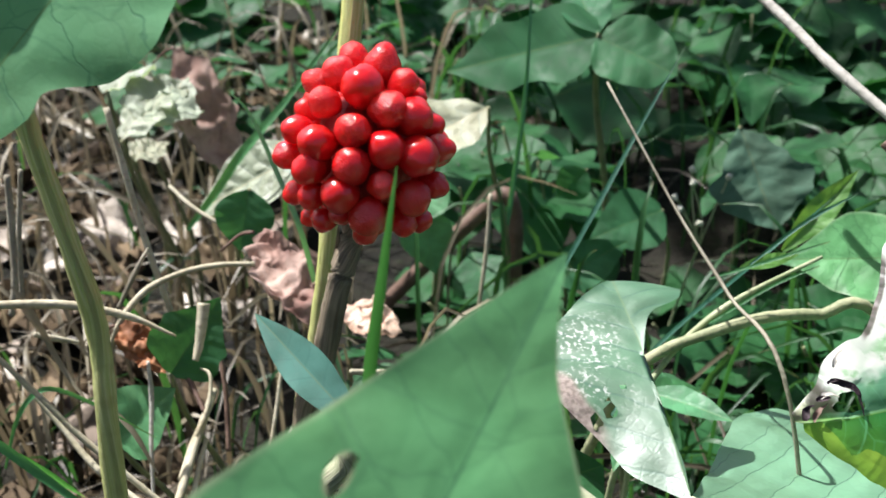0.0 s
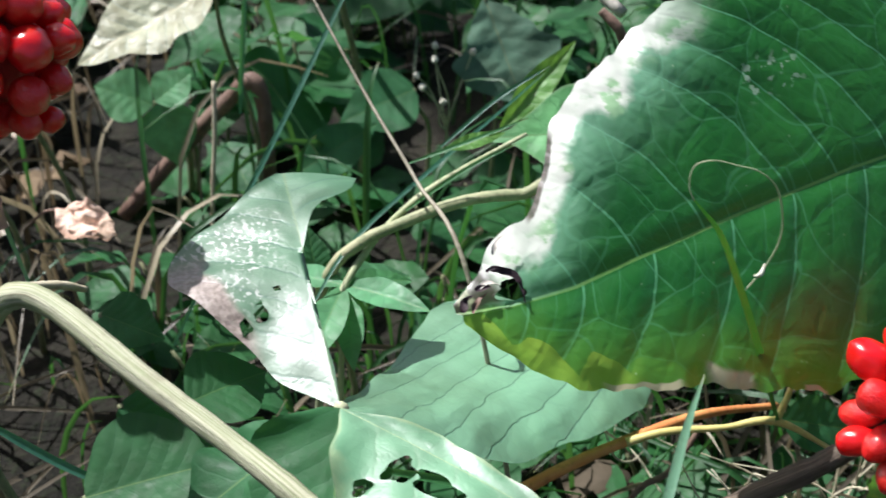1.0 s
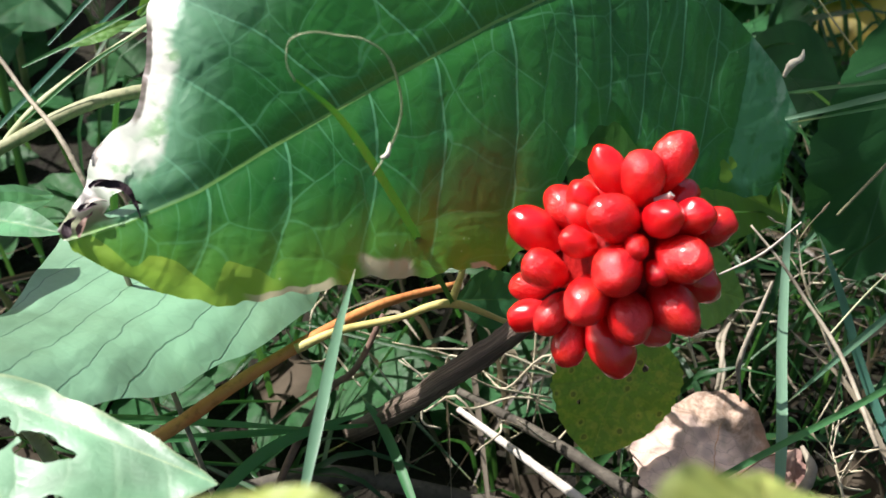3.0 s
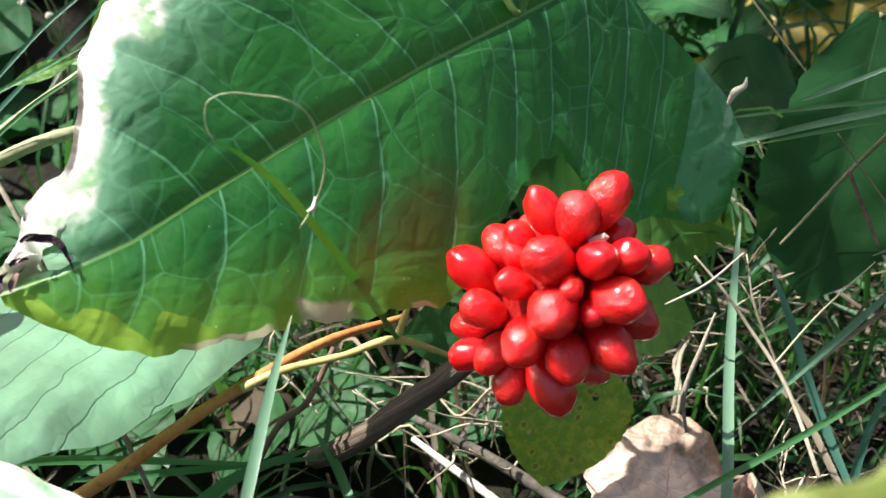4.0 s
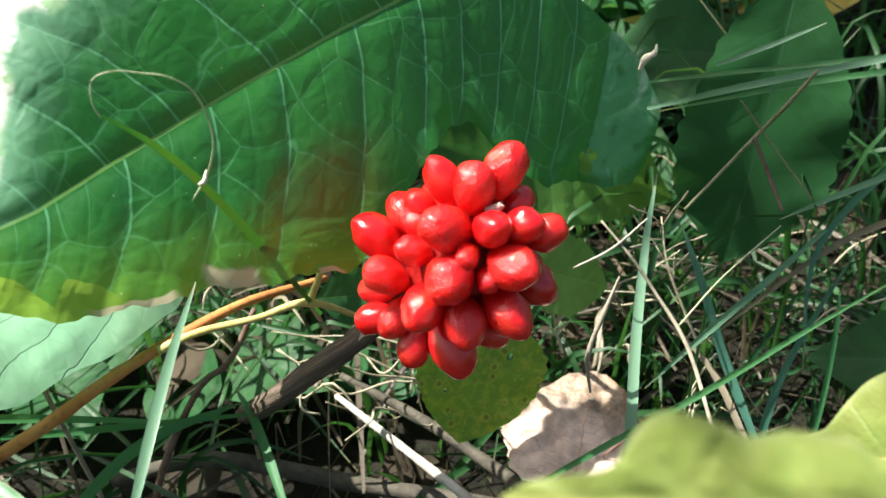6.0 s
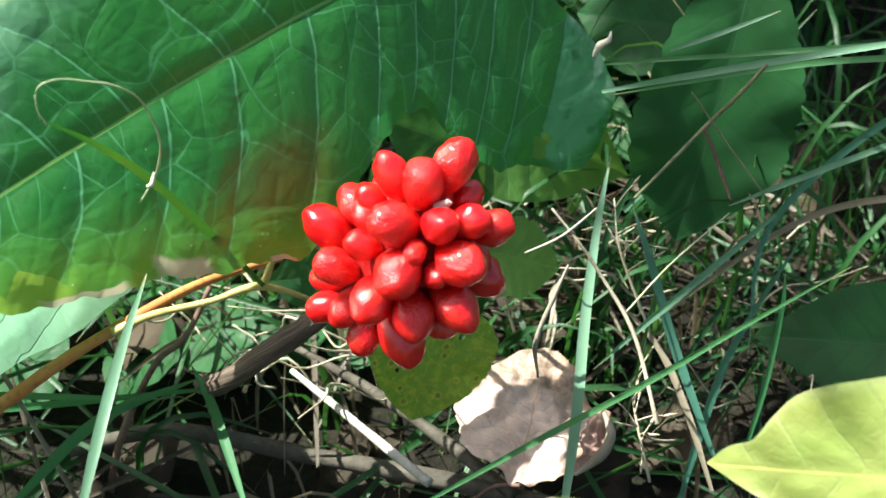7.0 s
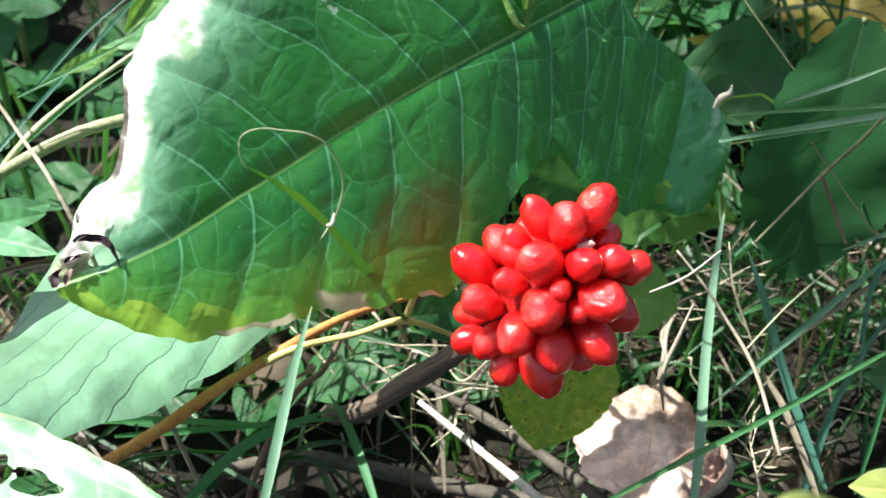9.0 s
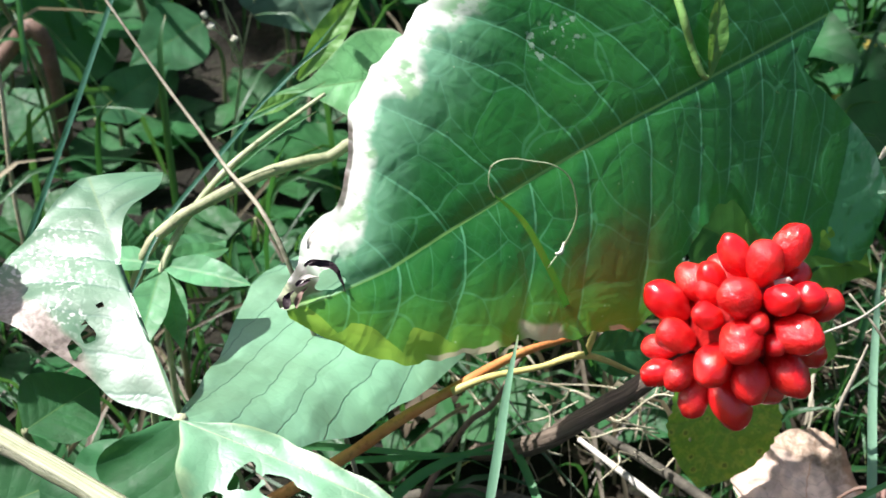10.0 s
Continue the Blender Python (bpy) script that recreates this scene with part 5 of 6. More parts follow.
stem("dry_straw", [(-0.077, 0.341, 0.130), (-0.078, 0.335, 0.120), (-0.079, 0.331, 0.115)], (0.0022, 0.0016, 0.001), M_STRAW, "short pale broken straw", "straw", ring=6)
stem("dry_straw", [(-0.078, 0.344, 0.096), (-0.081, 0.325, 0.087), (-0.083, 0.304, 0.078)], (0.0012, 0.0014, 0.0014), M_STRAW, "short buff dry straw", "straw", ring=6)

# ---- single grass blades ----
B = grass_blade
B([(-0.007, 0.190, 0.155), (-0.004, 0.189, 0.195), (-0.001, 0.190, 0.215), (0.003, 0.190, 0.239)], 0.0021, M_BLADE_VIVID, "bright green grass tip in front of the berries")
B([(-0.037, 0.365, 0.076), (-0.047, 0.375, 0.115), (-0.051, 0.375, 0.139), (-0.059, 0.382, 0.158), (-0.067, 0.387, 0.176), (-0.074, 0.388, 0.184)], 0.0016, M_BLADE_PALE, "green grass blade with a yellow tip")
B([(-0.119, 0.472, 0.093), (-0.105, 0.473, 0.110), (-0.092, 0.472, 0.128), (-0.073, 0.484, 0.148), (-0.047, 0.498, 0.180)], 0.0037, M_BLADE)
B([(0.002, 0.370, 0.059), (0.018, 0.377, 0.087), (0.044, 0.399, 0.127), (0.064, 0.421, 0.157), (0.081, 0.438, 0.182)], 0.0016, M_BLADE_BLUE, "bluish green grass blade leaning across")
B([(0.016, 0.513, 0.076), (0.018, 0.515, 0.092), (0.024, 0.522, 0.137), (0.027, 0.537, 0.188)], 0.0021, M_BLADE_BLUE)
B([(0.051, 0.334, 0.094), (0.065, 0.352, 0.107), (0.091, 0.376, 0.118), (0.115, 0.400, 0.125), (0.136, 0.422, 0.131)], 0.0011, M_BLADE_BLUE, "bluish green grass blade over the small whorled plant")
stem("bent_green_stalk", [(0.045, 0.352, -0.02), (0.052, 0.340, 0.06), (0.060, 0.342, 0.092), (0.070, 0.351, 0.105), (0.083, 0.357, 0.116), (0.097, 0.366, 0.121), (0.122, 0.378, 0.128)], (0.0013, 0.0012, 0.0012, 0.0011, 0.0011, 0.0009, 0.0006), M_FADED, "pale green stalk bent over behind the leaves", "stalk")
leaf("lance_leaf", (0.1184, 0.42, 0.1093), (0.147, 0.434, 0.136), (0.1, -0.8, 0.6), M_FRESH, LANCE, label="yellow-green lance-shaped leaf with brown tip", nu=30, nv=12, fold=0.4)
B([(0.125, 0.205, 0.107), (0.134, 0.223, 0.116), (0.142, 0.241, 0.120), (0.150, 0.257, 0.123)], 0.0022, M_BLADE_PALE, "pale green grass blade before the broad leaf")
B([(0.235, 0.207, 0.048), (0.248, 0.230, 0.061), (0.261, 0.256, 0.070), (0.276, 0.283, 0.079), (0.289, 0.304, 0.083)], 0.0031, M_BLADE_PALE, "pale green upright grass blade beside the dry leaf")
B([(0.363, 0.234, 0.160), (0.331, 0.272, 0.132), (0.304, 0.291, 0.118), (0.294, 0.306, 0.106), (0.275, 0.320, 0.095)], 0.0017, M_BLADE_PALE, "pale striped grass blade")
B([(0.372, 0.247, 0.146), (0.333, 0.286, 0.123), (0.306, 0.307, 0.112), (0.285, 0.326, 0.101)], 0.0012, M_BLADE)
B([(0.376, 0.266, 0.125), (0.340, 0.289, 0.115), (0.289, 0.310, 0.101)], 0.0016, M_BLADE)
B([(0.387, 0.274, 0.108), (0.360, 0.278, 0.095), (0.326, 0.271, 0.071), (0.310, 0.246, 0.048)], 0.0022, M_BLADE_BLUE, "dark bluish grass blade hanging over")
B([(0.286, 0.230, 0.007), (0.297, 0.242, 0.026), (0.310, 0.253, 0.046), (0.336, 0.266, 0.073)], 0.0026, M_BLADE_BLUE)
B([(0.298, 0.222, 0.033), (0.308, 0.233, 0.051), (0.315, 0.243, 0.069), (0.318, 0.249, 0.076)], 0.0016, M_BLADE)
B([(0.295, 0.231, 0.025), (0.292, 0.258, 0.047), (0.290, 0.274, 0.066), (0.289, 0.287, 0.077)], 0.0028, M_BLADE_BLUE)
B([(0.324, 0.267, 0.081), (0.297, 0.260, 0.069), (0.280, 0.256, 0.061), (0.264, 0.253, 0.051)], 0.0020, M_BLADE_PALE, "pale sunlit grass blade lying aslant")
B([(0.199, 0.214, 0.068), (0.233, 0.217, 0.078), (0.258, 0.217, 0.088), (0.284, 0.218, 0.099), (0.311, 0.218, 0.111)], 0.0015, M_BLADE, "bright green grass blade across the dry leaf")
B([(0.369, 0.255, 0.115), (0.329, 0.264, 0.097), (0.309, 0.269, 0.087)], 0.0016, M_BLADE_PALE)
B([(0.288, 0.219, 0.027), (0.290, 0.243, 0.036), (0.289, 0.262, 0.043), (0.282, 0.282, 0.048)], 0.0020, M_HAY, "golden dry grass blade", name="dry_grass_shoot")
B([(0.301, 0.313, 0.049), (0.322, 0.318, 0.066), (0.338, 0.321, 0.080), (0.370, 0.330, 0.101)], 0.0029, M_BLADE_PALE)
B([(0.335, 0.320, 0.078), (0.337, 0.307, 0.065), (0.341, 0.292, 0.047)], 0.0019, M_HAY, "buff dry grass blade hanging down", name="dry_grass_shoot")
B([(0.376, 0.249, 0.091), (0.339, 0.271, 0.072), (0.289, 0.273, 0.037)], 0.0019, M_HAY, "buff dry grass blade", name="dry_grass_shoot")
B([(0.161, 0.249, 0.040), (0.159, 0.277, 0.048), (0.156, 0.293, 0.049)], 0.0025, M_BLADE, "dark green grass blade over the fallen branch")
B([(0.103, 0.265, 0.044), (0.128, 0.282, 0.048), (0.158, 0.290, 0.046)], 0.0031, M_BLADE)
B([(0.091, 0.298, 0.047), (0.121, 0.297, 0.041), (0.172, 0.292, 0.035)], 0.0019, M_BLADE)
B([(0.066, 0.290, 0.071), (0.098, 0.292, 0.059), (0.145, 0.286, 0.046)], 0.0022, M_BLADE, "dark green grass blade lying level")
B([(-0.122, 0.272, 0.129), (-0.109, 0.271, 0.117), (-0.088, 0.267, 0.101)], 0.0025, M_BLADE)
B([(-0.024, 0.262, 0.119), (-0.004, 0.258, 0.105), (0.019, 0.254, 0.093)], 0.0019, M_BLADE_BLUE)
B([(0.084, 0.368, 0.125), (0.104, 0.368, 0.132), (0.121, 0.367, 0.139)], 0.0009, M_BLADE, "yellow-green grass blade behind the broad leaf")
B([(0.082, 0.351, 0.118), (0.101, 0.355, 0.129), (0.116, 0.356, 0.136)], 0.0009, M_BLADE, "yellow-green grass blade behind the broad leaf")
B([(0.093, 0.349, 0.140), (0.110, 0.356, 0.151), (0.126, 0.360, 0.159)], 0.0010, M_BLADE_BLUE, "bluish green grass blade behind the broad leaf")
leaf("small_leaf", (0.096, 0.380, 0.123), (0.116, 0.383, 0.127), (0, -0.7, 0.7), M_FRESH, LANCE, label="narrow yellow-green leaf behind the broad leaf", nu=20, nv=12)
curl = thing("curled_grass", "green grass blade with a dry curled thread at its tip", "grass")
vv, ff, uu = ribbon_data([(0.181, 0.281, 0.081), (0.166, 0.267, 0.122), (0.155, 0.257, 0.150), (0.147, 0.248, 0.168), (0.139, 0.243, 0.180)], 0.0017, (0, -0.8, 0.6), 24)
mesh_object("blade", vv, ff, M_CURL, curl, uu, uu)
tagged(tube("thread", [(0.139, 0.242, 0.180), (0.138, 0.243, 0.183), (0.139, 0.244, 0.187), (0.143, 0.244, 0.188), (0.148, 0.243, 0.187), (0.152, 0.242, 0.186), (0.156, 0.242, 0.182), (0.158, 0.242, 0.175), (0.158, 0.242, 0.169), (0.156, 0.243, 0.162), (0.152, 0.242, 0.157)],
     (0.0002, 0.00014, 0.00014, 0.00014, 0.00015, 0.00017, 0.0002, 0.0002, 0.00022, 0.00025, 0.00015), M_THREAD, curl, 60, 6), label="dry straw-coloured thread")
tube("husk", [(0.156, 0.243, 0.163), (0.155, 0.242, 0.161), (0.154, 0.243, 0.160)], (0.0002, 0.0006, 0.0002), M_SEED, curl, 8, 6)

# dead stalks and blades round the first berries
stem("dry_straw", [(-0.1363, 0.325, 0.1148), (-0.1289, 0.322, 0.1074), (-0.1201, 0.318, 0.098), (-0.1082, 0.31, 0.089), (-0.0901, 0.3, 0.0815)], (0.0006, 0.0007, 0.0009, 0.0011, 0.0010), M_STRAW, "pale straw with a jointed end lying low in the grass", "straw", ring=6)
stem("dry_straw", [(-0.0974, 0.34, 0.109), (-0.0973, 0.338, 0.0974), (-0.0968, 0.33, 0.0852), (-0.0956, 0.32, 0.068)], (0.0006, 0.0009, 0.0008, 0.0007), M_CREAM, "grey-white straw stub standing in the grass", "straw", ring=6)
stem("dry_straw", [(-0.0826, 0.345, 0.1039), (-0.0783, 0.342, 0.1026), (-0.0782, 0.335, 0.0952), (-0.082, 0.325, 0.0868), (-0.0842, 0.315, 0.0809)], (0.0004, 0.0006, 0.0008, 0.0011, 0.0007), M_STRAW, "pale straw hooked over at its top", "straw", ring=6)
stem("dry_straw", [(-0.0785, 0.33, 0.0859), (-0.0792, 0.32, 0.0817), (-0.0796, 0.31, 0.0761)], (0.0007, 0.0009, 0.0009), M_STRAW, "short buff straw beside the hooked one", "straw", ring=6)
stem("dry_straw", [(-0.1411, 0.36, 0.1659), (-0.141, 0.355, 0.1463), (-0.141, 0.35, 0.1324), (-0.142, 0.345, 0.1227)], (0.0011, 0.0012, 0.0012, 0.0010), M_DRYSTEM, "buff dead stalk standing behind the straws", "straw", ring=6)
stem("dry_straw", [(-0.1408, 0.37, 0.1636), (-0.1434, 0.365, 0.1414), (-0.1446, 0.36, 0.1185)], (0.0008, 0.0009, 0.0009), M_DRYSTEM, "buff dead stalk standing behind the straws", "straw", ring=6)
stem("dry_straw", [(-0.1287, 0.33, 0.1247), (-0.1231, 0.333, 0.1214), (-0.1173, 0.336, 0.1184)], (0.0008, 0.0010, 0.0005), M_STRAW, "short pinkish straw scrap", "straw", ring=6)
stem("dry_straw", [(-0.0673, 0.4, 0.0725), (-0.0689, 0.39, 0.0588), (-0.0708, 0.38, 0.0454)], (0.0007, 0.0008, 0.0008), M_STRAW, "thin pale straw beside the bluish leaf", "straw", ring=6)
stem("dry_straw", [(-0.0437, 0.33, 0.1031), (-0.0483, 0.325, 0.0937), (-0.0518, 0.32, 0.0886)], (0.0012, 0.0014, 0.0012), M_CREAM, "whitish straw leaning beside the fruit stalk", "straw", ring=6)
stem("dry_straw", [(-0.0303, 0.33, 0.112), (-0.0204, 0.335, 0.1081), (-0.0146, 0.34, 0.1029)], (0.0008, 0.0014, 0.0010), M_STRAW, "pale straw behind the fruit stalk", "straw", ring=6)
stem("dry_straw", [(-0.1235, 0.47, 0.1141), (-0.1111, 0.46, 0.1084), (-0.0899, 0.45, 0.1004)], (0.0009, 0.0010, 0.0006), M_STRAW, "thin pale straw in the far grass", "straw", ring=6)
stem("dry_straw", [(-0.1156, 0.37, 0.112), (-0.1081, 0.375, 0.1259), (-0.1056, 0.38, 0.1299)], (0.0008, 0.0008, 0.0005), M_DRYSTEM, "thin buff straw in the grass", "straw", ring=6)
stem("dry_straw", [(-0.0924, 0.35, 0.1137), (-0.087, 0.345, 0.1017), (-0.0796, 0.335, 0.093)], (0.0009, 0.0010, 0.0008), M_TWIG, "brown stalk lying behind the straws", "straw", ring=6)
stem("dry_straw", [(-0.0795, 0.36, 0.1058), (-0.0762, 0.35, 0.0898), (-0.0747, 0.34, 0.074)], (0.0008, 0.0009, 0.0009), M_TWIG, "brown stalk standing in the grass", "straw", ring=6)
B([(-0.137, 0.31, 0.0881), (-0.1311, 0.312, 0.1047), (-0.1251, 0.314, 0.1127), (-0.1195, 0.318, 0.1122), (-0.108, 0.322, 0.103), (-0.0935, 0.325, 0.0899)], 0.0014, M_BLADE, "dark green grass blade bent over in an arch")
B([(-0.1268, 0.29, 0.1105), (-0.114, 0.285, 0.1068), (-0.1001, 0.28, 0.101)], 0.0022, M_BLADE_VIVID, "bright green grass blade low in the grass")
B([(-0.1349, 0.335, 0.1388), (-0.1285, 0.332, 0.1301), (-0.1208, 0.328, 0.1141), (-0.11, 0.32, 0.1037)], 0.0018, M_HAY, "golden dry grass blade among the straws", name="dry_grass_shoot")
B([(-0.1085, 0.33, 0.0982), (-0.0998, 0.325, 0.0909), (-0.0926, 0.32, 0.0793)], 0.0016, M_HAY, "buff dry grass blade", name="dry_grass_shoot")

# thin stems over the toothed leaf and the tangle
stem("dry_straw", [(0.3123, 0.27, 0.1343), (0.3063, 0.272, 0.1235), (0.3005, 0.275, 0.1128), (0.2764, 0.265, 0.1027)], (0.0005, 0.0006, 0.0006, 0.0004), M_ARCH, "olive dry stem crossing the toothed leaf", "straw", ring=6)
stem("dry_straw", [(0.2998, 0.274, 0.1137), (0.3028, 0.27, 0.105), (0.3045, 0.262, 0.0963)], (0.0005, 0.0006, 0.0004), M_TWIG, "brown dry stem hanging before the toothed leaf", "straw", ring=6)
stem("dry_straw", [(0.2947, 0.275, 0.126), (0.3024, 0.268, 0.1138), (0.3119, 0.26, 0.0996)], (0.0003, 0.0003, 0.0003), M_ARCH, "thin olive stem crossing the toothed leaf", "straw", ring=6)
stem("dry_straw", [(0.3133, 0.36, 0.1243), (0.3211, 0.35, 0.1121), (0.3321, 0.34, 0.0961)], (0.0003, 0.0003, 0.0003), M_ARCH, "thin olive stem behind the broad leaf", "straw", ring=6)
B([(0.3074, 0.31, 0.1128), (0.3204, 0.305, 0.1194), (0.3346, 0.3, 0.1267)], 0.0012, M_BLADE_PALE, "thin green grass blade across the toothed leaf")
stem("dry_straw", [(0.254, 0.255, 0.0945), (0.2482, 0.25, 0.0891), (0.2419, 0.245, 0.0801), (0.241, 0.24, 0.0711)], (0.0003, 0.0006, 0.0007, 0.0003), M_DRYSTEM, "twisted buff straw beside the dry leaf", "straw", ring=6, ridges=0.2)
stem("dry_straw", [(0.2551, 0.27, 0.101), (0.2598, 0.262, 0.0946), (0.2643, 0.255, 0.0866), (0.2677, 0.24, 0.0782), (0.2631, 0.215, 0.0729)], (0.0003, 0.0004, 0.0005, 0.0006, 0.0006), M_DRYSTEM, "long buff straw leaning across the grass", "straw", ring=6)
stem("dry_straw", [(0.2482, 0.27, 0.0866), (0.2564, 0.265, 0.0951), (0.2641, 0.262, 0.1055)], (0.0003, 0.0004, 0.0002), M_CREAM, "whitish straw lying over the grass", "straw", ring=6)
stem("dry_straw", [(0.2702, 0.25, 0.0761), (0.2848, 0.255, 0.0852), (0.307, 0.265, 0.0885)], (0.0003, 0.0003, 0.0002), M_FADED, "thin pale stem crossing the grass", "straw", ring=6)

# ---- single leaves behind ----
# dark green chosen to put shade into the toothed leaf's colour
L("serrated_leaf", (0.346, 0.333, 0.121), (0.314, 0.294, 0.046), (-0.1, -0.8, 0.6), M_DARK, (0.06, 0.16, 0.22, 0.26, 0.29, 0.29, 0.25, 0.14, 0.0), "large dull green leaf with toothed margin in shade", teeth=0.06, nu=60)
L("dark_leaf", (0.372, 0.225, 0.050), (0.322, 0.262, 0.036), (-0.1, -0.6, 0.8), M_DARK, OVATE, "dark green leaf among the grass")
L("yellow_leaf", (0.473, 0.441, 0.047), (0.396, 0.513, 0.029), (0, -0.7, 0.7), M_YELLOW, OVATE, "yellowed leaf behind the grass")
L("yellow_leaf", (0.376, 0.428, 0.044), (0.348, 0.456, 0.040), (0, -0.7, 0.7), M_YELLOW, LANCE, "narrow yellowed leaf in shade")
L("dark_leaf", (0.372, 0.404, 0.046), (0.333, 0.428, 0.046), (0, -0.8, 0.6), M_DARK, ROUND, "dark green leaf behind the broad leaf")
L("spotted_leaf", (0.229, 0.281, 0.066), (0.213, 0.261, 0.037), (0.1, -0.7, 0.7), M_SPOTTED, (0.1, 0.34, 0.46, 0.48, 0.46, 0.42, 0.34, 0.2, 0.0), "yellow-green leaf with brown spots below the berries", teeth=0.04, cut=0.02, nu=70, nv=44, holes=((0.28, 0.20, 0.045, 0.022), (0.62, -0.22, 0.018, 0.02)))
L("green_leaf", (0.244, 0.287, 0.073), (0.264, 0.279, 0.067), (0.1, -0.7, 0.7), M_FRESH, (0.1, 0.4, 0.5, 0.52, 0.5, 0.44, 0.34, 0.18, 0.0), "mottled green leaf behind the berries", teeth=0.05, cut=0.03, nu=50)
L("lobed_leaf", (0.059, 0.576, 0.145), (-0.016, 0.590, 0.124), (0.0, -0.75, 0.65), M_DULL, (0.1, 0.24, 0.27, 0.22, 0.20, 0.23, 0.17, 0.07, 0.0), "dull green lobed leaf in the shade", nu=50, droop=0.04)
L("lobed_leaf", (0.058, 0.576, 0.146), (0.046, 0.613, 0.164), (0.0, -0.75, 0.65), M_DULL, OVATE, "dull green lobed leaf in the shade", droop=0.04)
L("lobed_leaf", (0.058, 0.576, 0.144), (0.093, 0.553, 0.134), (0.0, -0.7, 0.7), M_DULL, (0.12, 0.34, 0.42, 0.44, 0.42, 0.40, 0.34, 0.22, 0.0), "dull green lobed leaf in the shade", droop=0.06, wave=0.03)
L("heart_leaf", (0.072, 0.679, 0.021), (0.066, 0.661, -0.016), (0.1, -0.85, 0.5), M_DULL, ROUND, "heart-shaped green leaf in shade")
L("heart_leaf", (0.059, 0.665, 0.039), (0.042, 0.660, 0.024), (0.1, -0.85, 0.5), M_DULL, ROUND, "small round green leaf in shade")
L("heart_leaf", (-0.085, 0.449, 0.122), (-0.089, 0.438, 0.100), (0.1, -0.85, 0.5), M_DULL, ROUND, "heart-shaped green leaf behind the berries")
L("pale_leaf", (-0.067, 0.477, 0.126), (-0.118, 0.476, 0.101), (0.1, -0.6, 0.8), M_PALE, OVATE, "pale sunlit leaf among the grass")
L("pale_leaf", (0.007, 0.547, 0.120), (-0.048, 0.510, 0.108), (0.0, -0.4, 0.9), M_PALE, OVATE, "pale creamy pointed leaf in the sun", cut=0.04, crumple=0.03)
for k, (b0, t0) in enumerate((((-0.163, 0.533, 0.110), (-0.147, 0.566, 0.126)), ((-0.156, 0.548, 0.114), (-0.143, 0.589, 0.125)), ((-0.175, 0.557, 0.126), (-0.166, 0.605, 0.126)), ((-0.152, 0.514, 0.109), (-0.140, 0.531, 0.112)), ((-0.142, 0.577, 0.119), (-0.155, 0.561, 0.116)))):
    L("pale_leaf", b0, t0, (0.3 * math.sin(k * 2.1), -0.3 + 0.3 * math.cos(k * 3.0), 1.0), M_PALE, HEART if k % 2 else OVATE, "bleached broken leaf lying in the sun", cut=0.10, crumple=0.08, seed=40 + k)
L("greyish_leaf", (0.127, 0.573, 0.100), (0.141, 0.534, 0.066), (0.1, -0.8, 0.6), M_GREY, (0.02, 0.13, 0.22, 0.32, 0.42, 0.48, 0.42, 0.22, 0.0), "greyish green leaf with ragged margin in shade", cut=0.07, nu=50, crumple=0.03)
L("bluish_leaf", (-0.011, 0.222, 0.165), (-0.038, 0.245, 0.182), (0.2, -0.8, 0.5), M_BLUE, LANCE, "bluish green leaf seen edge-on", fold=0.3)
L("clover_leaf", (-0.032, 0.579, 0.053), (-0.015, 0.587, 0.064), (0, -0.7, 0.7), M_CLOVER, ROUND, "small rounded clover leaflet")
L("clover_leaf", (-0.029, 0.579, 0.052), (-0.022, 0.566, 0.023), (0, -0.8, 0.6), M_CLOVER, HEART, "rounded green clover leaflet")
L("clover_leaf", (-0.033, 0.578, 0.052), (-0.059, 0.578, 0.064), (0, -0.7, 0.7), M_CLOVER, ROUND, "small rounded clover leaflet")
L("jagged_leaf", (-0.092, 0.344, 0.102), (-0.075, 0.351, 0.126), (0.2, -0.8, 0.5), M_LEAF, HEART, "green jagged leaf behind the straws", cut=0.06)
L("green_leaf", (-0.113, 0.343, 0.076), (-0.092, 0.341, 0.098), (0.0, -0.7, 0.7), M_CLOVER, HEART, "pale green leaf low in the grass")
L("green_leaf", (0.027, 0.256, 0.124), (0.045, 0.270, 0.123), (0.0, -0.5, 0.9), M_LEAF, ROUND, "rounded green leaf under the three-part leaf")
L("green_leaf", (0.002, 0.247, 0.105), (0.040, 0.250, 0.114), (0.0, -0.5, 0.9), M_LEAF, HEART, "green leaf low beside the bent stalk")
L("green_leaf", (0.006, 0.277, 0.108), (0.023, 0.273, 0.098), (0.0, -0.5, 0.9), M_LEAF, HEART, "green leaf low in the shade")
L("green_leaf", (0.000, 0.298, 0.122), (0.017, 0.289, 0.120), (0.2, -0.7, 0.7), M_LEAF, HEART, "green jagged leaf behind the bent stalk", cut=0.06)
L("green_leaf", (0.053, 0.358, 0.089), (0.051, 0.367, 0.105), (0.2, -0.8, 0.6), M_LEAF, OVATE, "green leaf behind the grazed leaflet")

L("green_leaf", (0.005, 0.630, 0.024), (0.058, 0.676, 0.018), (0.1, -0.7, 0.7), M_DULL, HEART, "soft green leaf among the far grass")
L("green_leaf", (0.037, 0.544, 0.030), (0.074, 0.556, 0.048), (0.1, -0.7, 0.7), M_DULL, OVATE, "soft green leaf among the far grass")
L("green_leaf", (0.093, 0.581, 0.052), (0.056, 0.565, 0.045), (-0.1, -0.7, 0.7), M_DULL, HEART, "soft green leaf among the far grass")
L("green_leaf", (0.007, 0.590, -0.006), (-0.006, 0.621, 0.011), (0.1, -0.8, 0.6), M_LEAF, ROUND, "rounded green leaf among the far grass")

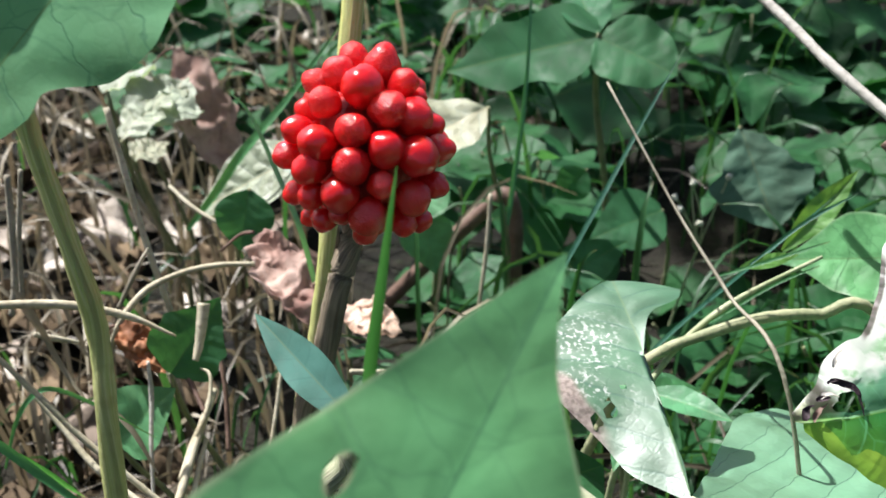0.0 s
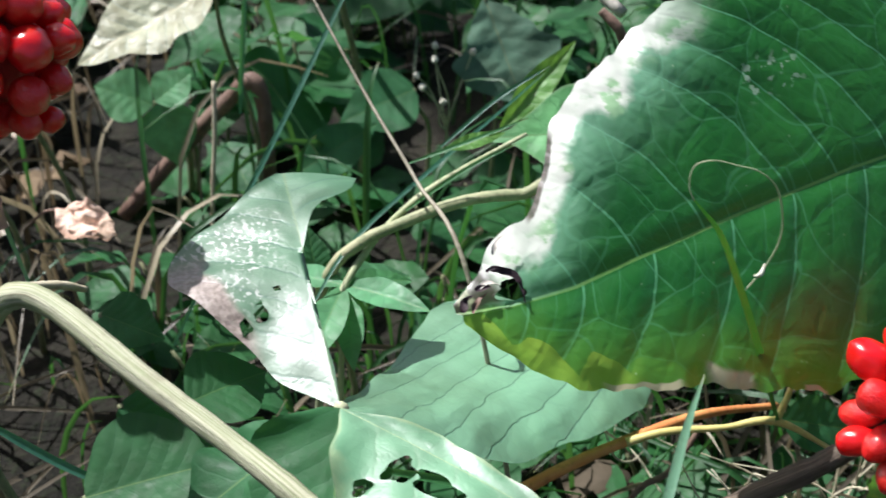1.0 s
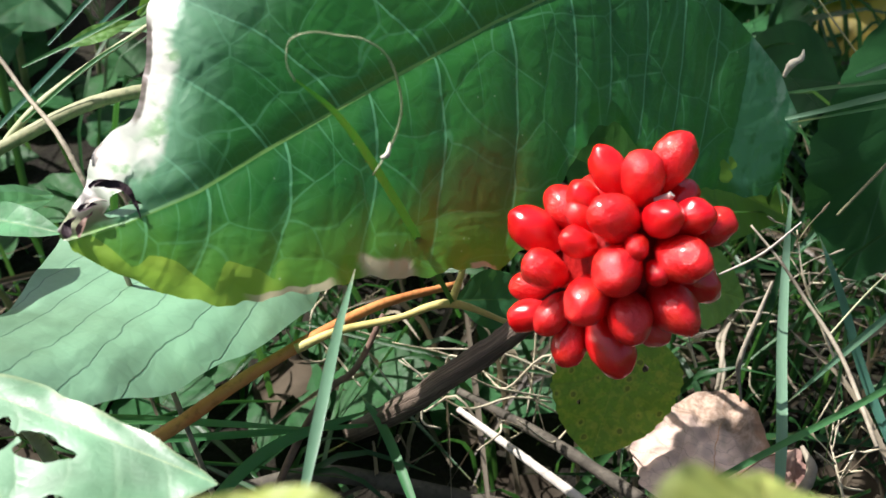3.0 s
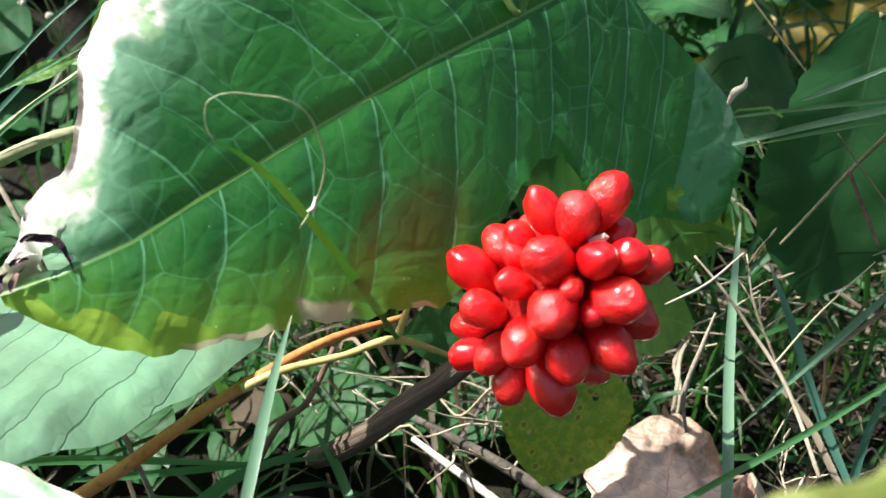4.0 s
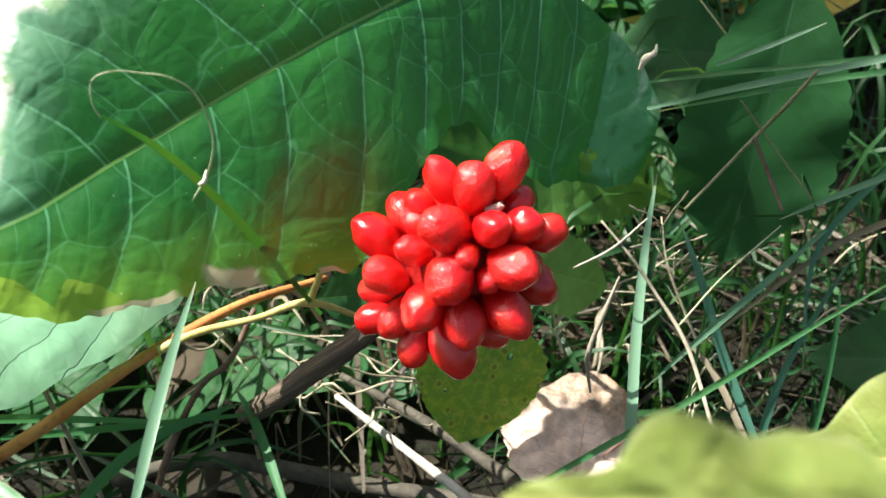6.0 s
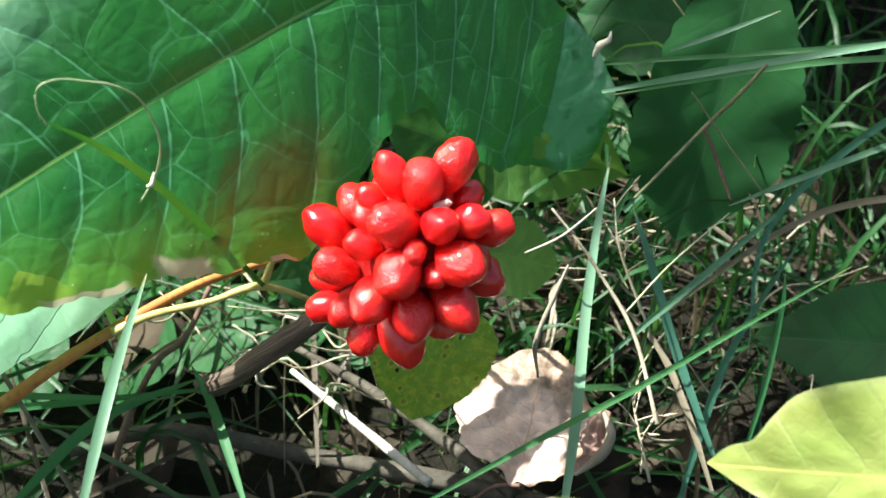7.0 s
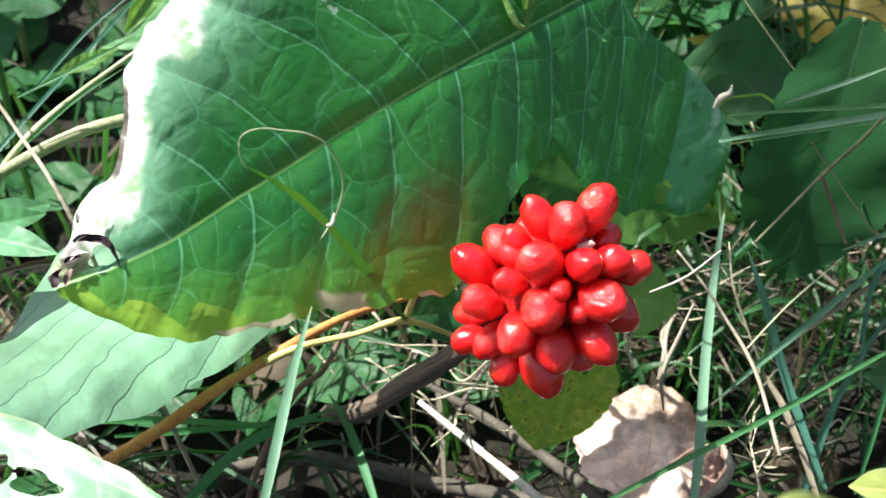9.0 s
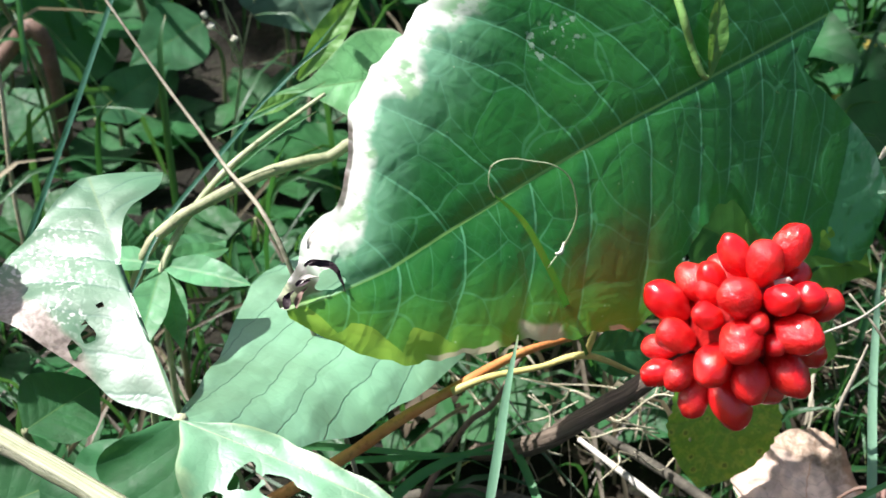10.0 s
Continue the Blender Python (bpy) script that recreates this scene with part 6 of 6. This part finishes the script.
# the small whorled plant
W0 = (0.062, 0.345, 0.096)
whorl = thing("whorled_plant", "small plant with a star of narrow green leaves", "plant")
tube("stem", [W0, (0.058, 0.352, 0.05), (0.055, 0.36, -0.02)], (0.001, 0.0011, 0.0013), M_FADED, whorl, 12, 6)
for tipw in ((0.085, 0.359, 0.090), (0.086, 0.325, 0.102), (0.064, 0.319, 0.085), (0.086, 0.378, 0.082), (0.051, 0.312, 0.093), (0.039, 0.360, 0.095)):
    leaf("leaflet", W0, tipw, (0, -0.4, 0.9), M_CLOVER, (0.02, 0.08, 0.13, 0.16, 0.165, 0.15, 0.11, 0.06, 0.0), parent=whorl, nu=20, nv=10, droop=0.15, fold=0.25)

# ---- dead leaves ----
def dead(name, base, tip, face, mat, prof, label, **kw):
    top = thing(name, label, "dead leaf")
    x, y, z = base
    tube("stalk", [base, (x - 0.006, y + 0.004, z - 0.003), (x - 0.014, y + 0.005, z - 0.010)], (0.0007, 0.0006, 0.0005), M_TWIG, top, 8, 6)
    leaf("blade", base, tip, face, mat, prof, parent=top, **{"nu": 44, "nv": 34, "crumple": 0.12, "wave": 0.06, "teeth": 0.04, **kw})
    return top


dead("dry_leaf", (0.238, 0.240, 0.024), (0.2625, 0.279, 0.034), (0.05, -0.30, 0.95), M_TAN, (0.06, 0.28, 0.40, 0.46, 0.47, 0.43, 0.36, 0.26, 0.10), "crumpled tan dry leaf lying in the grass", right=(0.06, 0.22, 0.33, 0.40, 0.42, 0.40, 0.34, 0.24, 0.06), seed=5, cut=0.03, crumple=0.07, fold=-0.24, nu=70, nv=60)
dead("dry_leaf", (-0.155, 0.609, 0.131), (-0.121, 0.576, 0.074), (0.2, -0.8, 0.5), M_RUST, (0.02, 0.1, 0.16, 0.2, 0.2, 0.17, 0.13, 0.08, 0.0), "curled reddish brown dead leaf", curl=-1.0, seed=2)
dead("dry_leaf", (-0.073, 0.399, 0.127), (-0.046, 0.363, 0.114), (0.2, -0.8, 0.5), M_RUST, (0.05, 0.1, 0.14, 0.18, 0.22, 0.22, 0.18, 0.12, 0.0), "shrivelled pinkish brown dead leaf", curl=-1.5, seed=7, crumple=0.16)
dead("dry_leaf", (-0.110, 0.356, 0.113), (-0.094, 0.343, 0.103), (0.2, -0.8, 0.5), M_SCRAP, (0.05, 0.2, 0.25, 0.28, 0.25, 0.22, 0.16, 0.1, 0.0), "orange-brown shrivelled leaf scrap", seed=9, crumple=0.18)
dead("dry_leaf", (0.267, 0.248, 0.036), (0.251, 0.230, 0.037), (0.3, -0.6, 0.6), M_RUST, (0.05, 0.15, 0.2, 0.22, 0.2, 0.17, 0.12, 0.08, 0.0), "curled brown strip of dead leaf", curl=-2, seed=13)
dead("dry_leaf", (-0.050, 0.446, 0.071), (-0.026, 0.429, 0.070), (0.1, -0.6, 0.8), M_TAN, OVATE, "small buff dead leaf", seed=15)

rc = random.Random(31)
for k in range(58):
    x, y = rc.uniform(0.15, 0.36), rc.uniform(0.25, 0.37)
    if 0.20 < x < 0.285 and y < 0.285:
        continue
    z = rc.uniform(0.0, 0.03)
    a, ln = rc.uniform(0, 6.28), rc.uniform(0.02, 0.06)
    w = [(x + math.cos(a) * ln * q + rc.uniform(-0.0025, 0.0025), y + math.sin(a) * ln * q * 0.6 + rc.uniform(-0.0025, 0.0025), z + rc.uniform(0.2, 1.0) * ln * q) for q in (0, 0.3, 0.6, 1)]
    stem("dry_straw", w, (0.0003, 0.0004, 0.00035, 0.0002), M_STRAW, "thin curled dry grass straw beside the dry leaf", "straw", ring=5, n=12, group="dry straws")
for q in ([(0.266, 0.291, 0.011), (0.272, 0.299, 0.021), (0.278, 0.309, 0.025), (0.288, 0.316, 0.030)], [(0.268, 0.291, 0.010), (0.274, 0.300, 0.018), (0.276, 0.309, 0.022), (0.287, 0.318, 0.030)]):
    stem("dry_seed_head", q, (0.0004, 0.0007, 0.0007, 0.0003), M_DRYSTEM, "twisted dry grass seed head beside the dry leaf", "seed head", ring=6, ridges=0.2)



def panicle(base, tip, count, seed):
    """A fine grass seed head: a thread-like stem, hair-thin side branches, a small husk on each."""
    rng = random.Random(seed)
    top = thing("grass_panicle", "fine pale grass seed head with hair-thin branches", "seed head", "grass seed heads")
    b, t = Vector(base), Vector(tip)
    ax = t - b
    bend = Vector((rng.uniform(-0.1, 0.1), rng.uniform(-0.1, 0.1), 0.1)) * ax.length
    tube("stem", [b, b + ax * 0.5 + bend, t], (0.0005, 0.0004, 0.0002), M_STRAW, top, 14, 5)
    for i in range(count):
        q = 0.35 + 0.62 * i / count
        at = b + ax * q + bend * (4 * q * (1 - q))
        way = (ax.normalized() * 0.6 + Vector((rng.uniform(-1, 1), rng.uniform(-1, 0.4), rng.uniform(-0.4, 0.6)))).normalized()
        end = at + way * ax.length * rng.uniform(0.15, 0.38)
        br = tube("branch", [at, (at + end) / 2 + Vector((0, 0, 0.001)), end], (0.00025, 0.0002, 0.00015), M_STRAW, top, 6, 4)
        tube("husk", [end - way * 0.001, end + way * 0.0012, end + way * 0.0036], (0.0002, 0.00045, 0.0001), M_STRAW, br, 6, 5)


panicle((0.288, 0.265, 0.046), (0.287, 0.295, 0.074), 11, 1)
panicle((0.249, 0.276, 0.048), (0.248, 0.281, 0.057), 7, 3)
panicle((0.273, 0.228, 0.026), (0.274, 0.249, 0.046), 9, 4)
tagged(stem("dry_husk", [(0.280, 0.304, 0.121), (0.281, 0.303, 0.125), (0.283, 0.302, 0.127), (0.284, 0.303, 0.129)], (0.0005, 0.0011, 0.0008, 0.0002), M_SEED, "small pale curled husk at the leaf margin"), category="husk")
tagged(stem("dry_leaf_strip", [(0.250, 0.230, 0.037), (0.257, 0.230, 0.043), (0.261, 0.233, 0.047), (0.262, 0.240, 0.048)], (0.0004, 0.0016, 0.0014, 0.0006), M_DRYSTEM, "curled tan strip of dry leaf beside the dry leaf"), category="dead leaf")

# tiny white flowers on thread-like stalks
spray = thing("flower_spray", "spray of tiny white flower buds on threads", "flower")
F0 = (0.106, 0.542, 0.049)
for k, q in enumerate(((0.093, 0.535, 0.080), (0.101, 0.538, 0.086), (0.104, 0.530, 0.069), (0.102, 0.549, 0.088), (0.095, 0.533, 0.075), (0.119, 0.547, 0.085))):
    mid = [(a + b) / 2 + 0.004 * math.sin(k * 2 + i) for i, (a, b) in enumerate(zip(F0, q))]
    tube("thread", [F0, mid, q], (0.0005, 0.0004, 0.0003), M_FADED, spray, 10, 5)
    bm = bmesh.new()
    bmesh.ops.create_icosphere(bm, subdivisions=2, radius=0.0016)
    for v in bm.verts:
        v.co = Vector(q) + v.co * (1 + 0.5 * noise.noise(v.co * 900 + Vector((k, 0, 0))))
    part("bud", bm, M_SEED, spray)
tube("stalk", [F0, (F0[0], F0[1] + 0.02, 0.03), (F0[0] - 0.01, F0[1] + 0.03, -0.02)], (0.0006, 0.0007, 0.0008), M_FADED, spray, 10, 5)


# ---- small plants of the undergrowth ----
HERB_LEAVES = []
for k, (prof, mat) in enumerate(((HEART, M_LEAF), (OVATE, M_LEAF), (ROUND, M_DARK), (OVATE, M_DARK), (HEART, M_DARK), (ROUND, M_LEAF))):
    v, f, u, g = leaf_data(1.0, prof, prof, 16, 12, fold=0.15, droop=0.22, wave=0.04, teeth=0.03, seed=20 + k)
    me_ob = mesh_object("leaf", v, f, mat, None, u, g)
    HERB_LEAVES.append(me_ob.data)
    bpy.data.objects.remove(me_ob)


def herb(x, y, height, size, n, kinds, seed):
    rng = random.Random(seed)
    top = thing("undergrowth_plant", "low green broad-leaved seedling on the forest floor", "plant", "undergrowth plants")
    lean = Vector((rng.uniform(-0.3, 0.3), rng.uniform(-0.4, 0.2), 1)) * height
    foot = Vector((x, y, -0.025))
    tube("stem", [foot, foot + lean * 0.5 + Vector((0.004, 0, 0)), foot + lean], (0.0012, 0.001, 0.0007), M_ARCH, top, 8, 5)
    for i in range(n):
        at = foot + lean * (0.45 + 0.55 * (i + 1) / n)
        turn = i * 137.5 + rng.uniform(-30, 30)
        ob = new("leaf", HERB_LEAVES[rng.choice(kinds)])
        ob.parent = top
        sc = size * rng.uniform(0.7, 1.2)
        ob.matrix_basis = Matrix.Translation(at) @ pose(0, 0, 0, 0, 0, turn) @ pose(0, 0, 0, rng.uniform(-25, 25), rng.uniform(-35, 20), 0) @ Matrix.Translation((0.006, 0, 0)) @ Matrix.Diagonal((sc, sc, sc, 1))


rs = random.Random(12)
made = 0
while made < 200:
    y = 0.47 + 0.95 * rs.random() ** 1.5
    x = rs.uniform(-0.30, 0.62) * (0.35 + y * 0.9)
    if -0.12 < x < 0.16 and y < 0.67 or x < -0.03 and y < 0.80:
        continue
    herb(x, y, rs.uniform(0.03, 0.09), rs.uniform(0.03, 0.055) * (1 + 0.3 * y), rs.randint(3, 6), rs.choice(((2, 3), (2, 4), (4, 5), (3, 4), (1, 3))), made)
    made += 1
for k, (x, y, h) in enumerate(((0.02, 0.36, 0.03), (0.16, 0.36, 0.03), (0.09, 0.38, 0.03), (0.0, 0.42, 0.04), (0.2, 0.42, 0.04), (0.33, 0.42, 0.04), (0.1, 0.46, 0.05), (0.05, 0.30, 0.04), (-0.02, 0.47, 0.05), (0.16, 0.5, 0.06), (0.21, 0.36, 0.02), (0.03, 0.56, 0.012), (0.09, 0.58, 0.012), (-0.03, 0.60, 0.012), (0.13, 0.54, 0.015), (0.0, 0.52, 0.01), (0.05, 0.50, 0.008), (0.10, 0.50, 0.008), (0.06, 0.62, 0.006), (0.12, 0.61, 0.006), (-0.01, 0.66, 0.006), (0.03, 0.66, 0.006), (0.15, 0.57, 0.01))):
    herb(x, y, h, 0.036, 5, (2, 3, 4), 300 + k)


# ---- grass and litter, uncounted ----
def field(name, count, area, length, width, material, label, lay, seed, n=7):
    rng = np.random.RandomState(seed)
    V, Fc, U = [], [], []
    for i in range(count):
        y = area[2] + (area[3] - area[2]) * rng.rand() ** 1.3
        x = (area[0] + (area[1] - area[0]) * rng.rand()) * (0.45 + 0.75 * y)
        ln = length * rng.uniform(0.5, 1.25)
        if -0.06 < x < 0.14 and 0.47 < y < 0.68 and rng.rand() < 0.8 or 0.205 < x < 0.295 and 0.18 < y < 0.285:
            continue
        if material is M_GRASS and (x < -0.03 and rng.rand() < 0.82 or 0.08 < x < 0.24 and y < 0.36 and rng.rand() < 0.75):
            continue
        az = rng.uniform(0, 6.283)
        out = np.array((math.cos(az), math.sin(az), 0))
        foot = np.array((x, y, -0.025))
        up = np.array((0, 0, 1.0))
        if lay > 0.8:
            a = foot + np.array((0, 0, rng.uniform(0.004, 0.045)))
            pts = [a, a + out * ln * 0.5 + up * rng.uniform(0, 0.015), a + out * ln + up * rng.uniform(-0.006, 0.01)]
        else:
            b = rng.uniform(0.15, 0.9)
            pts = [foot, foot + up * ln * 0.45 + out * ln * 0.12 * b, foot + up * ln * (0.85 - 0.35 * b) + out * ln * 0.45 * b, foot + up * ln * (1.0 - 0.75 * b) + out * ln * 0.85 * b]
        face = np.array((-math.sin(az) * 0.4, -0.7, 0.7)) + rng.uniform(-0.4, 0.4, 3)
        v, f, u = ribbon_data(pts, width * rng.uniform(0.5, 1.4), face, n, 0.3, rng.uniform(-1.5, 1.5))
        k = len(V)
        V += v
        U += u
        Fc += [tuple(q + k for q in t) for t in f]
    ob = mesh_object(name, V, Fc, material, None, U, U)
    return tagged(ob, label=label, category="grass", kind="stuff")


field("grass", 1100, (-0.5, 0.8, 0.42, 1.7), 0.14, 0.0021, M_GRASS, "thin green grass growing between the plants", 0, 1)
field("grass", 380, (0.30, 0.80, 0.28, 0.60), 0.12, 0.0018, M_GRASS, "tangle of thin green grass beside the berries", 0, 2)
field("grass", 700, (-0.4, 0.5, 0.30, 0.5), 0.07, 0.0015, M_GRASS, "short green grass under the leaves", 0, 3)
field("dry_grass", 560, (-0.5, 0.8, 0.26, 0.8), 0.10, 0.0016, M_OLDHAY, "dead buff grass lying on the ground", 1, 4)
field("dry_grass", 430, (-0.62, -0.02, 0.42, 0.95), 0.14, 0.0022, M_HAY, "dead buff grass standing among the stalks", 0, 5)
field("dry_grass", 260, (-0.5, 0.8, 0.8, 2.0), 0.12, 0.004, M_HAY, "dead buff grass lying on the ground farther off", 1, 6)


field("grass", 330, (0.28, 0.75, 0.26, 0.62), 0.055, 0.0016, M_GRASS, "short dark green grass close to the soil", 0, 11)
field("grass", 240, (0.05, 0.62, 0.22, 0.42), 0.13, 0.0018, M_GRASS, "green grass fallen flat under the leaves", 1, 7)
field("dry_grass", 110, (0.22, 0.5, 0.24, 0.40), 0.07, 0.0013, M_HAY, "tangle of fine dead grass beside the dry leaf", 0, 9)


def litter(count, area, seed, material, label):
    """Broken dead leaves strewn over the ground."""
    rng = random.Random(seed)
    V, Fc, U, G = [], [], [], []
    for i in range(count):
        y = area[2] + (area[3] - area[2]) * rng.random() ** 1.3
        x = rng.uniform(area[0], area[1]) * (0.45 + 0.75 * y)
        if -0.12 < x < 0.22 and 0.40 < y < 0.76:
            continue
        v, f, u, g = leaf_data(rng.uniform(0.02, 0.06), OVATE, OVATE, 8, 6, crumple=0.25, wave=0.06, curl=rng.uniform(-1, 1), seed=i)
        m = pose(x, y, -0.016 + rng.uniform(0, 0.012), rng.uniform(-30, 30), rng.uniform(-30, 30), rng.uniform(0, 360))
        k = len(V)
        V += [tuple(m @ Vector(p)) for p in v]
        U += u
        G += g
        Fc += [tuple(q + k for q in t) for t in f]
    ob = mesh_object("leaf_litter", V, Fc, material, None, U, G)
    return tagged(ob, label=label, category="leaf litter", kind="stuff")


def litter_material(name, a, b):
    k = Nodes(name)
    co = k.coords()
    r = k.island()
    c = k.mix(r, a, b)
    c = k.mix(k.math("MULTIPLY", k.step(k.noise(60, 5, co), 0.4, 0.7), 0.6), c, tuple(x * 0.6 for x in a))
    k.bump(k.noise(150, 4, co), 0.6, 0.001)
    return k.surface(c, 0.8, 0.2)


M_LITTER = litter_material("leaf_litter", (0.022, 0.018, 0.012), (0.085, 0.068, 0.045))
M_MIDLITTER = litter_material("brown_litter", (0.04, 0.026, 0.014), (0.20, 0.145, 0.085))
M_BLEACHED = litter_material("bleached_litter", (0.20, 0.15, 0.11), (0.62, 0.56, 0.48))
litter(380, (-0.5, 0.8, 0.26, 1.5), 8, M_LITTER, "brown broken dead leaves strewn over the soil")
litter(260, (-0.48, -0.06, 0.40, 1.1), 14, M_MIDLITTER, "brown curled dead leaves among the dry grass")
litter(90, (-0.42, -0.12, 0.42, 1.1), 10, M_BLEACHED, "bleached broken dead leaves lying in the sun")


# ---- round about, out of the camera's sight ----
def surround(name, count, reach, length, width, material, label, seed):
    """The same growth all round, thinner farther off; none where the camera goes."""
    rng = np.random.RandomState(seed)
    V, Fc, U = [], [], []
    while len(V) < count * 12:
        r, az = 0.35 + reach * rng.rand() ** 1.2, rng.uniform(0, 6.283)
        x, y = 0.12 + r * math.cos(az), 0.1 + r * math.sin(az)
        if y > 0.12 and -0.35 - 0.35 * y < x < 0.45 + 0.75 * y and y < 1.9:
            continue
        ln, a = length * rng.uniform(0.5, 1.3), rng.uniform(0, 6.283)
        out, up, foot = np.array((math.cos(a), math.sin(a), 0)), np.array((0, 0, 1.0)), np.array((x, y, -0.03))
        b = rng.uniform(0.2, 0.9)
        pts = [foot, foot + up * ln * 0.5 + out * ln * 0.15 * b, foot + up * ln * (1.0 - 0.6 * b) + out * ln * 0.8 * b]
        v, f, u = ribbon_data(pts, width * rng.uniform(0.5, 1.4), np.array((-math.sin(a), math.cos(a), 0.5)), 5, 0.3, 0.0)
        k = len(V)
        V += v
        U += u
        Fc += [tuple(q + k for q in t) for t in f]
    return tagged(mesh_object(name, V, Fc, material, None, U, U), label=label, category="grass", kind="stuff")


surround("grass", 5000, 2.6, 0.13, 0.006, M_GRASS, "green grass growing all round the spot", 21)
surround("dry_grass", 1500, 2.6, 0.12, 0.005, M_HAY, "dead buff grass mixed into the green", 22)


def low_leaves(count, reach, seed):
    rng = random.Random(seed)
    V, Fc, U, G = [], [], [], []
    base = [leaf_data(1.0, prof, prof, 6, 6, fold=0.15, droop=0.22, wave=0.04, seed=60 + i) for i, prof in enumerate((HEART, OVATE, ROUND))]
    for i in range(count):
        r, az = 0.4 + reach * rng.random(), rng.uniform(0, 6.283)
        x, y = 0.12 + r * math.cos(az), 0.1 + r * math.sin(az)
        if y > 0.12 and -0.35 - 0.35 * y < x < 0.45 + 0.75 * y and y < 1.6:
            continue
        v, f, u, g = base[i % 3]
        sc = rng.uniform(0.04, 0.09)
        m = pose(x, y, rng.uniform(0.0, 0.09), rng.uniform(-25, 25), rng.uniform(-25, 25), rng.uniform(0, 360)) @ Matrix.Diagonal((sc, sc, sc, 1))
        k = len(V)
        V += [tuple(m @ Vector(p)) for p in v]
        U += u
        G += g
        Fc += [tuple(q + k for q in t) for t in f]
    ob = mesh_object("low_plants", V, Fc, M_LEAF, None, U, G)
    return tagged(ob, label="low green broad-leaved plants covering the forest floor", category="plants", kind="stuff")


low_leaves(2600, 2.4, 23)


# an unseen young tree, added so its crown shades the growth behind the berries
def shade_tree():
    rng = random.Random(44)
    top = thing("shade_tree", "unseen young tree added to shade the undergrowth with its thin leafy crown", "tree")
    foot = Vector((0.62, 2.05, -0.03))
    trunk = [foot, foot + Vector((0.01, -0.05, 0.6)), foot + Vector((-0.03, -0.15, 1.3)), foot + Vector((-0.1, -0.35, 2.0)), foot + Vector((-0.2, -0.7, 2.5))]
    tube("trunk", trunk, (0.018, 0.016, 0.013, 0.009, 0.004), M_BARK, top, 30, 10, 0.04)
    V, Fc, U, G = [], [], [], []
    base = [leaf_data(1.0, OVATE, OVATE, 6, 6, fold=0.12, droop=0.2, wave=0.03, seed=80 + i) for i in range(2)]
    for k in range(16):
        h = rng.uniform(1.4, 1.9)
        sx, sy = rng.uniform(0.08, 0.75), rng.uniform(0.50, 1.15)
        end = Vector((sx, sy, 0)) + TO_SUN / TO_SUN.z * h
        start = trunk[2].lerp(trunk[3], rng.random())
        mid = (start + end) / 2 + Vector((0, 0, 0.10))
        tube("limb", [start, mid, end], (0.006, 0.004, 0.0015), M_BARK, top, 12, 6)
    made = 0
    while made < 345:
        # crown leaves placed by where their shade falls, gaps left for sunlit spots
        dense = made % 6 == 0
        sx, sy, h = rng.uniform(0.39 if dense else 0.08, 0.62 if dense else 0.85), rng.uniform(0.20, 0.50 if dense else 1.25), rng.uniform(1.3, 2.0)
        if sx < 0.36 and sy < 0.42 or sx < 0.25 and sy < 0.58 or 0.40 < sx < 0.56 and 0.45 < sy < 0.58 or noise.noise(Vector((sx * 5, sy * 5, 7))) < -0.22:
            continue
        at = Vector((sx, sy, 0)) + TO_SUN / TO_SUN.z * h
        v, f, u, g = base[made % 2]
        sc = rng.uniform(0.05, 0.10)
        m = pose(at.x, at.y, at.z, rng.uniform(-35, 35), rng.uniform(-35, 35), rng.uniform(0, 360)) @ Matrix.Diagonal((sc, sc, sc, 1))
        k = len(V)
        V += [tuple(m @ Vector(p)) for p in v]
        U += u
        G += g
        Fc += [tuple(q + k for q in t) for t in f]
        made += 1
    mesh_object("crown", V, Fc, M_LEAF, top, U, G)


shade_tree()
